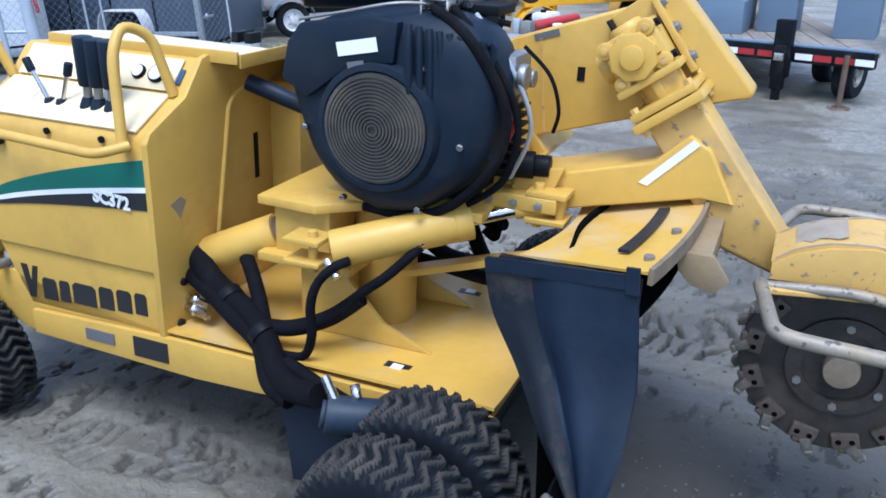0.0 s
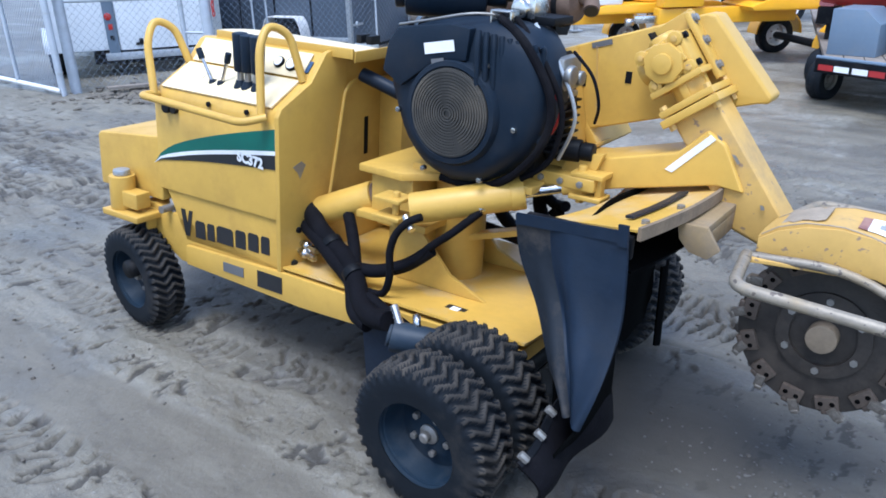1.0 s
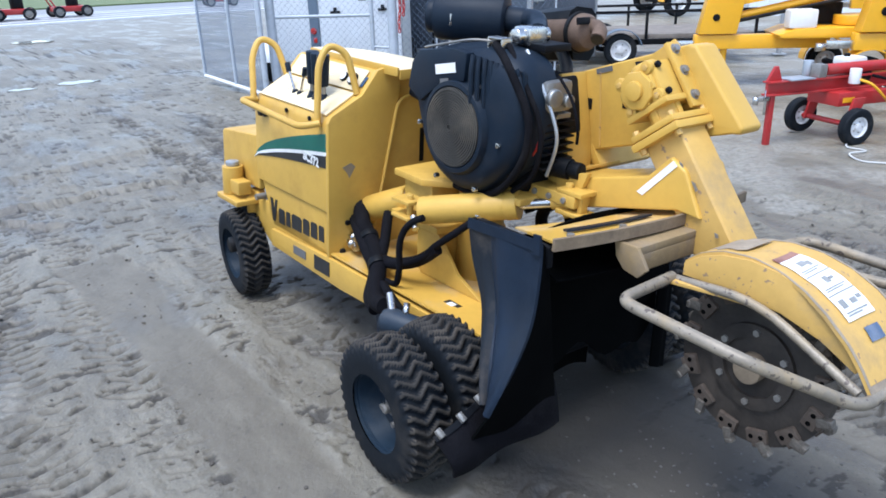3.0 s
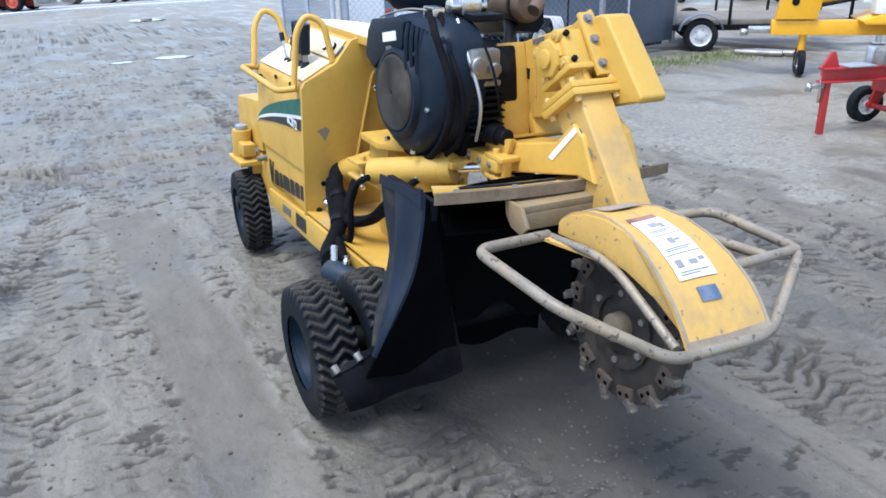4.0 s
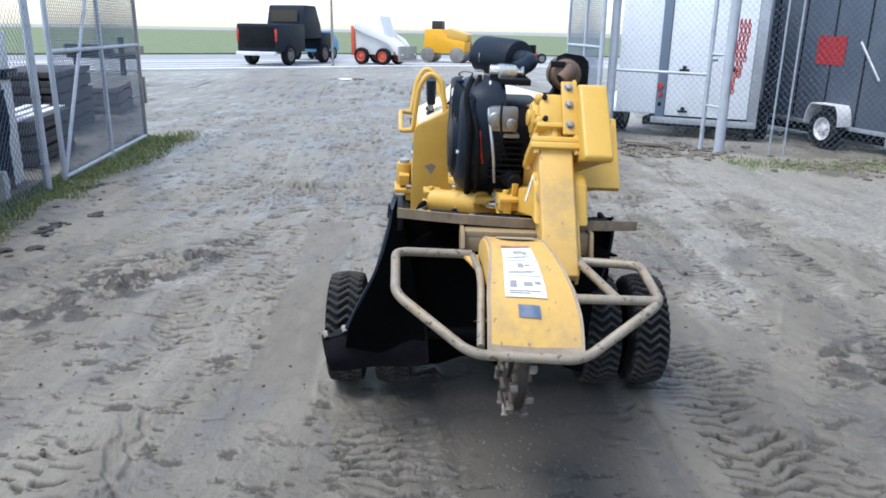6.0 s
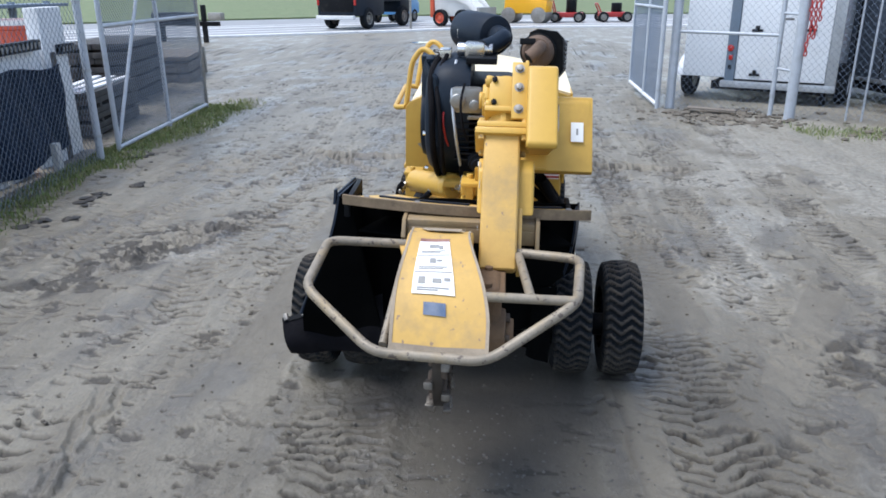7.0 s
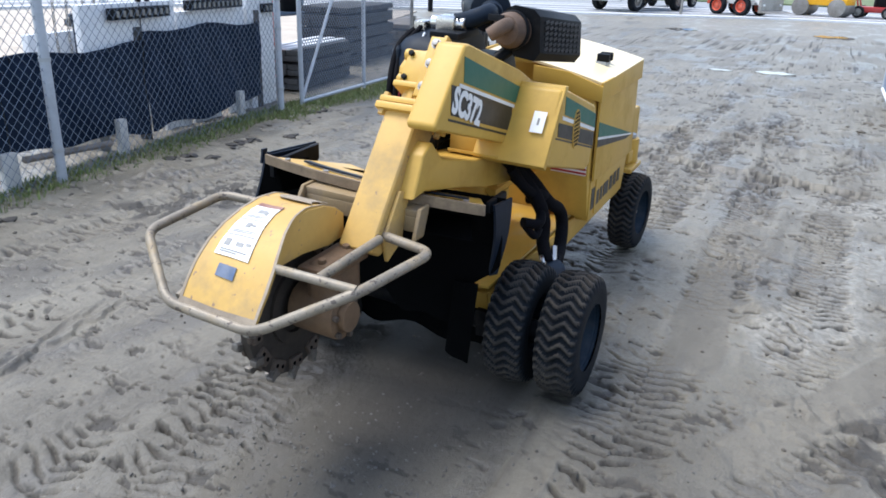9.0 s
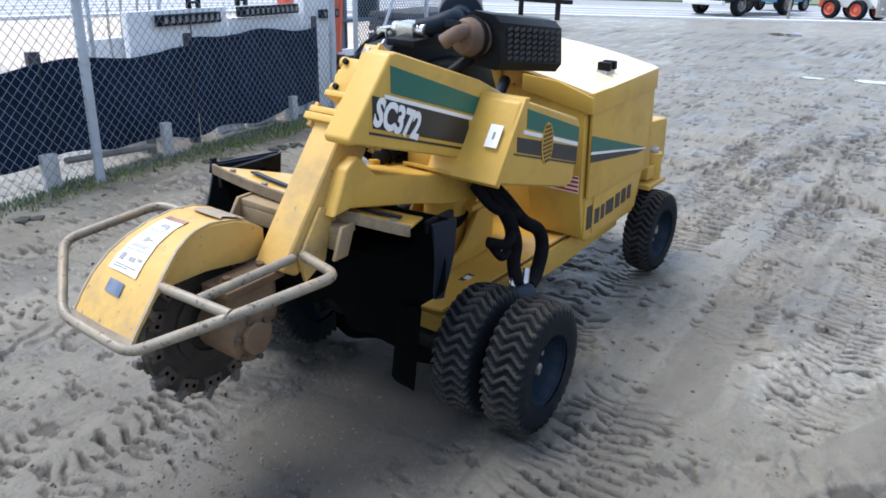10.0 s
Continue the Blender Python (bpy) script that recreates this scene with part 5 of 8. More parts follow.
for r in range(6):
    for k in range(9):
        x = -0.30 - 0.036 * k
        f = (x + 0.255) / -0.365
        y, z = 0.3615 + 0.035 * f, 1.335 - 0.055 * f - 0.019 * r
        part("shield_slot", moved(box(-0.013, 0.013, -0.001, 0.002, -0.005, 0.005, 0.0), pose(x, y + 0.0012, z, 3, 9, -5.5)), decal_black, muffler)
part("muffler_band", lathe([(0.0655, 0.018), (0.070, 0.02), (0.070, 0.036), (0.0655, 0.038)], (-0.205, 0.255, 1.303), (-0.37, 0.045, -0.035), 36, True), black_metal, muffler)
part("tailpipe", tube(curve_path([(-0.24, 0.270, 1.320), (-0.17, 0.262, 1.325), (-0.135, 0.245, 1.312), (-0.122, 0.220, 1.292)]), 0.025, 16), rust, muffler, "short rusty bent tailpipe")
part("pipe_mouth", cyl((-0.1225, 0.2215, 1.293), (-0.1205, 0.2175, 1.290), 0.021, seg=16), decal_black, muffler)
part("exhaust_pipe", tube(curve_path([(-0.20, 0.10, 1.12), (-0.20, 0.17, 1.16), (-0.26, 0.22, 1.21), (-0.34, 0.26, 1.25)]), 0.022, 12), black_metal, muffler)
part("red_wire", tube(curve_path([(-0.06, -0.10, 1.09), (-0.035, -0.10, 1.05), (-0.05, -0.09, 0.99), (-0.08, -0.08, 0.95)]), 0.004, 8), red_paint, engine)
part("muffler_bracket", moved(box(-0.012, 0.012, -0.030, 0.030, -0.004, 0.004, 0.002), pose(-0.185, 0.215, 1.345, 0, 80, 0)), black_metal, muffler)
part("engine_mount", join(box(-0.54, -0.10, -0.10, 0.18, 0.775, 0.800, 0.004), box(-0.20, 0.06, -0.02, 0.06, 0.795, 0.835, 0.004)), yellow, grinder, "yellow engine mounting plate")
for k in range(4):
    part("mount_bolt", cyl((-0.18 + 0.065 * k, -0.028, 0.815), (-0.18 + 0.065 * k, -0.016, 0.815), 0.011, seg=6, bevel=0.001), dull_steel, grinder)

# swing cylinder
cylinder = part("swing_cylinder", join(cyl((-0.435, -0.245, 0.700), (-0.145, -0.062, 0.766), 0.049, seg=28, bevel=0.005), cyl((-0.18, -0.084, 0.758), (-0.143, -0.061, 0.767), 0.051, seg=28, bevel=0.004)), yellow, grinder, "yellow hydraulic swing cylinder")
part("piston_rod", cyl((-0.145, -0.062, 0.766), (-0.03, 0.012, 0.792), 0.017), steel, cylinder)
part("rod_eye", join(cyl((-0.05, 0.0, 0.788), (0.03, 0.03, 0.80), 0.024, seg=16, bevel=0.003)), yellow, cylinder)
part("clevis", join(box(-0.02, 0.085, -0.02, 0.055, 0.835, 0.850, 0.003), box(-0.02, 0.085, -0.02, 0.055, 0.765, 0.780, 0.003), box(0.055, 0.075, 0.0, 0.03, 0.78, 0.84, 0.002), cyl((0.005, 0.012, 0.75), (0.005, 0.012, 0.865), 0.013, bevel=0.002)), yellow, boom, "yellow clevis with pin")
part("base_clevis", join(box(-0.54, -0.44, -0.30, -0.22, 0.722, 0.735, 0.003), box(-0.54, -0.44, -0.30, -0.22, 0.665, 0.678, 0.003), cyl((-0.475, -0.265, 0.64), (-0.475, -0.265, 0.752), 0.012, bevel=0.002)), yellow, grinder)
part("hose_fitting", cyl((-0.42, -0.29, 0.69), (-0.38, -0.31, 0.66), 0.012), steel, cylinder)
part("hose_fitting", cyl((-0.20, -0.125, 0.735), (-0.24, -0.165, 0.72), 0.012), steel, cylinder)
for pts, r, label in (
        ([(-0.90, -0.19, 0.585), (-0.82, -0.235, 0.550), (-0.74, -0.255, 0.512), (-0.63, -0.290, 0.478), (-0.565, -0.335, 0.440), (-0.505, -0.385, 0.412), (-0.43, -0.43, 0.405), (-0.345, -0.455, 0.425)], 0.031, "thick black sleeve over a bundle of hydraulic hoses"),
        ([(-0.90, -0.22, 0.540), (-0.80, -0.262, 0.520), (-0.70, -0.292, 0.478), (-0.60, -0.325, 0.436), (-0.52, -0.400, 0.385), (-0.44, -0.430, 0.372)], 0.024, "black sleeved hydraulic hose"),
        ([(-0.82, -0.10, 0.600), (-0.73, -0.18, 0.575), (-0.66, -0.24, 0.520), (-0.60, -0.30, 0.468)], 0.020, "black sleeved hydraulic hose"),
        ([(-0.235, -0.160, 0.712), (-0.265, -0.190, 0.678), (-0.301, -0.220, 0.640), (-0.362, -0.235, 0.588), (-0.42, -0.26, 0.525), (-0.50, -0.285, 0.487), (-0.60, -0.30, 0.470)], 0.013, "black hydraulic hose"),
        ([(-0.362, -0.225, 0.575), (-0.44, -0.250, 0.512), (-0.53, -0.285, 0.480), (-0.62, -0.290, 0.470)], 0.022, "black sleeved hydraulic hose"),
        ([(-0.355, -0.298, 0.705), (-0.393, -0.312, 0.684), (-0.428, -0.325, 0.640), (-0.444, -0.330, 0.580), (-0.442, -0.330, 0.500), (-0.472, -0.322, 0.432), (-0.53, -0.33, 0.425)], 0.012, "black hydraulic hose"),
        ([(-0.50, -0.36, 0.425), (-0.40, -0.385, 0.405), (-0.30, -0.405, 0.385), (-0.20, -0.415, 0.370)], 0.020, "black sleeved hydraulic hose")):
    part("hydraulic_hose", tube(curve_path(pts), r, 12), hose_rubber, grinder, label)
for p in ((-0.74, -0.255, 0.512), (-0.60, -0.312, 0.462)):
    part("hose_tie", cyl((p[0] - 0.012, p[1] + 0.005, p[2] + 0.006), (p[0] + 0.012, p[1] - 0.005, p[2] - 0.006), 0.036, seg=16, bevel=0.002), black_metal, grinder)
for y, z in ((-0.245, 0.478), (-0.255, 0.452)):
    part("hose_fitting", join(cyl((-0.888, y, z), (-0.80, y - 0.02, z - 0.004), 0.011, seg=10), cyl((-0.868, y - 0.004, z), (-0.845, y - 0.010, z - 0.001), 0.017, seg=6)), steel, grinder)
part("brace_bar", prism([(-0.52, 0.518), (-0.10, 0.650), (0.05, 0.690), (0.05, 0.672), (-0.10, 0.630), (-0.52, 0.496)], "y", -0.030, 0.030, 0.003), yellow, grinder, "flat yellow brace bar")
for pts, r in (
        ([(-0.24, 0.24, 0.84), (-0.29, 0.32, 0.74), (-0.31, 0.375, 0.66), (-0.325, 0.40, 0.575), (-0.30, 0.41, 0.50), (-0.28, 0.44, 0.43)], 0.026),
        ([(-0.28, 0.26, 0.82), (-0.35, 0.33, 0.72), (-0.40, 0.385, 0.63), (-0.475, 0.41, 0.575), (-0.495, 0.42, 0.50), (-0.42, 0.44, 0.43), (-0.33, 0.46, 0.41)], 0.026),
        ([(-0.34, 0.20, 0.76), (-0.36, 0.30, 0.68), (-0.31, 0.385, 0.62), (-0.26, 0.40, 0.585), (-0.20, 0.36, 0.60)], 0.020),
        ([(-0.20, 0.30, 0.80), (-0.26, 0.345, 0.71), (-0.36, 0.375, 0.665), (-0.42, 0.36, 0.63), (-0.46, 0.28, 0.60)], 0.020),
        ([(-0.22, 0.36, 0.585), (-0.24, 0.395, 0.54), (-0.275, 0.40, 0.56)], 0.016)):
    part("hydraulic_hose", tube(curve_path(pts), r, 12), hose_rubber, grinder, "black sleeved hydraulic hose")
part("boom_hose", tube(curve_path([(-0.62, 0.0, 0.60), (-0.40, 0.10, 0.56), (-0.15, 0.08, 0.545), (0.05, 0.05, 0.56)]), 0.019, 12), hose_rubber, grinder)
tube_ = part("swing_tube", cyl((-0.895, -0.165, 0.565), (-0.69, -0.10, 0.655), 0.052, bevel=0.005), yellow, grinder, "yellow pivot tube with end cap")
part("tube_cap", cyl((-0.70, -0.103, 0.651), (-0.675, -0.095, 0.662), 0.043, seg=24, bevel=0.004), muddy_yellow, tube_)
for s in (-1, 1):
    motor = part("wheel_motor", join(cyl((-0.315, s * 0.475, 0.395), (-0.17, s * 0.40, 0.372), 0.046, bevel=0.006), cyl((-0.325, s * 0.48, 0.397), (-0.315, s * 0.475, 0.395), 0.034, seg=8)), motor_blue, grinder, "blue-grey hydraulic wheel motor")
    part("motor_fitting", join(cyl((-0.30, s * 0.46, 0.43), (-0.335, s * 0.445, 0.475), 0.013, seg=10), cyl((-0.25, s * 0.44, 0.42), (-0.27, s * 0.42, 0.455), 0.012, seg=10)), steel, motor)
    part("mud_flap", prism([(-0.50, 0.37), (-0.24, 0.36), (-0.22, 0.14), (-0.47, 0.10)], "y", s * 0.385 - 0.004, s * 0.385 + 0.004, 0.002), rubber, grinder, "black rubber mud flap")
    part("axle_arm", prism([(-0.22, 0.31), (0.03, 0.31), (0.02, 0.20), (-0.12, 0.20)], "y", s * 0.30 - 0.02, s * 0.30 + 0.02, 0.004), black_metal, grinder)

# chip deflector shelf and rubber curtains
def shelf_at(r, v, dz=0.0):
    a = 2 * v - 1
    return (-0.432 + r - 0.045 * a * a, 0.01 + (0.31 + 0.52 * (r - 0.60)) * a, 0.862 - 0.018 * v + dz)


shelf = part("deflector_shelf", sheet(lambda u, v: shelf_at(0.53 + 0.305 * u, v, -0.080 * (1 - u)), 6, 24, 0.006), yellow_deck, grinder, "curved scuffed yellow deflector shelf")
part("shelf_edge", sheet(lambda u, v: shelf_at(0.842, v, 0.012 - 0.034 * u), 2, 24, 0.010), edge_brown, shelf, "worn muddy brown edge strip")
part("wear_strip", sheet(lambda u, v: shelf_at(0.735 + 0.025 * u, 0.10 + 0.42 * v, -0.008 - 0.006 * (1 - u)), 2, 16, 0.007), rubber, shelf, "dark rubber wear strip")
part("wear_strip", sheet(lambda u, v: shelf_at(0.735 + 0.025 * u, 0.66 + 0.28 * v, -0.008 - 0.006 * (1 - u)), 2, 12, 0.007), rubber, shelf)
for v in (0.08, 0.3, 0.7, 0.93):
    part("shelf_bolt", cyl(shelf_at(0.81, v, -0.008), shelf_at(0.81, v, 0.006), 0.011, seg=8), dull_steel, shelf)


def along(points, t):
    """A point on a smooth line through the given points, t from 0 to 1."""
    k = t * (len(points) - 1)
    i = min(int(k), len(points) - 2)
    f = k - i
    p0, p1, p2, p3 = (Vector(points[min(max(j, 0), len(points) - 1)]) for j in (i - 1, i, i + 1, i + 2))
    return 0.5 * (2 * p1 + (p2 - p0) * f + (2 * p0 - 5 * p1 + 4 * p2 - p3) * f * f + (3 * p1 - p0 - 3 * p2 + p3) * f ** 3)


def curtain_left(u, v):
    """The bent side curtain: u from its inner edge to its rear edge, v downwards."""
    inner = along([(0.034, -0.430, 0.838), (0.058, -0.432, 0.725), (0.128, -0.455, 0.610), (0.212, -0.520, 0.500), (0.290, -0.560, 0.415)], v)
    rear = along([(0.345, -0.447, 0.862), (0.362, -0.462, 0.760), (0.378, -0.490, 0.640), (0.372, -0.545, 0.510), (0.345, -0.590, 0.395)], v)
    p = inner.lerp(rear, u)
    fold = math.exp(-((u - 0.30 - 0.10 * v) / 0.10) ** 2)
    p.y += (0.030 * fold - 0.020 * math.sin(math.pi * u) + 0.010 * math.sin(9 * u + 3 * v)) * min(1.0, v * 2.2)
    return p


part("rubber_curtain", sheet(lambda u, v: curtain_left(0.32 + 0.68 * u, v), 18, 22, 0.009), rubber, grinder, "stiff black rubber curtain, bent and dusty")
part("rubber_curtain", sheet(lambda u, v: curtain_left(0.32 * u, v), 10, 22, 0.009), dusty_rubber, grinder, "dusty fold of the rubber curtain")


def curtain_rear(u, v):
    if v < 0.75:
        outer = curtain_left(1.0, v / 0.75)
    else:
        outer = curtain_left(1.0, 1.0).lerp(Vector((0.275, -0.610, 0.265)), (v - 0.75) / 0.25)
    inner = Vector((0.335, -0.41, 0.83)).lerp(Vector((0.300, -0.28, 0.25)), v)
    return outer.lerp(inner, u) + Vector((-0.004, 0, 0))


part("rubber_curtain", sheet(curtain_rear, 8, 18, 0.008), shade_rubber, grinder, "inner side of the curtain, chamber shade in its black")
# filler sheet added to close the gap to the back curtain, in shade black
part("rubber_curtain", sheet(lambda u, v: Vector((0.150 + 0.03 * v, -0.395, 0.815 - 0.56 * v)).lerp(curtain_rear(1.0, v), u), 6, 14, 0.008), shade_rubber, grinder, "inner side of the curtain, chamber shade in its black")
part("curtain_seam", sheet(lambda u, v: curtain_left(0.02 + 0.94 * u, 0.0) + Vector((0, -0.007 - 0.002 * v, 0.006 - 0.030 * v)), 10, 2, 0.006), rubber, grinder, "folded top hem of the curtain")
part("curtain_tab", sheet(lambda u, v: curtain_left(0.93 + 0.07 * u, 0.10 * v) + Vector((0.004 * u, -0.010, 0.022 - 0.02 * v)), 3, 3, 0.008), rubber, grinder, "curled corner of the curtain")


def flap_low(u, v):
    top = Vector((0.262 - 0.020 * u, -0.300 - 0.400 * u, 0.460 - 0.150 * u))
    low = Vector((0.310 - 0.030 * u, -0.280 - 0.380 * u, 0.250 - 0.050 * u))
    p = top.lerp(low, v)
    p.x += 0.022 * math.sin(math.pi * v) * (0.4 + u) + 0.01 * math.sin(9 * u)
    return p


part("lower_flap", sheet(flap_low, 14, 10, 0.010), hose_rubber, grinder, "curled black rubber lower flap")
part("flap_strip", sheet(lambda u, v: flap_low(0.36 + 0.64 * u, 0.10 * v) + Vector((-0.004, -0.003, 0.012)), 8, 2, 0.008), black_metal, grinder, "dark steel clamping strip")
for k in range(4):
    p = flap_low(0.42 + 0.18 * k, 0.05)
    part("strip_bolt", cyl(p + Vector((0.004, 0, 0.012)), p + Vector((-0.014, -0.008, 0.030)), 0.011, seg=8, bevel=0.002), dull_steel, grinder)
# the other side hangs open, with a narrow strip of curtain at the shelf's end
part("rubber_curtain", sheet(lambda u, v: (0.205 - 0.105 * u - 0.045 * v * (1 - u) + 0.03 * v * u, 0.408 + 0.018 * u + 0.008 * math.sin(4 * v) - 0.02 * v, 0.800 - 0.275 * v), 6, 12, 0.009), rubber, grinder, "narrow black rubber curtain strip")
# this sheet's black stands in for the shade of the open chamber
part("rubber_curtain", sheet(lambda u, v: (0.150 + 0.03 * v + 0.012 * math.sin(11 * u), -0.395 + (0.815 - 0.10 * smooth_step(0.55, 0.80, v)) * u, 0.805 - (0.46 + 0.03 * math.sin(9 * u + 1) + 0.02 * math.sin(23 * u)) * v), 24, 16, 0.010), shade_rubber, grinder, "rubber back curtain, chamber shade in its black")
# added black sheet, not a machine part: keeps the space under the deck dark
part("belly_curtain", sheet(lambda u, v: (-0.13 + 0.012 * math.sin(9 * u), -0.335 + 0.67 * u, 0.40 - (0.33 + 0.02 * math.sin(13 * u)) * v), 18, 8, 0.010), shade_rubber, grinder, "black sheet added under the deck to darken the chamber")
part("inner_flap", sheet(lambda u, v: (0.205 + 0.02 * v + 0.008 * math.sin(5 * u), 0.275 + 0.085 * u - 0.02 * v, 0.50 - 0.275 * v - 0.03 * u * v), 5, 8, 0.008), shade_rubber, grinder, "short black rubber flap before the tyre")
# sheet under the shelf, coloured with the same painted shade
part("chamber_roof", sheet(lambda u, v: shelf_at(0.62 + 0.19 * u, 0.04 + 0.92 * v, -0.128), 4, 16, 0.006), shade_rubber, grinder)
part("chamber_frame", box(0.06, 0.35, -0.425, -0.405, 0.785, 0.845, 0.004), black_metal, grinder)
part("chamber_frame", box(0.06, 0.20, 0.375, 0.393, 0.765, 0.805, 0.004), black_metal, grinder)

# cutter head
CX, CZ, CY = 0.765, 0.560, -0.032
cutter = part("cutter_wheel", cyl((CX, CY - 0.016, CZ), (CX, CY + 0.016, CZ), 0.222, seg=56, bevel=0.003), cutter_steel, grinder, "muddy steel cutter wheel")
part("cutter_ring", lathe([(0.085, -0.030), (0.120, -0.028), (0.120, 0.028), (0.085, 0.030)], (CX, CY, CZ), (0, 1, 0), 40, True), cutter_steel, cutter)
part("cutter_hub", cyl((CX, CY - 0.055, CZ), (CX, CY - 0.01, CZ), 0.040, bevel=0.006), hub_tan, cutter, "round steel hub")
for k in range(6):
    a = 2 * math.pi * k / 6
    part("hub_bolt", cyl((CX + 0.1 * math.sin(a), CY - 0.036, CZ + 0.1 * math.cos(a)), (CX + 0.1 * math.sin(a), CY - 0.024, CZ + 0.1 * math.cos(a)), 0.010, seg=6), dull_steel, cutter)
POCKET = to_mesh("tooth_pocket", join(box(-0.030, 0.028, -0.010, 0.006, -0.036, 0.002, 0.005), box(-0.020, 0.016, -0.008, 0.006, 0.0, 0.016, 0.004)), tooth_steel)
POCKET_HOLE = to_mesh("pocket_hole", join(cyl((-0.015, -0.0112, -0.017), (-0.015, -0.0080, -0.017), 0.0065, seg=10), cyl((0.013, -0.0112, -0.017), (0.013, -0.0080, -0.017), 0.0065, seg=10)), shade_rubber)
TIP = to_mesh("tooth", join(moved(box(-0.012, 0.012, -0.011, 0.011, -0.010, 0.026, 0.004), pose(-0.014, -0.006, 0.004, 0, -32, 0)), moved(box(-0.009, 0.010, -0.014, 0.009, 0.018, 0.029, 0.002), pose(-0.018, -0.006, 0.004, 0, -32, 0))), tip_steel)
for k in range(13):
    for s in (-1, 1):
        b = 2 * math.pi * (k + (0.42 if s > 0 else 0)) / 13
        m = pose(CX, CY + s * 0.018, CZ, 0, math.degrees(b), 0) @ pose(0, 0, 0.210, 0, 0, 0) @ (Matrix.Identity(4) if s < 0 else Matrix.Diagonal((1, -1, 1, 1)))
        for name, mesh in (("tooth_pocket", POCKET), ("pocket_hole", POCKET_HOLE), ("tooth", TIP)):
            part(name, mesh, None, cutter).matrix_basis = m
ARC = [(0.575, 0.815), (0.62, 0.846), (0.68, 0.868), (0.76, 0.880), (0.84, 0.873), (0.91, 0.850), (0.97, 0.815), (1.03, 0.765), (1.07, 0.72), (1.108, 0.668)]


def arc_at(u):
    k = u * (len(ARC) - 1)
    i = min(int(k), len(ARC) - 2)
    a, b = Vector(ARC[i]), Vector(ARC[i + 1])
    return a + (b - a) * (k - i)


def cover_half(u):
    return -0.140 - 0.022 * smooth_step(0.35, 0.75, u), 0.045 + 0.072 * smooth_step(0.30, 0.85, u)


cover = part("cutter_cover", sheet(lambda u, v: (arc_at(u).x, cover_half(u)[0] * (1 - v) + cover_half(u)[1] * v, arc_at(u).y + 0.004 * math.sin(9 * u + 4 * v)), 27, 8, 0.008), yellow_dusty, grinder, "dusty faded yellow cutter cover")
part("cover_side", prism(ARC[:-1] + [(1.06, 0.700), (0.97, 0.745), (0.86, 0.775), (0.70, 0.785), (0.575, 0.780)], "y", -0.147, -0.140, 0.002), yellow_dusty, cover, "dusty yellow cover side plate")
part("cover_side", prism(ARC[:-1] + [(1.06, 0.690), (0.94, 0.755), (0.80, 0.755), (0.66, 0.735), (0.575, 0.740)], "y", 0.044, 0.051, 0.002), yellow_dusty, cover, "dusty yellow cover side plate")
part("cover_stain", sheet(lambda u, v: (arc_at(0.10 + 0.17 * u).x, -0.10 + 0.12 * v + 0.01 * math.sin(14 * u), arc_at(0.10 + 0.17 * u).y + 0.0085), 6, 6, 0.002), worn_edge, cover, "dark scuffed patch")


def on_cover(u0, u1, v0, v1, mat, name, lift=0.0072, label="", n=6):
    def f(u, v):
        uu, vv = u0 + (u1 - u0) * u, v0 + (v1 - v0) * v
        lo, hi = cover_half(uu)
        p = arc_at(uu)
        d = (arc_at(min(1, uu + 0.02)) - arc_at(max(0, uu - 0.02))).normalized()
        return (p.x - d.y * lift, lo * (1 - vv) + hi * vv, p.y + d.x * lift + 0.004 * math.sin(9 * uu + 4 * vv))
    return part(name, sheet(f, n, 2, 0.0014), mat, cover, label)


for v0, v1 in ((0.0, 0.035), (0.965, 1.0)):
    on_cover(0.02, 0.99, v0, v1, worn_edge, "worn_rim", 0.0052, "bare worn edge of the cover", 24)
on_cover(0.965, 0.998, 0.0, 1.0, worn_edge, "worn_rim", 0.0052, "", 3)
on_cover(0.375, 0.405, 0.20, 0.66, print_red, "instruction_label", 0.0075, "red header of a warning label")
on_cover(0.405, 0.725, 0.20, 0.66, decal_white, "instruction_label", 0.0075, "white safety instruction label", 12)
for a0 in (0.51, 0.615):
    on_cover(a0, a0 + 0.005, 0.21, 0.65, print_grey, "label_line", 0.0088, n=1)
for u0, u1, v0, v1 in ((0.435, 0.460, 0.36, 0.50), (0.445, 0.470, 0.50, 0.56), (0.535, 0.565, 0.38, 0.46), (0.545, 0.555, 0.47, 0.54), (0.645, 0.680, 0.26, 0.34), (0.655, 0.675, 0.42, 0.52), (0.650, 0.665, 0.55, 0.62), (0.480, 0.485, 0.25, 0.60), (0.490, 0.495, 0.25, 0.52), (0.585, 0.590, 0.25, 0.60), (0.595, 0.600, 0.25, 0.55), (0.695, 0.700, 0.25, 0.60), (0.705, 0.710, 0.25, 0.48)):
    on_cover(u0, u1, v0, v1, print_grey, "label_print", 0.0088, n=1)
on_cover(0.760, 0.820, 0.33, 0.56, decal_blue, "blue_sticker", 0.0075, "worn blue sticker", 3)
hoop = part("guard_hoop", tube([(0.56, -0.17, 0.775), (0.60, -0.43, 0.79), (0.955, -0.43, 0.775), (1.112, -0.208, 0.662), (1.115, 0.112, 0.657), (0.975, 0.36, 0.783), (0.625, 0.395, 0.778), (0.56, 0.19, 0.765)], 0.0150, 14, 0.05), hoop_paint, grinder, "scuffed tan steel guard hoop")
part("guard_bar", tube([(0.985, 0.10, 0.79), (0.968, 0.352, 0.785)], 0.014, 12), hoop_paint, hoop)
part("guard_bar", tube([(0.60, 0.20, 0.768), (0.970, 0.23, 0.788)], 0.014, 12), hoop_paint, hoop)
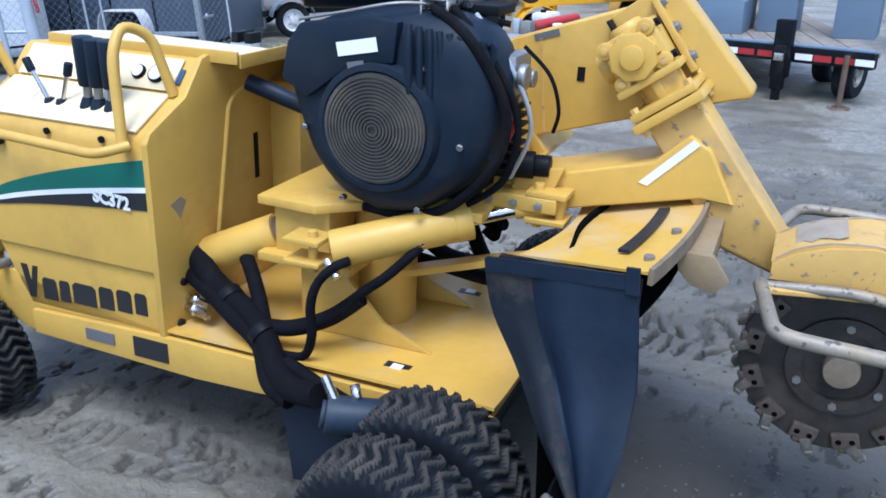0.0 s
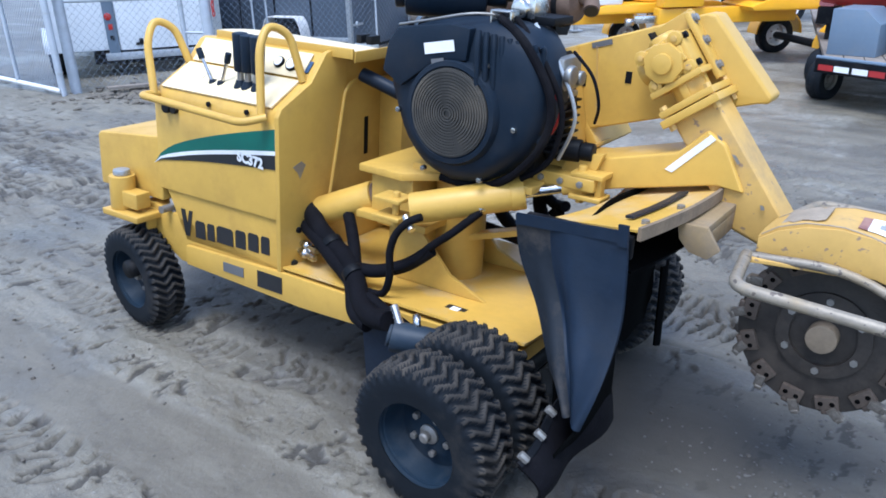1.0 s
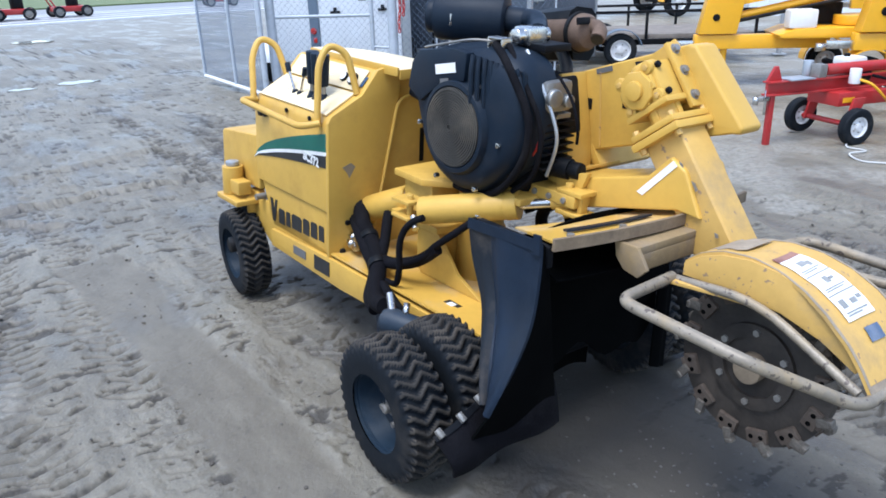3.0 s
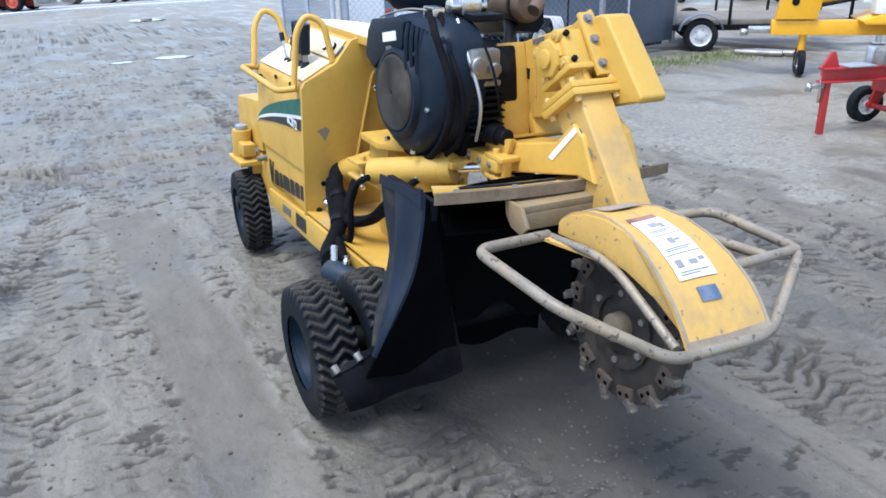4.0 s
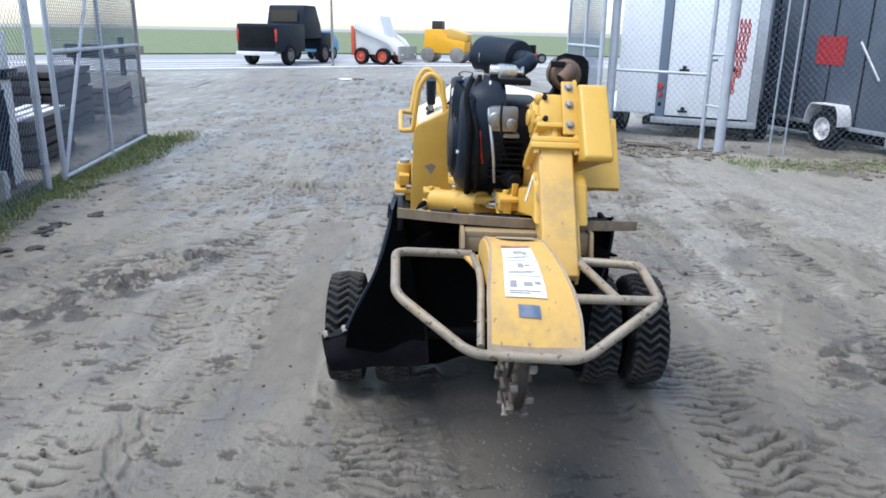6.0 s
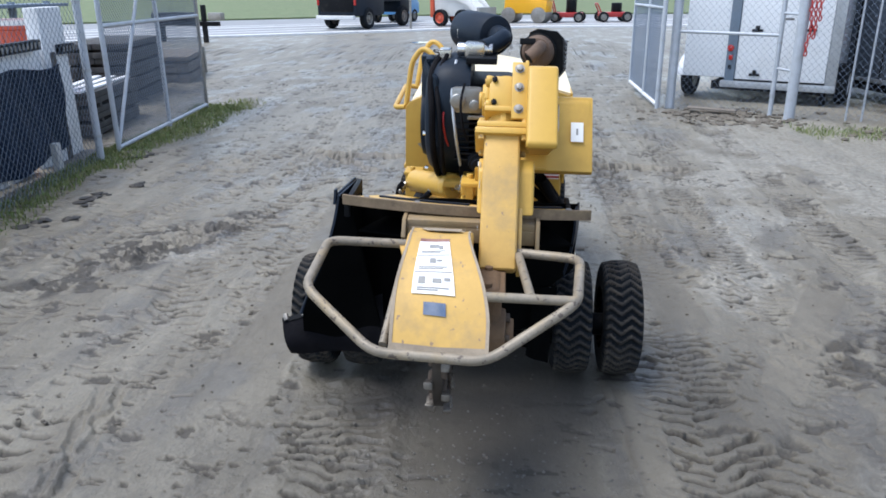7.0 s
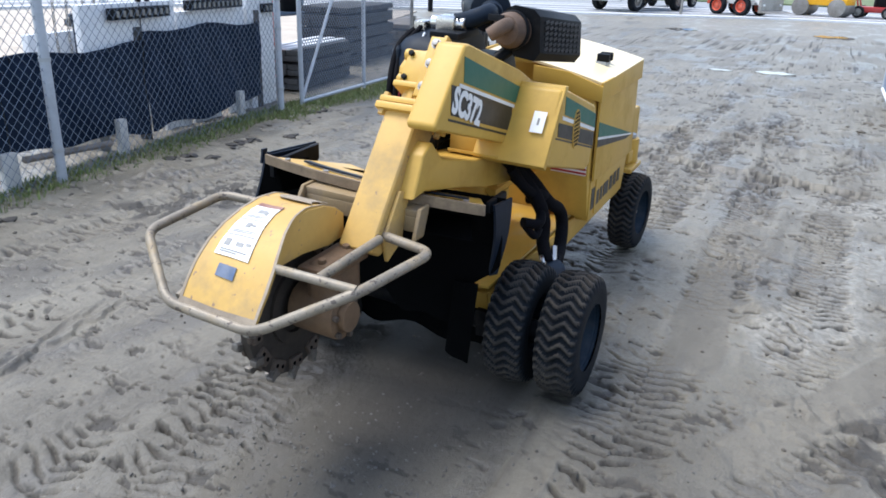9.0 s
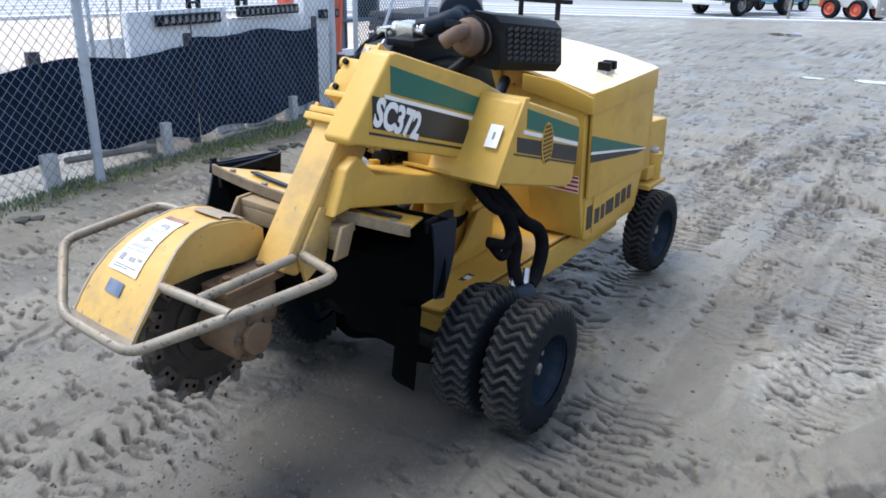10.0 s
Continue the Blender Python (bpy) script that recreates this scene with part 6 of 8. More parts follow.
part("guard_bar", tube([(0.56, -0.165, 0.770), (0.80, -0.158, 0.790), (1.09, -0.180, 0.675)], 0.012, 12, 0.1), hoop_paint, hoop)
part("guard_bracket", prism([(0.555, -0.20), (0.70, -0.165), (0.80, -0.150), (0.56, -0.145)], "z", 0.765, 0.775, 0.002), yellow_dusty, hoop)
part("cross_bracket", join(box(0.385, 0.455, -0.185, 0.255, 0.800, 0.825, 0.005), box(0.435, 0.455, -0.185, 0.255, 0.750, 0.802, 0.004)), muddy_bracket, grinder, "muddy yellow cross bracket")
part("bracket_ear", prism([(0.38, 0.830), (0.46, 0.830), (0.50, 0.775), (0.47, 0.745), (0.42, 0.755), (0.39, 0.785)], "y", -0.200, -0.186, 0.004), muddy_bracket, grinder)
part("bracket_ear", prism([(0.40, 0.835), (0.46, 0.835), (0.50, 0.74), (0.44, 0.74)], "y", 0.256, 0.270, 0.004), muddy_bracket, grinder)
gc = part("cutter_gearcase", join(cyl((CX - 0.02, 0.0, CZ + 0.005), (CX - 0.02, 0.165, CZ + 0.005), 0.078, seg=28, bevel=0.012), box(0.62, 0.80, 0.055, 0.150, 0.565, 0.735, 0.030), box(0.60, 0.82, 0.045, 0.160, 0.70, 0.725, 0.005)), muddy_yellow, grinder, "mud-caked cutter gearcase")
part("gearcase_cap", cyl((CX - 0.02, 0.165, CZ + 0.005), (CX - 0.02, 0.190, CZ + 0.005), 0.048, seg=24, bevel=0.006), muddy_yellow, gc)
for k in range(6):
    a = 2 * math.pi * k / 6 + 0.3
    part("gearcase_bolt", cyl((CX - 0.02 + 0.062 * math.cos(a), 0.164, CZ + 0.062 * math.sin(a)), (CX - 0.02 + 0.062 * math.cos(a), 0.178, CZ + 0.062 * math.sin(a)), 0.010, seg=6, bevel=0.001), tooth_steel, gc)
for x in (0.645, 0.775):
    part("gearcase_bolt", cyl((x, 0.105, 0.725), (x, 0.105, 0.745), 0.014, seg=6, bevel=0.002), muddy_yellow, gc)


# ---- the machine's true proportions: it tapers and leans a little along its length ----
TAPER = Matrix(((1.0494, 0.0040, 0.0750, 0.0474),
                (0.0022, 1.0240, 0.0276, -0.0195),
                (-0.0064, -0.0407, 1.0811, -0.0275),
                (0.0477, -0.0131, 0.0420, 1.0000)))


def true_place(p):
    q = TAPER @ Vector((p.x, p.y, p.z, 1.0))
    return Vector((q.x, q.y, q.z)) / q.w


def true_up(ob, above):
    """Shapes one part and what hangs on it; shared and turned pieces only shift. Wheels stay round."""
    at = above @ ob.matrix_basis
    turned = max(abs(v) for row in (ob.matrix_basis.to_3x3() - Matrix.Identity(3)) for v in row)
    for child in list(ob.children):
        true_up(child, at)
    if ob.data is None:
        return
    if ob.data.users > 1 or turned > 1e-6:
        p = at.translation
        ob.matrix_basis = above.inverted() @ Matrix.Translation(true_place(p) - p) @ at
    else:
        back = at.inverted()
        for v in ob.data.vertices:
            v.co = back @ true_place(at @ v.co)


for ob in list(grinder.children):
    if not ob.name.startswith("wheel") or ob.data is not None:
        true_up(ob, grinder.matrix_basis.copy())


# ---- surroundings: shared builders ----
rng_ = random.Random(7)
grass_mat = bpy.data.materials.new("rough_grass")
grass_mat.use_nodes = True
gn = grass_mat.node_tree
gp = gn.nodes["Principled BSDF"]
gi = gn.nodes.new("ShaderNodeNewGeometry")
gr = gn.nodes.new("ShaderNodeValToRGB")
gr.color_ramp.elements[0].color, gr.color_ramp.elements[1].color = (0.080, 0.125, 0.030, 1), (0.27, 0.26, 0.13, 1)
gr.color_ramp.elements.new(0.55).color = (0.155, 0.205, 0.060, 1)
gn.links.new(gi.outputs["Random Per Island"], gr.inputs["Fac"])
gn.links.new(gr.outputs["Color"], gp.inputs["Base Color"])
gp.inputs["Roughness"].default_value = 0.7
clod_mat = material("dark_mud_clods", (0.085, 0.074, 0.060), 0.8, vary=0.3, scale=20.0, bump=0.5, dirt=(0.17, 0.15, 0.125), dirt_amount=0.7)
earth_mat = material("damp_earth", (0.125, 0.110, 0.088), 0.8, vary=0.25, scale=12.0, bump=0.6)
sand_mat = material("pale_sand", (0.46, 0.40, 0.33), 0.9, vary=0.12, scale=1.2, dirt=(0.34, 0.29, 0.23), dirt_amount=0.6, dirt_scale=1.5, bump=0.5, bump_scale=20.0)
verge_mat = material("rough_green_verge", (0.12, 0.16, 0.07), 0.9, vary=0.25, scale=2.0, dirt=(0.24, 0.23, 0.14), dirt_amount=0.6, dirt_scale=1.2, bump=0.6, bump_scale=30.0)
asphalt = material("pale_wet_asphalt", (0.23, 0.235, 0.24), 0.55, vary=0.12, scale=1.0, dirt=(0.33, 0.33, 0.32), dirt_amount=0.5, dirt_scale=0.8, bump=0.2)
line_white = material("white_road_line", (0.68, 0.69, 0.70), 0.7, vary=0.08, scale=2.0, dirt=(0.42, 0.42, 0.41), dirt_amount=0.5)
water_mat = material("muddy_puddle_water", (0.16, 0.15, 0.135), 0.04, vary=0.05, bump=0.0)
mesh_wire = material("galvanised_fence_wire", (0.15, 0.19, 0.25), 0.5, metal=0.35, vary=0.15, scale=9.0, bump=0.0)
post_grey = material("galvanised_fence_post", (0.42, 0.46, 0.51), 0.5, metal=0.2, vary=0.10, scale=7.0, dirt=(0.27, 0.28, 0.28), dirt_amount=0.4, bump=0.05)
pink_paint = material("faded_pink_paint", (0.58, 0.20, 0.20), 0.6, vary=0.12, scale=6.0, dirt=(0.35, 0.12, 0.11), dirt_amount=0.4)
plastic_white = material("white_plastic", (0.72, 0.72, 0.70), 0.45, vary=0.05, dirt=(0.5, 0.48, 0.44), dirt_amount=0.3)
blue_paint = material("bright_blue_paint", (0.06, 0.22, 0.45), 0.35, vary=0.06)
seat_black = material("black_vinyl", (0.02, 0.02, 0.022), 0.5, vary=0.2)


def ground_at(x, y):
    return float(ground_height(np.array([float(x)]), np.array([float(y)]))[0])


def lattice_mesh(a, b, z0, z1, cell, r):
    """Chain link between two plan points: crossing wires, each a thin three-sided bar that weaves a little."""
    a, b = Vector((*a, 0)), Vector((*b, 0))
    length, h = (b - a).length, z1 - z0
    d = (b - a).normalized()
    n = Vector((-d.y, d.x, 0))
    verts, faces = [], []

    def wire(s0, h0, s1, h1, off):
        run = math.hypot(s1 - s0, h1 - h0)
        k = max(1, int(run / (cell * 2.8)))
        u = Vector((d.x * (s1 - s0), d.y * (s1 - s0), h1 - h0)).normalized()
        w = u.cross(n)
        base = len(verts)
        for i in range(k + 1):
            t = i / k
            s_, h_ = s0 + (s1 - s0) * t, h0 + (h1 - h0) * t
            sag = 0.012 * math.sin(3.1 * s_ + 1.0) * math.sin(math.pi * h_ / h)
            c = a + d * s_ + Vector((0, 0, z0 + h_)) + n * (sag + off)
            verts.extend((c + w * r, c - 0.5 * w * r + 0.87 * n * r, c - 0.5 * w * r - 0.87 * n * r))
        for i in range(k):
            for m in range(3):
                p, q = base + 3 * i + m, base + 3 * i + (m + 1) % 3
                faces.append((p, q, q + 3, p + 3))
    slope = 1.12
    s = -h / slope
    while s < length:
        for sign in (1, -1):
            s0, s1, h0, h1 = s, s + h / slope, 0.0, h
            if s0 < 0:
                h0, s0 = -s0 * slope, 0.0
            if s1 > length:
                h1, s1 = h - (s1 - length) * slope, length
            if h1 - h0 > 0.02:
                if sign > 0:
                    wire(s0, h0, s1, h1, r)
                else:
                    wire(s0, h - h0, s1, h - h1, -r)
        s += cell
    me_ = bpy.data.meshes.new("chain_link")
    me_.from_pydata([tuple(v) for v in verts], [], faces)
    me_.materials.append(mesh_wire)
    return me_


def fence(label, plan, posts, height, cell, z0=0.02, wire_r=0.0017, rails=()):
    f = thing("chain_link_fence", label, "fence")
    for i in range(len(plan) - 1):
        tagged(part("chain_link", lattice_mesh(plan[i], plan[i + 1], z0, height, cell, wire_r), None, f, "woven grey wire mesh"), "woven grey wire mesh", kind="stuff")
    for x, y, lean, post_r in posts:
        part("fence_post", join(cyl((x, y, -0.1), (x + lean, y, height + 0.06), post_r, seg=16), cyl((x + lean, y, height + 0.06), (x + lean, y, height + 0.09), post_r * 1.05, post_r * 0.5, seg=16)), post_grey, f, "grey steel fence post")
        for k in range(4):
            z = 0.25 + k * (height - 0.4) / 3
            part("tie_band", lathe([(post_r + 0.001, -0.012), (post_r + 0.005, -0.012), (post_r + 0.005, 0.012), (post_r + 0.001, 0.012)], (x + lean * z / height, y, z), (0, 0, 1), 16, True), galvanised, f)
    for p, q, r in rails:
        part("fence_rail", cyl(p, q, r, seg=12), post_grey, f)
    return f


def blades(name, label, spots, height, seed, width=0.006):
    """Many separate bent grass blades."""
    rs = random.Random(seed)
    verts, faces = [], []
    for x, y in spots:
        z = ground_at_fast(x, y) - 0.005
        h = height * rs.uniform(0.35, 1.25)
        a = rs.uniform(0, 2 * math.pi)
        c, s_ = math.cos(a), math.sin(a)
        lean = h * rs.uniform(0.1, 0.9)
        b_ = rs.uniform(0, 2 * math.pi)
        lx, ly = lean * math.cos(b_), lean * math.sin(b_)
        i = len(verts)
        w = width * rs.uniform(0.6, 1.4)
        verts += [(x - w * c, y - w * s_, z), (x + w * c, y + w * s_, z), (x + lx * 0.4 + w * 0.7 * c, y + ly * 0.4 + w * 0.7 * s_, z + h * 0.6), (x + lx * 0.4 - w * 0.7 * c, y + ly * 0.4 - w * 0.7 * s_, z + h * 0.6), (x + lx, y + ly, z + h)]
        faces += [(i, i + 1, i + 2, i + 3), (i + 3, i + 2, i + 4)]
    me_ = bpy.data.meshes.new(name)
    me_.from_pydata(verts, [], faces)
    me_.materials.append(grass_mat)
    return tagged(new(name, me_), label, "grass", kind="stuff")


HX, HY = np.linspace(-12.5, 5.5, 451), np.linspace(-8.5, 9.5, 451)
HZ = ground_height(*np.meshgrid(HX, HY, indexing="ij"))


def ground_at_fast(x, y):
    i, j = int((x + 12.5) / 18 * 450), int((y + 8.5) / 18 * 450)
    return float(HZ[min(max(i, 0), 450), min(max(j, 0), 450)])


def lumps(name, label, category, spots, sizes, mat, seed, flat=0.6, sink=0.25):
    """Many small uneven lumps in one mesh."""
    rs = random.Random(seed)
    ico = bmesh.new()
    bmesh.ops.create_icosphere(ico, subdivisions=1, radius=1.0)
    base = [v.co.copy() for v in ico.verts]
    tri_ = [tuple(v.index for v in f.verts) for f in ico.faces]
    ico.free()
    verts, faces = [], []
    for x, y in spots:
        r = rs.uniform(*sizes)
        z = ground_at_fast(x, y) + r * flat * (0.5 - sink)
        a = rs.uniform(0, 6.28)
        c, s_ = math.cos(a), math.sin(a)
        st = rs.uniform(0.6, 1.0)
        i = len(verts)
        for v in base:
            k = rs.uniform(0.7, 1.2)
            px, py = v.x * r * k, v.y * r * st * k
            verts.append((x + px * c - py * s_, y + px * s_ + py * c, z + v.z * r * flat * k))
        faces += [tuple(i + q for q in f) for f in tri_]
    me_ = bpy.data.meshes.new(name)
    me_.from_pydata(verts, [], faces)
    me_.materials.append(mat)
    return tagged(new(name, me_), label, category, kind="stuff")


def road_wheel(parent, x, y, z, r, width, turn, rim_mat, label, spokes=8, rim_r=0.58):
    """A plain road wheel, its axle along the local y axis turned by turn degrees."""
    w = new("wheel")
    w.empty_display_size = 0.05
    w.parent = parent
    w.matrix_basis = pose(x, y, z, 0, 0, turn)
    tagged(w, label)
    h, q = width / 2, r * rim_r
    part("tyre", lathe([(q, -h * 0.8), (r * 0.80, -h), (r * 0.93, -h * 0.92), (r, -h * 0.6), (r * 0.985, -h * 0.3), (r, -h * 0.25), (r, h * 0.25), (r * 0.985, h * 0.3), (r, h * 0.6), (r * 0.93, h * 0.92), (r * 0.80, h), (q, h * 0.8)], (0, 0, 0), (0, 1, 0), 36, True), tyre_rubber, w, "black rubber tyre")
    part("rim", lathe([(q * 1.01, -h * 0.82), (q * 0.92, -h * 0.75), (q * 0.86, -h * 0.3), (q * 0.35, -h * 0.45), (q * 0.35, h * 0.45), (q * 0.86, h * 0.3), (q * 0.92, h * 0.75), (q * 1.01, h * 0.82)], (0, 0, 0), (0, 1, 0), 32, True), rim_mat, w)
    part("hub", cyl((0, -h * 0.75, 0), (0, h * 0.75, 0), q * 0.36, seg=16, bevel=q * 0.05), rim_mat, w)
    for k in range(5):
        a = 2 * math.pi * k / 5
        part("wheel_nut", cyl((q * 0.55 * math.cos(a), -h * 0.62, q * 0.55 * math.sin(a)), (q * 0.55 * math.cos(a), h * 0.62, q * 0.55 * math.sin(a)), q * 0.07, seg=6), dull_steel, w)
    return w


# ---- the fence side ----
fence("tall grey chain-link fence in front of a dark tarp screen", [(-3.62, -3.72), (-0.69, -3.25), (2.0, -2.82)], [(-3.62, -3.72, 0.0, 0.034), (-0.69, -3.25, -0.02, 0.034), (1.9, -2.84, 0.0, 0.034)], 2.2, 0.072, 0.02, 0.0020,
      rails=(((-3.62, -3.72, 2.2), (-0.69, -3.25, 2.2), 0.021), ((-0.69, -3.25, 2.2), (2.0, -2.82, 2.2), 0.021)))
gate = thing("leaning_gate", "grey chain-link gate leaf leaning open in grass", "gate")
G0, G1 = Vector((-4.0, -3.74, 0)), Vector((-6.88, -4.02, 0))
for f in (0.0, 0.5, 1.0):
    p = G0.lerp(G1, f)
    part("gate_upright", cyl(p + Vector((0, 0, 0.02)), p + Vector((0, 0, 2.3)), 0.025, seg=12), post_grey if f < 1 else dull_steel, gate, "grey tube upright")
for z in (0.06, 1.22, 2.29):
    part("gate_rail", cyl(G0 + Vector((0, 0, z)), G1 + Vector((0, 0, z)), 0.022, seg=12), post_grey, gate)
part("gate_brace", cyl(G0 + Vector((0, 0.01, 0.10)), G0.lerp(G1, 0.5) + Vector((0, 0.01, 2.24)), 0.018, seg=10), post_grey, gate)
part("gate_latch", box(-6.95, -6.90, -4.06, -3.98, 0.48, 0.82, 0.008), dull_steel, gate)
tagged(part("chain_link", lattice_mesh(G0[:2], G1[:2], 0.06, 2.29, 0.052, 0.0038), None, gate), "dense grey wire mesh", kind="stuff")


def tarp_y(x):
    return -3.407 + 0.1737 * x


def fence_y(x):
    return -3.74 + 0.097 * (x + 4.0) if x < -3.62 else -3.72 + 0.160 * (x + 3.62)


def tarp_screen(x0, x1, seed):
    rs = random.Random(seed)
    ph = rs.uniform(0, 6)

    def f(u, v):
        x = x0 + (x1 - x0) * u
        tall = 1.11 - 0.042 * x
        top = tall * (0.725 + 0.030 * math.sin(1.8 * x + ph) + 0.015 * math.sin(6 * x))
        low = tall * (0.125 + 0.05 * math.sin(1.4 * x + 2) + 0.02 * math.sin(7.5 * x))
        z = top + (low - top) * v
        return (x, tarp_y(x) + 0.024 * math.sin(4.6 * x + 3 * v) * (0.3 + v) + 0.010 * math.sin(19 * x + 9 * v), z)
    ob = solid("tarp_screen", sheet(f, 60, 10, 0.008), tarp, "dark navy tarp screen tied between short wooden posts", "tarp")
    part("tarp_hem", tube([Vector(f(k / 30, 0.0)) + Vector((0, 0.004, 0)) for k in range(31)], 0.010, 8), tarp, ob, "rolled top hem")
    for k in range(5):
        p = Vector(f(0.06 + 0.22 * k, 0.0))
        part("tie_cord", tube([p + Vector((0, 0.016, -0.05)), p + Vector((0, 0.020, 0.01)), p + Vector((0.01, -0.018, 0.012)), p + Vector((0.01, -0.016, -0.05))], 0.003, 6), black_metal, ob, "thin dark tie cord")
    return ob


for x0, x1 in ((-3.73, -1.95), (-1.92, -0.53), (-0.51, 0.93), (0.95, 2.0)):
    tarp_screen(x0, x1, int(100 + 10 * x0))
for x, h in ((-3.76, 1.00), (-1.935, 0.95), (-0.52, 0.92), (0.94, 0.88)):
    solid("wooden_post", box(x - 0.042, x + 0.042, tarp_y(x) - 0.10, tarp_y(x) - 0.045, -0.05, h, 0.008), wood_dark, "short dark weathered wooden post holding the tarp", "post", group="tarp posts")
for x, y, h, w in ((-1.47, -3.55, 0.30, 0.038), (-0.42, -3.39, 0.26, 0.056), (-3.17, -3.86, 0.27, 0.037)):
    solid("concrete_stub", box(x - w, x + w, y - 0.03, y + 0.03, -0.05, h, 0.010), concrete, "short chipped white concrete stub at the fence", "concrete stub", group="concrete stubs")
for x0, x1, z1 in ((-3.65, -3.27, 0.25), (-3.12, -2.68, 0.21), (-2.64, -2.27, 0.18)):
    solid("base_board", moved(box((x0 - x1) / 2, (x1 - x0) / 2, -0.13, -0.10, -0.03, z1, 0.004), pose((x0 + x1) / 2, tarp_y((x0 + x1) / 2), 0, 0, 0, 9.9)), white_board, "pale grey board standing along the tarp's foot", "board", group="base boards")
solid("timber_rail", cyl((-1.37, -3.58, 0.12), (-0.56, -3.43, 0.18), 0.025, seg=8), wood_grey, "weathered grey timber rail lying under the tarp", "timber")

# white hopper body behind the tarp
hop = thing("white_hopper_body", "white painted steel body with dark slotted beams, behind the tarp", "machine body", at=pose(-3.57, -4.15, 0, 0, 0, 10.7) @ size(1.39, 1.3, 1.27) @ pose(3.16, 3.45, 0))
part("side_panel", box(-3.16, -2.36, -3.47, -3.42, 0.28, 0.82, 0.01), white_board, hop)
part("side_panel", box(-2.34, -1.52, -3.47, -3.42, 0.28, 0.90, 0.01), white_board, hop)
part("end_panel", box(-3.56, -3.18, -3.50, -3.40, -0.03, 1.10, 0.012), white_board, hop, "tall white end panel")
part("rear_panel", box(-3.5, -1.6, -3.95, -3.90, -0.03, 0.70, 0.01), white_board, hop)
part("support_leg", box(-1.62, -1.54, -3.49, -3.41, -0.03, 0.30, 0.01), dull_steel, hop)
for x0, x1, z in ((-2.22, -1.70, 0.84), (-3.06, -2.42, 0.86), (-3.60, -3.36, 0.80)):
    beam = part("slotted_beam", box(x0, x1, -3.40 if z < 0.85 else -3.41, -3.36, z - 0.035, z + 0.035, 0.004), black_metal, hop, "dark slotted steel beam")
    for k in range(int((x1 - x0) / 0.055)):
        part("beam_slot", box(x0 + 0.02 + 0.055 * k, x0 + 0.042 + 0.055 * k, -3.359, -3.356, z - 0.018, z + 0.018, 0.0), dull_steel, beam)
for x in (-2.50, -2.05):
    part("hook_bracket", join(box(x - 0.05, x + 0.05, -3.44, -3.41, 0.93, 0.945, 0.003), box(x - 0.05, x - 0.03, -3.44, -3.41, 0.90, 1.05, 0.003), box(x + 0.03, x + 0.05, -3.44, -3.41, 0.90, 1.05, 0.003), box(x - 0.05, x + 0.05, -3.44, -3.41, 1.035, 1.05, 0.003)), black_metal, hop)
part("panel_seam", box(-2.005, -1.995, -3.418, -3.415, 0.30, 0.88, 0.0), decal_grey, hop)
LINK = to_mesh("chain_link_ring", tube([(0.008 * math.cos(2 * math.pi * k / 12), 0, 0.017 * math.sin(2 * math.pi * k / 12)) for k in range(12)], 0.0035, 6, 0, True), dull_steel)
for x, z0 in ((-1.30, 0.62), (-1.41, 0.60), (-1.55, 0.58), (-1.66, 0.62)):
    ch = thing("hanging_chain", "dull grey steel chain hanging from above", "chain", at=pose(-1.27 + 1.233 * (x + 1.15), -4.10 + 0.233 * (x + 1.15), 0) @ size(1.2), group="hanging chains")
    for k in range(40):
        l_ = part("link", LINK, None, ch)
        l_.matrix_basis = pose(0.006 * math.sin(k * 0.3), 0, z0 + 0.028 * k, 0, 0, 90 * (k % 2))
solid("chain_rack", join(cyl((-2.01, -4.24, 2.05), (-1.27, -4.10, 2.05), 0.024, seg=10), cyl((-1.27, -4.10, -0.05), (-1.27, -4.10, 2.06), 0.019, seg=10), cyl((-2.01, -4.24, -0.05), (-2.01, -4.24, 2.06), 0.019, seg=10)), post_grey, "thin grey tube rack that holds the chains", "rack")
solid("rubber_bundle", join(cyl((-1.80, -4.30, -0.02), (-1.78, -4.30, 0.94), 0.06, 0.042, seg=12), cyl((-1.78, -4.30, 0.92), (-1.73, -4.30, 1.03), 0.042, 0.024, seg=12)), rubber, "upright roll of dark rubber beside the chains", "rubber roll")
bin_ = thing("orange_bin", "large faded orange-red tapered bin with a pale rim", "bin", at=pose(-4.74, -5.12, 0) @ size(0.54, 0.54, 1.22))
part("bin_shell", lathe([(0.60, 0.0), (0.62, 0.02), (0.74, 0.95), (0.78, 0.96), (0.78, 1.00), (0.72, 1.00), (0.60, 0.06), (0.30, 0.05)], (0, 0, 0), (0, 0, 1), 48), orange_paint, bin_)
part("bin_rim", lathe([(0.745, 0.99), (0.79, 0.99), (0.79, 1.03), (0.745, 1.03)], (0, 0, 0), (0, 0, 1), 48, True), decal_white, bin_, "pale rim")
for k in range(20):
    a = 2 * math.pi * k / 20
    part("bin_rib", cyl((0.62 * math.cos(a), 0.62 * math.sin(a), 0.03), (0.738 * math.cos(a), 0.738 * math.sin(a), 0.93), 0.012, seg=6), orange_paint, bin_)


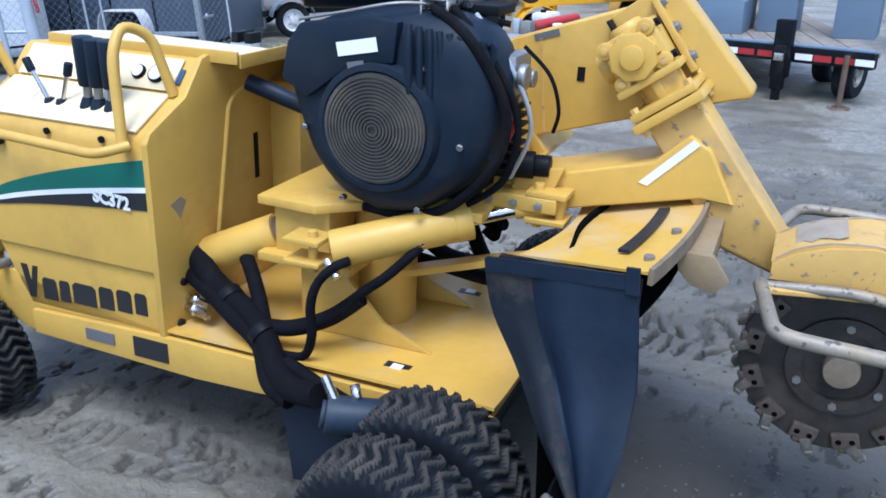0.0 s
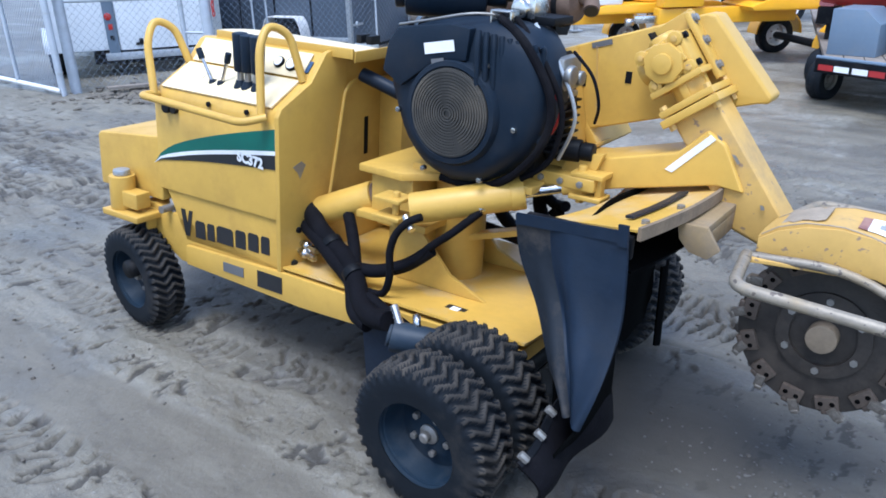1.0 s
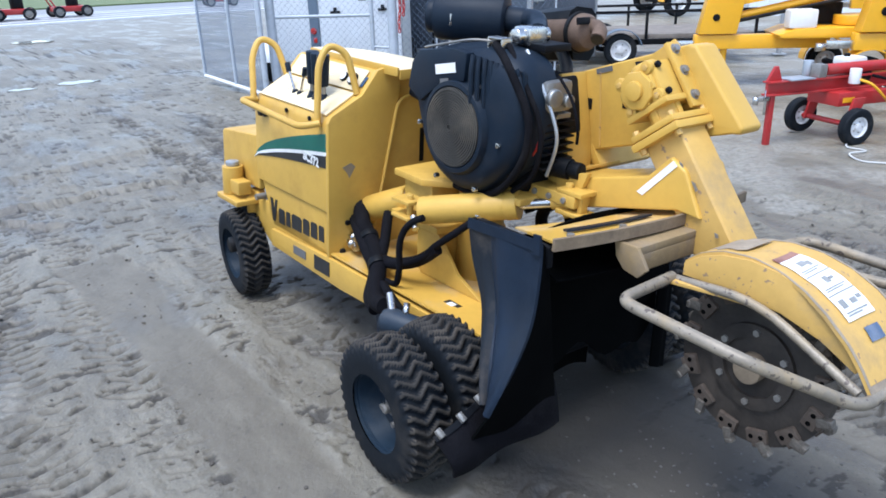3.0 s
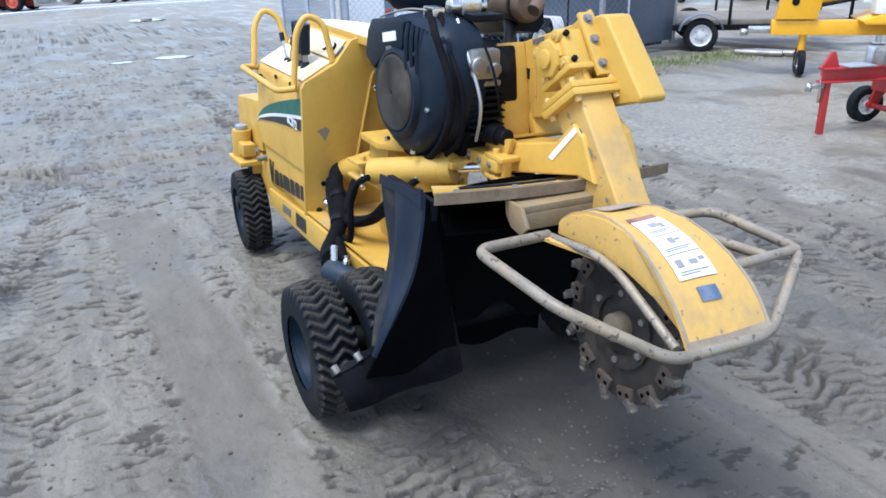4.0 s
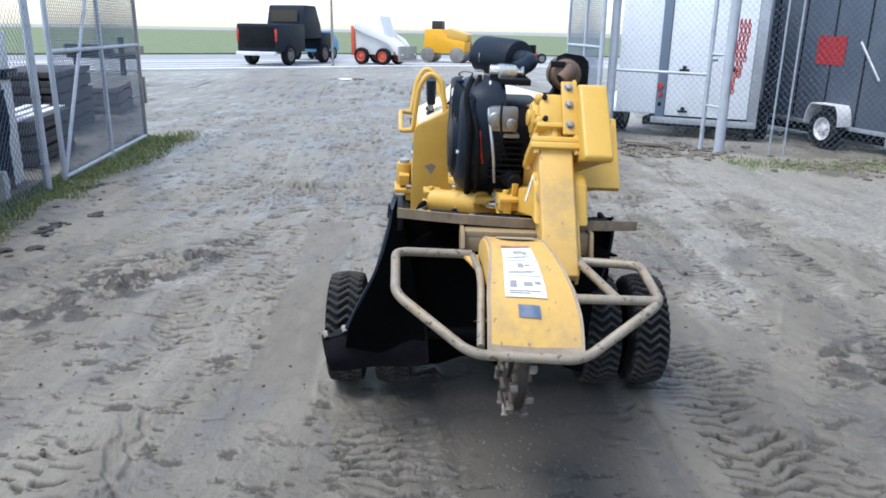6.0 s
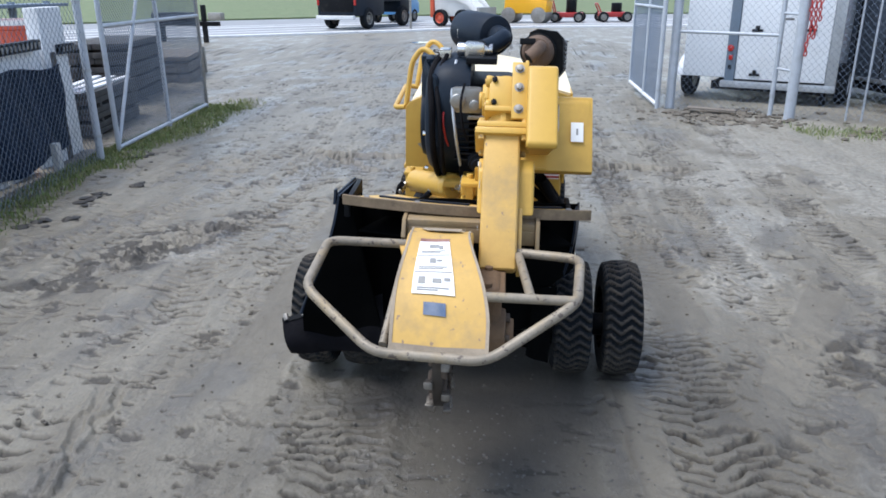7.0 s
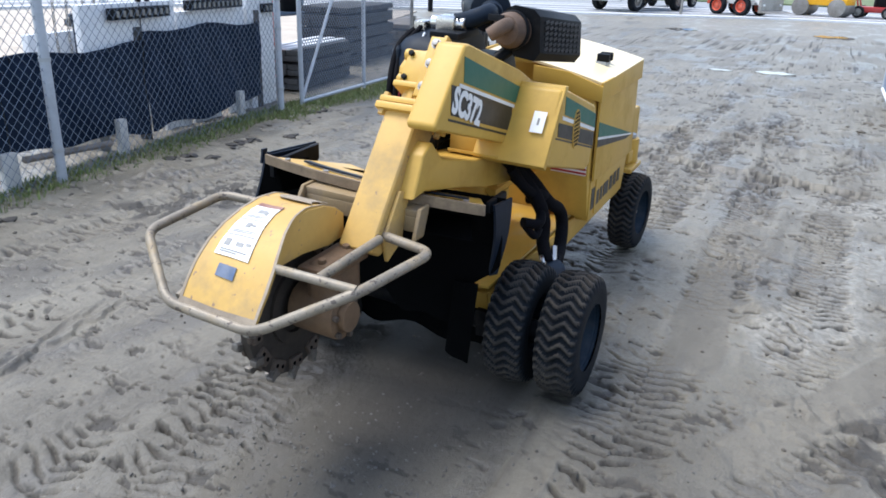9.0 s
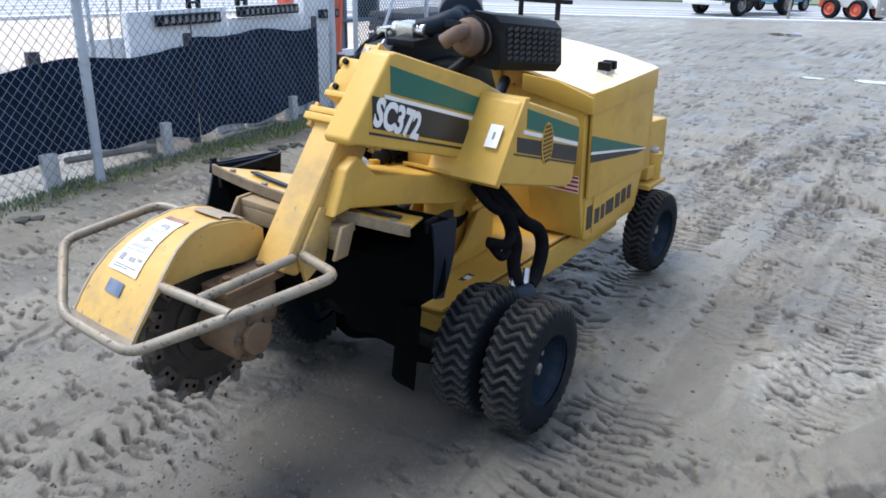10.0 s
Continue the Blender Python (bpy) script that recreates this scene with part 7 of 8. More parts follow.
def timber_stack(label, x, y, turn, w, d_, layers, thick, mat, seed, group="timber stacks", gap=0.008):
    rs = random.Random(seed)
    st = thing("timber_stack", label, "timber stack", at=pose(x, y, 0, 0, 0, turn), group=group)
    z = 0.0
    for l_ in range(layers):
        n = 4
        for k in range(n):
            o = rs.uniform(-0.03, 0.03)
            part("plank", box(-w / 2 + o, w / 2 + o, -d_ / 2 + k * d_ / n, -d_ / 2 + (k + 1) * d_ / n - gap, z, z + thick - 0.006, 0.004), mat, st)
        z += thick
        if l_ % 2 and l_ < layers - 1:
            for xx in (-0.35, 0.35):
                part("bearer", box(xx * w - 0.03, xx * w + 0.03, -d_ / 2, d_ / 2, z, z + 0.035, 0.003), wood_dark, st)
            z += 0.035
    return st


timber_stack("stack of dark weathered planks behind the gate", -5.57, -4.89, 10, 1.55, 0.62, 6, 0.068, wood_dark, 3)
timber_stack("stack of dark weathered planks behind the gate", -7.88, -5.76, 12, 2.0, 0.85, 9, 0.080, wood_dark, 5)
timber_stack("stack of grey planks beside the gate's end", -10.4, -6.04, 14, 1.8, 0.8, 5, 0.078, wood_grey, 8)
for k, y in enumerate((-5.05, -4.88, -4.72)):
    solid("pale_plank", moved(box(-0.8, 0.8, -0.045, 0.045, 0.0, 0.024, 0.003), pose(-5.6, y, 0.4735, 0, 0, 13 - 2 * k)), white_board, "pale plank lying on a dark timber stack", "plank", group="pale planks")
pump = thing("dark_pump_rack", "dark steel rack with drums and pipes behind the gate", "rack", at=pose(-7.11, -6.74, 0) @ size(1.47))
for x in (-0.55, 0.0, 0.55):
    part("rack_post", box(x - 0.025, x + 0.025, -0.025, 0.025, 0, 0.95, 0.003), bluegrey_paint, pump)
for z in (0.45, 0.9):
    part("rack_shelf", box(-0.6, 0.6, -0.2, 0.2, z, z + 0.03, 0.003), bluegrey_paint, pump)
for x in (-0.35, 0.25):
    part("drum", cyl((x, 0, 0.48), (x, 0, 0.80), 0.14, seg=24, bevel=0.015), black_metal, pump)
low = thing("low_concrete_block", "low pale grey concrete blocks beyond the tarp", "concrete block", at=pose(-5.72, -7.92, 0) @ size(1.45))
part("block", box(-0.7, 0.7, -0.25, 0.25, -0.02, 0.36, 0.015), concrete, low)
part("cap_slab", box(-0.75, 0.75, -0.28, 0.28, 0.361, 0.43, 0.012), wood_dark, low, "dark timber cap")
for x, y in ((-12.27, -12.4), (-13.3, -12.6)):
    rk = thing("ladder_rack", "narrow black steel ladder rack standing on sand", "rack", at=pose(x, y, 0) @ size(1.85), group="ladder racks")
    for dx in (-0.09, 0.09):
        part("rack_upright", box(dx - 0.015, dx + 0.015, -0.015, 0.015, -0.02, 1.0, 0.002), black_metal, rk)
    for k in range(6):
        part("rung", box(-0.075, 0.075, -0.01, 0.01, 0.12 + 0.16 * k, 0.145 + 0.16 * k, 0.002), black_metal, rk)
cart = thing("dark_hitch_cart", "dark steel implement cart with a drawbar, near the road", "cart", at=pose(-20.0, -10.0, 0, 0, 0, 75) @ size(2.2))
part("cart_bar", box(-0.55, 0.55, -0.03, 0.03, 0.22, 0.28, 0.005), black_metal, cart)
part("cart_leg", box(0.28, 0.33, -0.03, 0.03, -0.02, 0.50, 0.004), black_metal, cart)
part("cart_body", box(-0.5, 0.1, -0.12, 0.12, 0.28, 0.40, 0.01), black_metal, cart)
part("cart_coupler", box(0.40, 0.62, -0.05, 0.05, 0.30, 0.40, 0.02), dull_steel, cart)
part("cart_leg", box(-0.45, -0.40, -0.03, 0.03, -0.02, 0.25, 0.004), black_metal, cart)

# grass and clods along the fence
spots = []
while len(spots) < 13000:
    x = rng_.uniform(-7.15, 1.6)
    edge = fence_y(x) + (0.36 + 0.12 * math.sin(1.9 * x) if x < -3.3 else 0.15 + 0.07 * math.sin(2.7 * x))
    y = rng_.uniform(fence_y(x) - 0.20, edge + 0.08)
    keep = 0.9 if x < -2.6 else 0.28 + 0.25 * math.sin(2.4 * x) ** 2
    if rng_.random() < keep * (1 - max(0, (y - edge + 0.14) / 0.25)):
        spots.append((x, y))
blades("fence_grass", "short green grass growing along the fence's foot", spots, 0.044, 5, 0.0052)
spots = [(rng_.gauss(-6.95, 0.26), rng_.gauss(-3.66, 0.14)) for _ in range(900)]
blades("gate_grass", "tuft of green grass at the gate's end", spots, 0.048, 6, 0.0056)
dark_clod_mat = material("wet_dark_clod", (0.030, 0.027, 0.024), 0.6, vary=0.3, scale=20.0, bump=0.4)
spots = [(x, fence_y(x) + abs(rng_.gauss(0.36, 0.12))) for x in (rng_.uniform(-4.0, 1.0) for _ in range(16))]
for cx, cy in ((-1.61, -3.12), (-1.77, -2.92), (-2.27, -3.09), (-2.43, -3.04), (-2.79, -2.96), (-3.82, -3.41)):
    spots += [(cx + rng_.gauss(0, 0.05), cy + rng_.gauss(0, 0.03)) for _ in range(5)]
lumps("dark_clods", "dark wet mud clods lying on the ground", "mud clods", spots, (0.025, 0.062), dark_clod_mat, 4, 0.3)
spots = [(rng_.uniform(-3.5, 3.2), rng_.uniform(-2.6, 3.2)) for _ in range(800)]
lumps("loose_clods", "small loose mud crumbs among the tyre tracks", "mud clods", spots, (0.004, 0.012), clod_mat, 12, 0.6)
spots = [(rng_.uniform(-3.5, 3.2), rng_.uniform(-2.6, 3.5)) for _ in range(1100)] + [(rng_.gauss(0.95, 0.25), rng_.gauss(0.05, 0.3)) for _ in range(450)]
lumps("gravel", "scattered pale grey gravel pressed into mud", "gravel", spots, (0.003, 0.008), stone_grey, 13, 0.6)

# ---- the gate side ----
P1, P2, P3, P4 = (-7.22, 2.06), (-7.30, 2.24), (-6.72, 3.36), (-6.45, 3.50)
fence("grey chain-link fence beside the gateway, in front of parked trailers", [P2, P3, (-6.10, 4.60), (-5.80, 5.70), (-5.95, 6.50)],
      [(*P1, 0.0, 0.028), (*P3, 0.0, 0.028), (-6.42, 4.15, 0.0, 0.012), (-6.34, 4.30, 0.0, 0.012), (-5.80, 5.70, 0.0, 0.014)], 2.3, 0.078, 0.03, 0.0016,
      rails=(((*P2, 0.99), (*P3, 0.97), 0.021), ((*P3, 0.58), (*P4, 0.57), 0.016), ((*P3, 1.23), (*P4, 1.22), 0.016)))
solid("gate_post", join(cyl((*P4, -0.1), (*P4, 2.5), 0.062, seg=20), cyl((*P4, 2.5), (*P4, 2.54), 0.064, 0.03, seg=20)), post_grey, "thick grey steel gate post", "post")
solid("hinge_post", join(cyl((*P2, -0.1), (*P2, 2.5), 0.058, seg=20), cyl((*P2, 2.5), (*P2, 2.54), 0.060, 0.03, seg=20)), post_grey, "thick grey steel hinge post of the gate", "post")
leaf = thing("open_gate", "grey mesh gate leaf swung open, with a white bottom rail", "gate")
L0, L1 = Vector((-7.27, 2.06, 0)), Vector((-9.35, 2.00, 0))
for f in (0.0, 0.45, 1.0):
    p = L0.lerp(L1, f)
    part("gate_upright", cyl(p + Vector((0, 0, 0.08)), p + Vector((0, 0, 2.3)), 0.024, seg=12), post_grey, leaf)
part("bottom_rail", cyl(L0 + Vector((0, 0, 0.05)), L1 + Vector((0, 0, 0.11)), 0.028, seg=12), chrome_white, leaf, "white bottom rail")
part("gate_rail", cyl(L0 + Vector((0, 0, 1.28)), L1 + Vector((0, 0, 1.28)), 0.022, seg=12), post_grey, leaf)
part("drop_rod", cyl(L0 + Vector((0.02, 0.0, -0.03)), L0 + Vector((0.02, 0.0, 0.8)), 0.013, seg=8), dull_steel, leaf)
tagged(part("chain_link", lattice_mesh(L0[:2], L1[:2], 0.09, 2.3, 0.052, 0.0034), None, leaf), "dense grey wire mesh", kind="stuff")
lock = thing("lock_chain", "rusty red chain and hooks hanging on the gate post", "chain", at=pose(-6.37, 3.56, 0) @ size(1.3))
RED_LINK = to_mesh("chain_link_ring", tube([(0.012 * math.cos(2 * math.pi * k / 12), 0, 0.024 * math.sin(2 * math.pi * k / 12)) for k in range(12)], 0.006, 6, 0, True), red_paint)
for c in range(3):
    for k in range(18 - 4 * c):
        l_ = part("link", RED_LINK, None, lock)
        l_.matrix_basis = pose(0.02 * c, 0.03 * c + 0.01 * math.sin(k * 0.7), 1.25 - 0.038 * k, 0, 8, 90 * (k % 2))

# white enclosed trailer
wt = thing("white_cargo_trailer", "white enclosed cargo trailer parked behind the gate", "trailer", at=pose(-8.10, 2.80, 0, 0, 0, -28) @ size(1.37))
part("box_body", box(-2.6, -0.01, -0.20, 1.22, 0.24, 1.75, 0.02), white_paint, wt, "smooth white side wall")
part("rear_door", box(-0.008, 0.012, 0.335, 1.16, 0.235, 1.70, 0.006), white_paint, wt)
for y in (0.235, 1.165):
    part("corner_post", box(-0.012, 0.022, y, y + 0.095, 0.16, 1.74, 0.006), bluegrey_paint if y < 1 else galvanised, wt, "grey steel corner post")
part("rear_sill", box(-0.03, 0.03, 0.20, 1.26, 0.15, 0.215, 0.006), galvanised, wt)
part("underframe", box(-2.55, -0.03, 0.10, 1.15, 0.12, 0.20, 0.005), black_metal, wt)
tail = part("tail_lamp", cyl((0.022, 0.27, 0.535), (0.036, 0.27, 0.535), 0.032, seg=20, bevel=0.004), lamp_red, wt, "red tail lamp")
part("tail_lamp", box(0.022, 0.034, 0.262, 0.300, 0.42, 0.47, 0.004), lamp_red, wt)
part("tail_lamp", box(0.022, 0.030, 0.262, 0.295, 0.33, 0.37, 0.004), black_metal, wt)
for y, z in ((0.52, 0.285), (0.50, 0.71), (0.98, 0.72)):
    part("door_latch", join(box(0.012, 0.030, y - 0.05, y + 0.05, z - 0.012, z + 0.012, 0.004), box(0.012, 0.035, y - 0.018, y + 0.018, z - 0.005, z + 0.045, 0.004)), black_metal, wt, "black door latch")
for k in range(2):
    part("door_print", box(0.0122, 0.0135, 0.74, 0.84 - 0.02 * k, 0.86 - 0.05 * k, 0.88 - 0.05 * k, 0.0), decal_grey, wt)
part("fender", sheet(lambda u, v: (-0.42 + 0.27 * math.cos(math.pi * (0.05 + 0.9 * u)), -0.16 - 0.14 * v, 0.19 + 0.24 * math.sin(math.pi * (0.05 + 0.9 * u))), 16, 2, 0.008), white_paint, wt)
road_wheel(wt, -0.42, -0.22, 0.20, 0.20, 0.12, 0, chrome_white, "trailer wheel with white rim")
road_wheel(wt, -0.42, 1.28, 0.20, 0.20, 0.12, 0, chrome_white, "trailer wheel with white rim")
part("stabiliser", cyl((-0.1, 1.15, 0.0), (-0.1, 1.15, 0.16), 0.04, 0.02, seg=12), black_metal, wt)

# dark enclosed trailer
dt = thing("charcoal_cargo_trailer", "charcoal enclosed cargo trailer parked behind the fence", "trailer", at=pose(-6.08, 5.48, 0, 0, 0, 12) @ size(1.34))
part("box_body", box(-2.15, -0.01, 0.0, 1.26, 0.20, 1.9, 0.015), grey_paint, dt, "charcoal sheet-metal side wall")
part("rear_door", box(-0.008, 0.014, 0.03, 1.23, 0.13, 1.86, 0.006), grey_paint, dt)
for y in (-0.012, 1.232):
    part("corner_trim", box(-0.03, 0.020, y, y + 0.045, 0.10, 1.9, 0.006), galvanised, dt, "bright metal corner trim")
for x in (-0.45, -0.9, -1.35, -1.8):
    part("side_rib", box(x - 0.010, x + 0.010, -0.006, -0.001, 0.24, 1.85, 0.0), black_metal, dt)
part("side_sill", box(-2.15, -0.02, -0.02, 0.0, 0.20, 0.24, 0.004), galvanised, dt, "bright lower edge trim")
part("side_sign", box(-1.12, -0.72, -0.007, -0.0065, 0.82, 1.10, 0.0), decal_red, dt, "faded red sign patch")
part("side_brace", cyl((-0.52, -0.015, 1.05), (-0.22, -0.015, 0.70), 0.012, seg=8), galvanised, dt)
for y, z in ((0.10, 0.78), (0.10, 0.36), (1.13, 0.80)):
    part("door_hinge", join(box(0.014, 0.026, y - 0.06, y + 0.12, z - 0.012, z + 0.012, 0.003), cyl((0.02, y, z - 0.03), (0.02, y, z + 0.03), 0.012, seg=10)), galvanised, dt)
part("door_placard", box(0.0142, 0.0155, 0.12, 0.20, 0.95, 1.00, 0.0), decal_white, dt)
part("underframe", box(-2.1, -0.03, 0.12, 1.1, 0.09, 0.20, 0.005), black_metal, dt)
part("fender", join(sheet(lambda u, v: (-0.72 + 0.24 * math.cos(math.pi * u), -0.16 * v - 0.01, 0.24 + 0.20 * min(1.0, 1.5 * math.sin(math.pi * u))), 16, 2, 0.008)), chrome_white, dt, "pale grey wheel fender")
road_wheel(dt, -0.72, -0.09, 0.195, 0.195, 0.12, 0, chrome_white, "trailer wheel with pale rim")
road_wheel(dt, -0.72, 1.34, 0.195, 0.195, 0.12, 0, chrome_white, "trailer wheel with pale rim")

# low utility trailer
ut = thing("utility_trailer", "low dark steel utility trailer with rail sides", "trailer", at=pose(-6.15, 7.39, 0, 0, 0, 50) @ size(1.36))
part("bed", box(-1.5, 1.5, 0.05, 1.3, 0.28, 0.33, 0.005), wood_grey, ut, "grey plank bed")
for y in (0.03, 1.31):
    part("side_rail", box(-1.5, 1.5, y - 0.015, y + 0.015, 0.56, 0.59, 0.003), black_metal, ut)
    for k in range(6):
        part("rail_post", box(-1.5 + 0.6 * k - 0.015 + 0.0, -1.5 + 0.6 * k + 0.015, y - 0.014, y + 0.014, 0.25, 0.57, 0.002), black_metal, ut)
part("frame_rail", box(-1.5, 1.5, 0.0, 0.05, 0.22, 0.28, 0.004), black_metal, ut)
part("tongue", box(1.5, 2.3, 0.60, 0.72, 0.22, 0.28, 0.004), black_metal, ut)
part("fender", sheet(lambda u, v: (0.23 * math.cos(math.pi * (0.06 + 0.88 * u)), -0.01 - 0.17 * v, 0.19 + 0.21 * math.sin(math.pi * (0.06 + 0.88 * u))), 18, 2, 0.008), bluegrey_paint, ut, "blue-grey round fender")
road_wheel(ut, 0.0, -0.10, 0.180, 0.180, 0.12, 0, chrome_white, "trailer wheel with pale rim", rim_r=0.62)
road_wheel(ut, 0.0, 1.42, 0.180, 0.180, 0.12, 0, chrome_white, "trailer wheel with pale rim", rim_r=0.62)
part("jack_stand", join(cyl((2.0, 0.66, 0.0), (2.0, 0.66, 0.5), 0.03, seg=12), box(1.93, 2.07, 0.59, 0.73, 0.0, 0.015, 0.002)), galvanised, ut)
for k in range(3):
    solid("scrap_pipe", cyl((-5.50 + 0.05 * k, 7.45 + 0.13 * k, 0.045), (-4.95 + 0.08 * k, 7.76 + 0.13 * k, 0.045), 0.042, seg=12, bevel=0.004), dull_steel, "short dull steel pipe lying in the grass", "pipe", group="scrap pipes")

# grass and spoil along this fence
spots = [(rng_.gauss(-5.42 - 0.16 * max(0.0, 5.1 - y), 0.21), y) for y in (rng_.uniform(3.35, 7.9) for _ in range(3600))]
blades("fence_grass", "straggling pale green grass at the fence's foot", spots, 0.047, 9, 0.0052)
spots = [(rng_.gauss(-6.55, 0.29), rng_.gauss(2.75, 0.46)) for _ in range(260)] + [(rng_.gauss(-5.40, 0.26), rng_.gauss(4.7, 0.4)) for _ in range(120)]
lumps("spoil_heap", "low heap of dark earth and clods at the gate", "earth heap", spots, (0.02, 0.072), earth_mat, 15, 0.4)
solid("loose_board", moved(box(-0.29, 0.29, -0.05, 0.05, 0.0, 0.026, 0.003), pose(-6.80, 2.66, 0.05, 0, 2, 75)), wood_grey, "weathered board lying by the gate post", "board")


# ---- yellow towable boom lifts ----
def build_lift(at):
    L = thing("boom_lift", "bright yellow towable boom lift with folded boom", "boom lift", at=at, group="boom lifts")
    part("coupler", join(box(-0.10, 0.10, -0.03, 0.03, 0.34, 0.40, 0.012), cyl((-0.10, 0, 0.35), (-0.16, 0, 0.35), 0.03, seg=12)), steel, L, "silver hitch coupler")
    part("drawbar", box(0.08, 1.2, -0.06, 0.06, 0.33, 0.45, 0.008), yellow_far, L)
    for y in (-0.075, 0.075):
        w = road_wheel(L, 0.34, y, 0.105, 0.105, 0.06, 90, dull_steel, "small jockey wheel", rim_r=0.5)
    part("jockey_leg", cyl((0.34, 0, 0.12), (0.34, 0, 0.42), 0.03, seg=12), yellow_far, L)
    part("tower", prism([(0.10, 0.46), (0.42, 0.46), (0.62, 1.75), (0.36, 1.75)], "y", -0.09, 0.09, 0.008), yellow_far, L, "yellow folded tower with pin holes")
    for x, z in ((0.24, 0.60), (0.32, 0.95)):
        part("tower_pin", cyl((x, -0.10, z), (x, 0.10, z), 0.030, seg=16, bevel=0.004), black_metal, L)
    part("main_boom", prism([(0.45, 0.70), (2.25, 1.02), (2.25, 1.075), (0.46, 0.755)], "y", -0.07, 0.07, 0.006), yellow_far, L, "yellow box-section boom")
    part("boom_rail", prism([(0.47, 0.85), (2.25, 1.155), (2.25, 1.19), (0.48, 0.885)], "y", -0.05, 0.05, 0.004), yellow_far, L)
    part("boom_decal", prism([(0.95, 0.795), (1.30, 0.857), (1.30, 0.895), (0.95, 0.833)], "y", -0.0725, -0.0705, 0.0), decal_grey, L)
    part("lift_ram", cyl((0.42, 0.0, 0.60), (1.55, 0.0, 0.84), 0.035, seg=14), yellow_far, L)
    part("ram_rod", cyl((0.42, -0.05, 0.565), (1.62, -0.05, 0.80), 0.016, seg=10), black_metal, L)
    part("upper_boom", prism([(0.50, 1.38), (2.3, 1.25), (2.3, 1.31), (0.52, 1.44)], "y", 0.10, 0.18, 0.006), yellow_far, L)
    part("deck", prism([(0.75, 0.43), (1.95, 0.43), (2.05, 0.47), (1.9, 0.52), (0.85, 0.51), (0.72, 0.46)], "y", -0.27, 0.27, 0.010), yellow_far, L, "yellow base deck")
    part("turntable", cyl((1.42, 0, 0.52), (1.42, 0, 0.60), 0.20, seg=28, bevel=0.01), yellow_far, L)
    part("pedestal", prism([(1.50, 0.52), (1.72, 0.52), (1.72, 1.06), (1.52, 1.06)], "y", -0.10, 0.10, 0.008), yellow_far, L)
    part("pedestal_slot", box(1.57, 1.63, -0.103, -0.101, 0.60, 0.95, 0.0), black_metal, L)
    part("motor_box", box(1.05, 1.30, 0.05, 0.28, 0.52, 0.70, 0.02), black_metal, L)
    part("axle", cyl((1.35, -0.52, 0.155), (1.35, 0.52, 0.155), 0.03, seg=12), black_metal, L)
    for s in (-1, 1):
        part("fender", sheet(lambda u, v: (1.35 + 0.20 * math.cos(math.pi * u), s * (0.44 + 0.17 * v), 0.17 + 0.20 * math.sin(math.pi * u)), 18, 2, 0.010), yellow_far, L, "yellow round wheel fender")
        road_wheel(L, 1.35, s * 0.52, 0.155, 0.155, 0.11, 0, chrome_white, "lift wheel under its fender")
        out = part("outrigger", prism([(1.95, 0.44), (2.10, 0.44), (2.22, 1.15), (2.08, 1.15)], "y", s * 0.36 - 0.05, s * 0.36 + 0.05, 0.008), yellow_far, L, "yellow folded outrigger")
        part("outrigger_pad", cyl((2.15, s * 0.36, 1.15), (2.15, s * 0.36, 1.17), 0.09, seg=18), black_metal, out)
    part("white_tank", box(0.80, 1.02, -0.26, -0.06, 0.51, 0.66, 0.02), plastic_white, L)
    return L


lift_a = build_lift(pose(-4.19, 6.36, 0, 0, 0, 45) @ size(1.4))
for x, y, a in ((-2.55, 6.95, 42), (-4.9, 11.4, 40), (-14.6, 14.1, 60)):
    copy_thing(lift_a, pose(x, y, 0, 0, 0, a) @ size(1.1 if y < 7 else 1.4 if y < 12 else 1.7))

# red log splitter
ls = thing("log_splitter", "red towable log splitter with small engine, standing on a jack leg", "log splitter", at=pose(-1.70, 4.26, 0, 0, 0, 72) @ size(1.05))
part("jack_leg", box(-0.022, 0.022, -0.022, 0.022, -0.01, 0.42, 0.004), red_paint, ls, "red square jack leg")
part("coupler", join(box(-0.16, -0.03, -0.022, 0.022, 0.36, 0.40, 0.008), cyl((-0.15, 0, 0.34), (-0.15, 0, 0.40), 0.024, seg=12), cyl((-0.05, 0, 0.25), (-0.05, 0, 0.45), 0.012, seg=10)), steel, ls, "silver hitch coupler")
part("beam", join(box(-0.06, 1.30, -0.05, 0.05, 0.50, 0.515, 0.003), box(-0.06, 1.30, -0.05, 0.05, 0.40, 0.415, 0.003), box(-0.06, 1.30, -0.012, 0.012, 0.41, 0.505, 0.002)), red_paint, ls, "red I-beam")
part("end_gusset", prism([(-0.07, 0.51), (0.08, 0.51), (0.03, 0.63), (0.0, 0.63)], "y", -0.012, 0.012, 0.003), red_paint, ls)
part("work_plate", box(0.10, 0.34, -0.09, 0.09, 0.516, 0.528, 0.003), galvanised, ls, "pale work plate")
part("wedge", prism([(0.40, 0.516), (0.48, 0.516), (0.48, 0.62), (0.41, 0.62)], "y", -0.05, 0.05, 0.003), dull_steel, ls)
part("ram", cyl((0.50, 0, 0.57), (1.15, 0, 0.57), 0.045, seg=18, bevel=0.004), red_paint, ls)
part("hydraulic_tank", box(0.52, 1.05, -0.17, 0.17, 0.29, 0.40, 0.012), red_paint, ls, "red hydraulic tank axle box")
part("tank_sticker", box(0.56, 0.68, -0.173, -0.1705, 0.32, 0.36, 0.0), yellow_far, ls)
part("axle", cyl((0.60, -0.30, 0.15), (0.60, 0.30, 0.15), 0.022, seg=12), red_paint, ls)
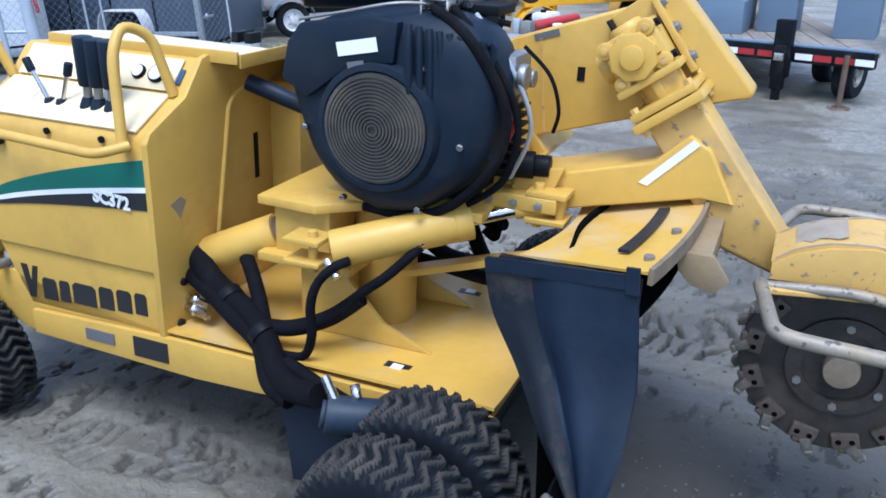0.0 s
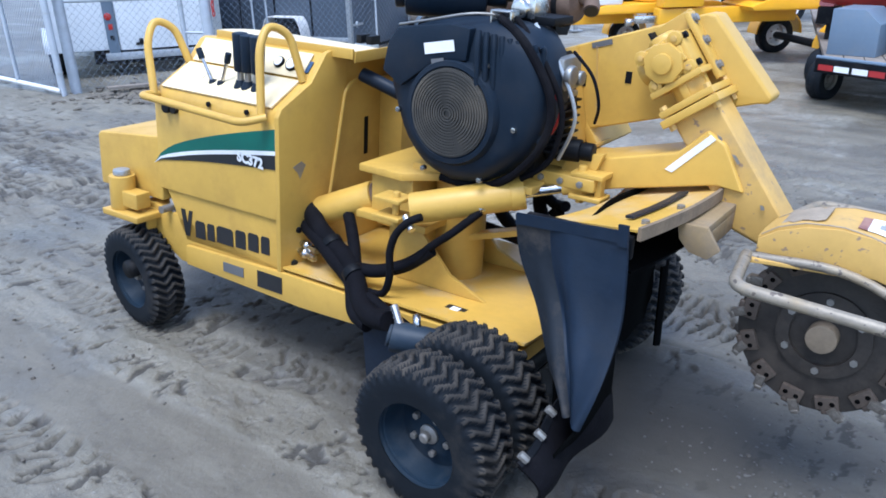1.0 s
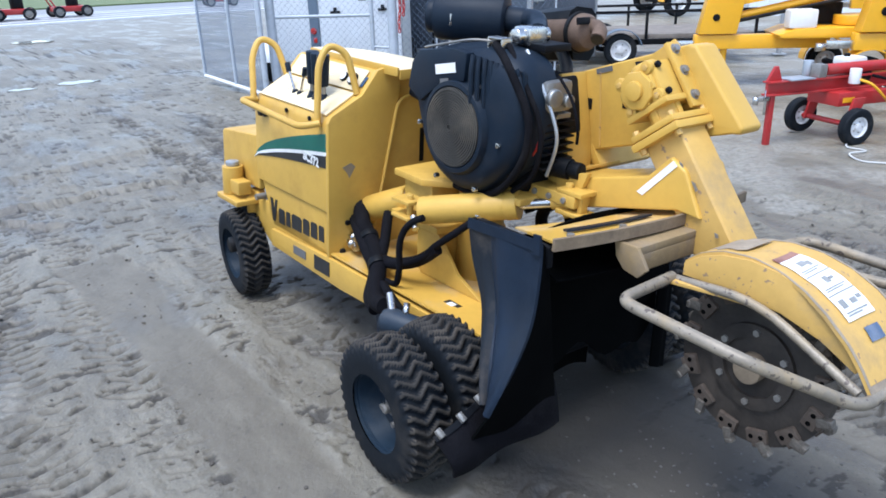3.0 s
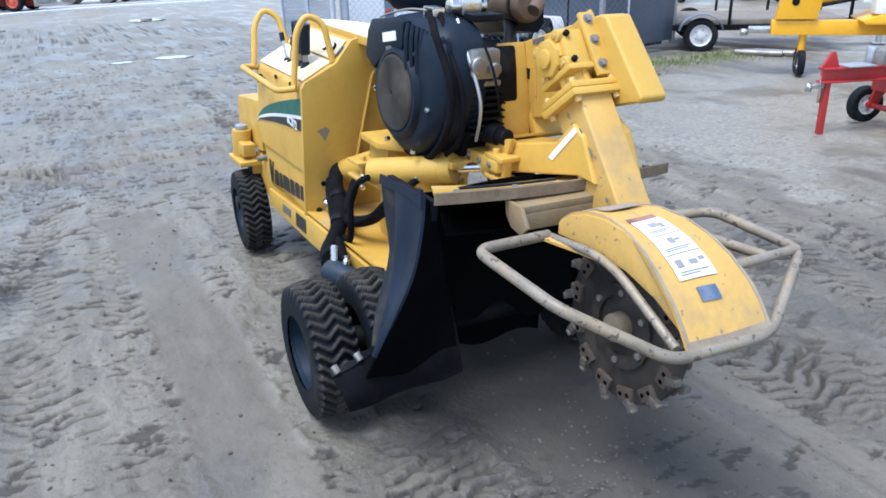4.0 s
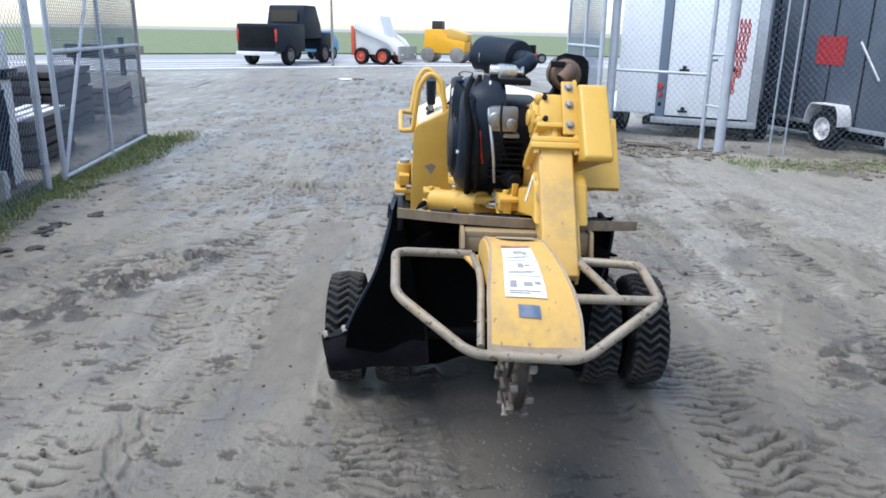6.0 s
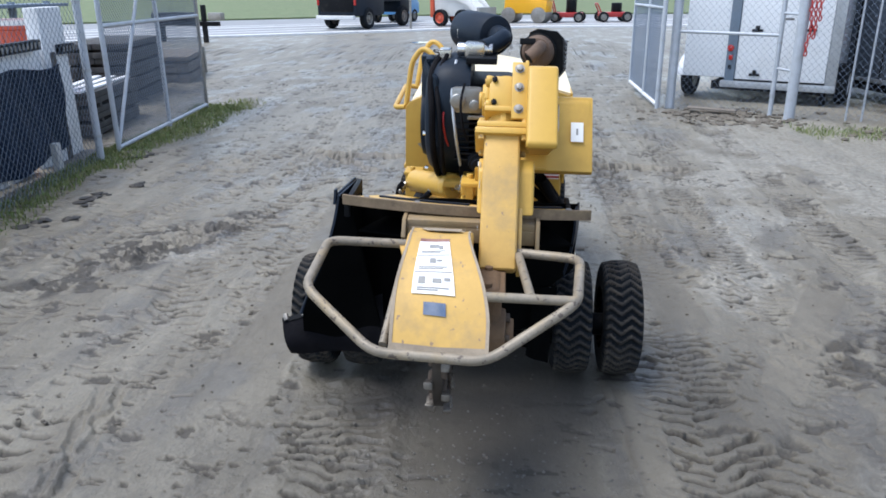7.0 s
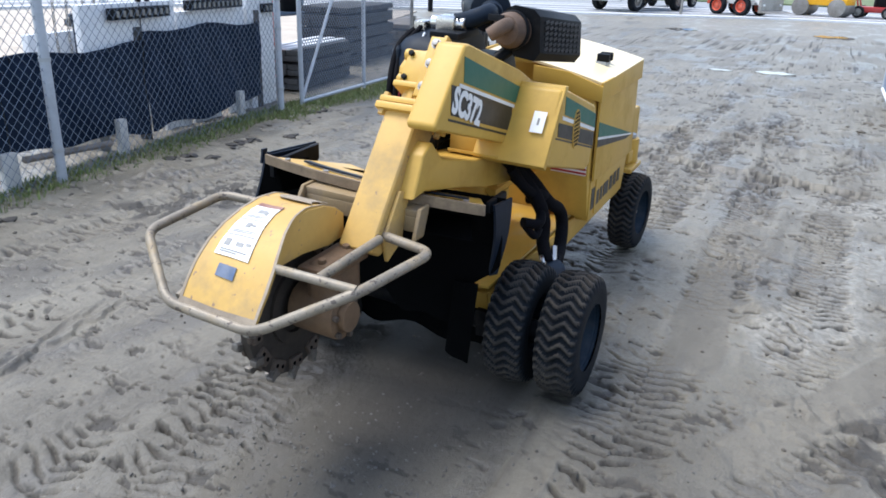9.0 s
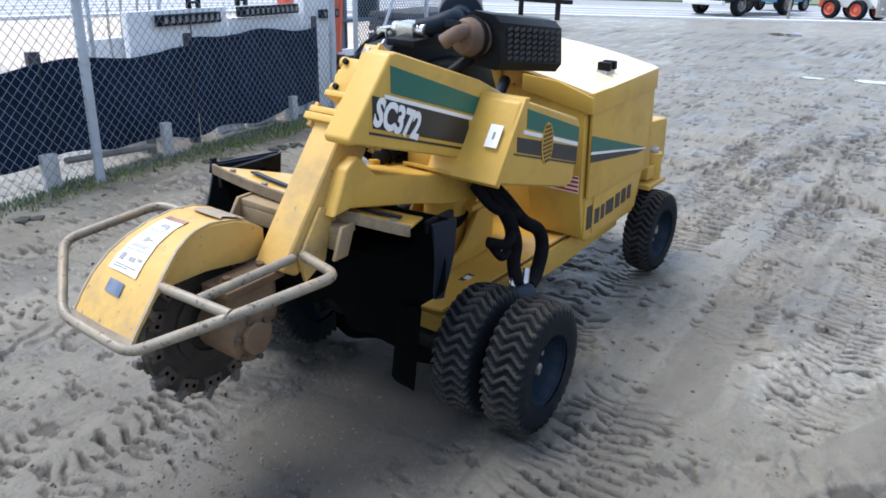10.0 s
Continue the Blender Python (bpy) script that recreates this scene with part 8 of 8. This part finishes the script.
for s in (-1, 1):
    part("axle_arm", prism([(0.56, 0.13), (0.64, 0.13), (0.74, 0.36), (0.62, 0.36)], "y", s * 0.22 - 0.012, s * 0.22 + 0.012, 0.003), red_paint, ls)
    road_wheel(ls, 0.60, s * 0.30, 0.148, 0.148, 0.09, 0, chrome_white, "splitter wheel with pale rim", rim_r=0.55)
eng = part("small_engine", join(box(0.78, 1.02, 0.06, 0.24, 0.41, 0.56, 0.02), cyl((0.90, 0.05, 0.50), (0.90, -0.02, 0.50), 0.08, seg=24, bevel=0.01)), black_metal, ls, "small black petrol engine")
part("fuel_tank", box(0.80, 1.0, 0.06, 0.24, 0.565, 0.64, 0.025), plastic_white, eng, "white fuel tank")
part("fuel_cap", cyl((0.86, 0.15, 0.64), (0.86, 0.15, 0.665), 0.025, seg=14), black_metal, eng)
part("exhaust_box", box(1.02, 1.10, 0.08, 0.20, 0.48, 0.58, 0.012), galvanised, eng)
part("oil_filter", cyl((0.70, -0.12, 0.46), (0.70, -0.12, 0.58), 0.045, seg=18, bevel=0.006), plastic_white, ls, "white oil filter")
part("upright_filter", cyl((0.42, 0.10, 0.50), (0.42, 0.10, 0.64), 0.04, seg=16, bevel=0.005), galvanised, ls)
for pts in ([(0.70, -0.14, 0.50), (0.78, -0.22, 0.46), (0.90, -0.24, 0.36), (1.0, -0.20, 0.30)], [(0.95, -0.05, 0.50), (1.05, -0.16, 0.46), (1.12, -0.12, 0.38)]):
    part("hose", tube(curve_path(pts), 0.011, 8), yellow_far if pts[0][0] < 0.8 else hose_rubber, ls, "loose hydraulic hose")
solid("white_hose", tube(curve_path([(x, y, ground_at(x, y) + 0.012) for x, y in ((-1.24, 4.75), (-1.16, 4.58), (-0.98, 4.52), (-1.02, 4.34), (-0.86, 4.22), (-0.64, 4.22), (-0.46, 4.05))], 10), 0.007, 8), concrete, "thin dirty pale hose lying loosely on the mud", "hose")

# ---- flatbed trailer ----
fb = thing("flatbed_trailer", "black steel flatbed trailer with plank deck and reflector strip", "trailer", at=pose(-0.30, 5.58, 0, 0, 0, -22))
part("rear_beam", box(0.0, 1.6, -0.05, 0.04, 0.32, 0.44, 0.006), black_metal, fb, "black rear beam")
part("top_rail", cyl((0.0, -0.03, 0.455), (1.6, -0.03, 0.455), 0.016, seg=10), bluegrey_paint, fb)
for k in range(5):
    part("reflector", box(0.04 + 0.32 * k, 0.18 + 0.32 * k, -0.054, -0.0505, 0.345, 0.395, 0.0), decal_red if k % 2 == 0 else decal_white, fb, "red reflector" if k % 2 == 0 else "white reflector")
    part("reflector", box(0.19 + 0.32 * k, 0.33 + 0.32 * k, -0.054, -0.0505, 0.345, 0.395, 0.0), decal_white if k % 2 == 0 else decal_red, fb)
SHEAR = Matrix(((1, -0.72, 0, 0.04), (0, 1, 0, 0), (0, 0, 1, 0), (0, 0, 0, 1)))
for k in range(8):
    part("deck_plank", moved(box(0.02 + 0.2 * k, 0.21 + 0.2 * k, 0.06, 4.2, 0.40, 0.44, 0.004), SHEAR), wood_grey, fb)
for x in (0.1, 0.8, 1.5):
    part("frame_rail", moved(box(x - 0.04, x + 0.04, 0.04, 4.2, 0.30, 0.398, 0.004), SHEAR), black_metal, fb)
part("ramp_post", join(box(0.84, 0.98, -0.13, -0.055, 0.20, 0.66, 0.008), box(0.86, 0.96, -0.15, -0.08, 0.10, 0.46, 0.01), box(0.88, 0.94, -0.14, -0.09, -0.0, 0.14, 0.004)), black_metal, fb, "black folding ramp post")
part("ramp_clasp", box(0.87, 0.95, -0.156, -0.150, 0.34, 0.40, 0.003), steel, fb)
part("stand", join(cyl((1.42, -0.09, 0.0), (1.42, -0.09, 0.42), 0.022, seg=10), cyl((1.42, -0.09, 0.0), (1.42, -0.09, 0.012), 0.09, seg=20)), rust, fb, "rusty support stand")
for y in (0.35, 0.90):
    road_wheel(fb, 0.12 - 0.72 * y, y, 0.20, 0.20, 0.16, 90, dull_steel, "dark flatbed wheel", rim_r=0.5)
    road_wheel(fb, 1.56 - 0.72 * y, y, 0.20, 0.20, 0.16, 90, dull_steel, "dark flatbed wheel", rim_r=0.5)
tb = solid("tool_box", prism([(0.0, 0.0), (0.62, 0.0), (0.62, 0.42), (0.40, 0.60), (0.0, 0.60)], "y", 0.0, 0.75, 0.012), bluegrey_paint, "blue-grey steel tool box on the flatbed", "tool box")
tb.matrix_basis = pose(-0.30, 5.85, 0.441, 0, 0, -8) @ size(0.68)
col_ = solid("grey_column", box(0, 0.42, 0, 0.40, 0, 1.9, 0.012), bluegrey_paint, "tall blue-grey steel column on the flatbed", "column", group="steel columns")
col_.matrix_basis = pose(0.22, 6.05, 0.441, 0, 0, -8) @ size(0.8)
col2 = solid("grey_column", box(0, 0.42, 0, 0.40, 0, 1.9, 0.012), bluegrey_paint, "tall blue-grey steel column on the flatbed", "column", group="steel columns")
col2.matrix_basis = pose(0.86, 5.75, 0.441, 0, 0, -8) @ size(0.8)
dz = thing("faded_red_machine", "old red and faded pink machine with a rounded red tank", "machine", at=pose(-0.15, 6.95, 0.441, 0, 0, -10) @ size(0.8))
part("red_tank", lathe([(0.05, -0.75), (0.30, -0.72), (0.42, -0.55), (0.46, 0.0), (0.42, 0.55), (0.30, 0.72), (0.05, 0.75)], (0.0, 0.0, 0.86), (1, 0, 0), 28), red_paint, dz, "rounded red tank")
for x in (-0.5, 0.62):
    part("pink_saddle", box(x - 0.10, x + 0.10, -0.16, 0.16, 0.42, 0.60, 0.03), pink_paint, dz, "faded pink saddle")
    part("dark_housing", box(x - 0.11, x + 0.10, -0.14, 0.14, 0.20, 0.418, 0.015), black_metal, dz)
    part("dark_leg", box(x + 0.0, x + 0.08, -0.06, 0.06, 0.0, 0.21, 0.006), black_metal, dz)
ct = thing("blue_container", "pale blue ribbed steel container", "container", at=pose(1.75, 7.9, 0, 0, 0, -25))
part("container_wall", box(0, 3.0, 0, 1.6, 0.02, 1.9, 0.01), material("pale_blue_container_paint", (0.32, 0.47, 0.58), 0.5, vary=0.08, dirt=(0.4, 0.42, 0.42), dirt_amount=0.4), ct, "pale blue wall")
for k in range(19):
    part("wall_rib", box(0.05 + 0.16 * k, 0.12 + 0.16 * k, -0.025, -0.001, 0.06, 1.86, 0.006), bluegrey_paint, ct)
ps = thing("pale_shed", "pale blue-white steel shed far behind the lifts", "shed", at=pose(-10.5, 17.5, 0, 0, 0, 12) @ size(1.2))
part("shed_wall", box(0, 16.0, 0, 4.0, -0.02, 3.2, 0.02), white_paint, ps, "pale ribbed steel wall")
for k in range(54):
    part("wall_rib", box(0.1 + 0.295 * k, 0.14 + 0.295 * k, -0.02, -0.001, 0.02, 3.15, 0.0), white_paint, ps)
part("shed_door", box(5.0, 6.6, -0.03, -0.001, 0.0, 2.2, 0.005), bluegrey_paint, ps, "blue-grey roller door")
part("shed_door", box(10.0, 12.0, -0.03, -0.001, 0.0, 2.2, 0.005), bluegrey_paint, ps, "blue-grey roller door")
part("shed_roof", prism([(-0.2, 3.2), (4.2, 3.2), (2.0, 3.9)], "x", -0.2, 16.2, 0.01), galvanised, ps)

# ---- road and what stands on it ----
EDGE = [(-4.5, -19.0), (-13.8, -17.6), (-19.4, -13.6), (-22.5, -8.8), (-25.6, -3.7), (-27.8, 0.0), (-28.7, 6.4), (-28.9, 14.4), (-28.5, 31.0), (-27.0, 120.0)]


def strip(name, d0, d1, z, mat, label, category):
    """A band along the road's edge between two offsets away from the yard."""
    vs, fs = [], []
    pts = curve_path([(x, y, 0) for x, y in EDGE], 6)
    for i, p in enumerate(pts):
        t = (pts[min(i + 1, len(pts) - 1)] - pts[max(i - 1, 0)]).normalized()
        n = Vector((-t.y, t.x, 0))
        for d_ in (d0, d1):
            q = p + n * min(d_, 14.0) + Vector((-0.90, -0.43, 0)) * max(d_ - 14.0, 0.0)
            vs += [(q.x, q.y, z), (q.x, q.y, -0.25)]
    for i in range(len(pts) - 1):
        a = 4 * i
        fs += [(a, a + 4, a + 6, a + 2), (a, a + 1, a + 5, a + 4), (a + 2, a + 6, a + 7, a + 3)]
    fs += [(0, 2, 3, 1), (4 * len(pts) - 4, 4 * len(pts) - 3, 4 * len(pts) - 1, 4 * len(pts) - 2)]
    return solid(name, mesh_bm(vs, fs), mat, label, category, "structure")


strip("kerb", 0.0, 0.45, 0.070, line_white, "long pale concrete kerb along the yard", "kerb")
strip("road", 0.452, 14.0, 0.030, asphalt, "pale grey wet asphalt road", "road")
for d0, d1 in ((2.4, 2.7), (4.0, 4.26), (6.0, 6.4), (7.5, 7.75)):
    strip("road_line", d0, d1, 0.035, line_white, "long white painted road line", "road line")
strip("verge", 14.0, 250.0, 0.110, verge_mat, "rough green grass verge beyond the road", "grass verge")
solid("sand_ground", prism([(3.4, -3.75), (3.4, -18.2), (-3.0, -18.4), (-12.5, -17.2), (-18.3, -13.2), (-19.5, -11.0), (-7.7, -6.65)], "z", -0.3, 0.036, 0.0), sand_mat, "pale sandy ground behind the tarp", "sandy ground", "structure")

pk = thing("dark_pickup", "dark blue-black pickup seen from behind, on the road", "pickup", at=pose(-27.6, -6.35, 0.03, 0, 0, 160) @ size(2.5))
part("truck_bed", box(-0.5, 0.35, -0.36, 0.36, 0.20, 0.62, 0.03), black_plastic, pk, "dark truck bed")
part("cab", prism([(0.30, 0.40), (1.0, 0.40), (0.95, 0.62), (0.80, 0.92), (0.42, 0.92), (0.33, 0.62)], "y", -0.33, 0.33, 0.03), black_plastic, pk)
part("rear_window", box(0.325, 0.335, -0.24, 0.24, 0.66, 0.84, 0.0), dark_glass, pk)
part("tailgate", box(-0.515, -0.50, -0.30, 0.30, 0.26, 0.58, 0.008), black_metal, pk)
part("bumper", box(-0.58, -0.50, -0.34, 0.34, 0.15, 0.21, 0.012), chrome_white, pk, "pale rear bumper")
for s in (-1, 1):
    part("tail_lamp", box(-0.512, -0.50, s * 0.335 - 0.02, s * 0.335 + 0.02, 0.36, 0.54, 0.004), lamp_red, pk)
    for x in (-0.15, 1.0):
        road_wheel(pk, x, s * 0.33, 0.16, 0.16, 0.11, 0, dull_steel, "truck wheel")
part("hood", box(0.95, 1.35, -0.33, 0.33, 0.22, 0.50, 0.04), black_plastic, pk)
bc = thing("blue_tarped_load", "bright blue low vehicle beyond the pickup", "vehicle", at=pose(-33.0, -5.7, 0.03, 0, 0, 160) @ size(2.6))
part("blue_body", prism([(-0.35, 0.14), (0.6, 0.14), (0.6, 0.34), (0.35, 0.50), (-0.25, 0.50), (-0.35, 0.34)], "y", -0.25, 0.25, 0.03), blue_paint, bc)
for s in (-1, 1):
    for x in (-0.15, 0.4):
        road_wheel(bc, x, s * 0.22, 0.11, 0.11, 0.08, 0, dull_steel, "small wheel")
solid("sign_post", join(cyl((-26.7, -3.95, -0.05), (-26.7, -3.95, 3.2), 0.05, seg=10), box(-26.74, -26.66, -4.2, -3.7, 2.8, 3.2, 0.004)), dull_steel, "thin dark steel post at the road's edge", "post")


def small_wheels(parent, xs, y, r, w, mat, label):
    for x in xs:
        for s in (-1, 1):
            road_wheel(parent, x, s * y, r, r, w, 0, mat, label, rim_r=0.62)


sk = thing("skid_loader", "white and orange skid loader with red wheel rims", "skid loader", at=pose(-29.2, -2.15, 0.03, 0, 0, 62) @ size(2.5))
part("loader_body", prism([(-0.42, 0.16), (0.30, 0.16), (0.36, 0.30), (0.16, 0.44), (0.05, 0.78), (-0.30, 0.78), (-0.45, 0.55)], "y", -0.17, 0.17, 0.015), plastic_white, sk, "white loader body")
part("engine_door", box(-0.50, -0.43, -0.20, 0.20, 0.14, 0.62, 0.012), orange_paint, sk, "orange-red engine door")
part("door_grille", box(-0.508, -0.50, -0.14, 0.14, 0.44, 0.56, 0.003), black_metal, sk)
part("cab_opening", box(-0.02, 0.04, -0.13, 0.13, 0.46, 0.74, 0.005), black_metal, sk)
for s in (-1, 1):
    part("lift_arm", prism([(-0.44, 0.62), (-0.30, 0.70), (0.30, 0.42), (0.52, 0.16), (0.44, 0.14), (0.24, 0.34), (-0.40, 0.56)], "y", s * 0.21 - 0.02, s * 0.21 + 0.02, 0.004), plastic_white, sk)
part("bucket", prism([(0.46, 0.06), (0.72, 0.06), (0.50, 0.10), (0.50, 0.30), (0.46, 0.30)], "y", -0.28, 0.28, 0.003), dull_steel, sk)
small_wheels(sk, (-0.26, 0.16), 0.24, 0.135, 0.10, orange_paint, "muddy wheel with a red rim")
ro = thing("yellow_roller", "small faded yellow ride-on roller", "roller", at=pose(-32.0, 0.55, 0.03, 0, 0, 70) @ size(2.6))
part("roller_body", prism([(-0.35, 0.16), (0.40, 0.16), (0.42, 0.36), (0.10, 0.40), (0.0, 0.56), (-0.32, 0.56)], "y", -0.18, 0.18, 0.02), yellow_far, ro)
part("hood", prism([(0.05, 0.38), (0.44, 0.36), (0.46, 0.48), (0.10, 0.58)], "y", -0.15, 0.15, 0.02), yellow_deck, ro)
part("seat", box(-0.22, -0.04, -0.10, 0.10, 0.561, 0.70, 0.02), seat_black, ro)
for x in (-0.26, 0.28):
    part("drum", cyl((x, -0.20, 0.13), (x, 0.20, 0.13), 0.13, seg=28, bevel=0.008), dull_steel, ro, "steel roller drum")
for x, y, a, hh in ((-32.6, 2.45, 80, 0.42), (-32.9, 4.5, 95, 0.30), (-35.0, 11.6, 80, 0.34)):
    mw = thing("red_mower", "small red four-wheeled mower on the road", "mower", at=pose(x, y, 0.03, 0, 0, a) @ size(2.65), group="red mowers")
    part("mower_deck", box(-0.24, 0.24, -0.17, 0.17, 0.08, 0.16, 0.02), red_paint, mw)
    part("mower_engine", cyl((0.05, 0, 0.16), (0.05, 0, 0.16 + hh * 0.5), 0.09, seg=20, bevel=0.012), black_metal, mw)
    part("handle", tube([(-0.22, -0.12, 0.14), (-0.30, -0.12, hh), (-0.30, 0.12, hh), (-0.22, 0.12, 0.14)], 0.012, 8, 0.03), red_paint, mw)
    small_wheels(mw, (-0.20, 0.20), 0.20, 0.085, 0.06, dull_steel, "small mower wheel")

# puddles
for x, y, a, b in ((-10.9, 0.50, 0.28, 0.20), (-10.6, -0.30, 0.18, 0.12), (-19.6, -2.6, 0.40, 0.40), (-20.2, 1.2, 0.45, 0.40)):
    n = 28
    ring = [(x + b * math.sin(2 * math.pi * k / n) * (1 + 0.25 * math.sin(5 * k)), y + a * math.cos(2 * math.pi * k / n) * (1 + 0.2 * math.sin(3 * k + x))) for k in range(n)]
    z = max(ground_at(px, py) for px, py in ring) * 0.6 + ground_at(x, y) * 0.4 + 0.004
    solid("puddle", prism(ring, "z", z - 0.08, z, 0.0), water_mat, "shallow muddy rainwater puddle in a rut", "puddle", "structure")
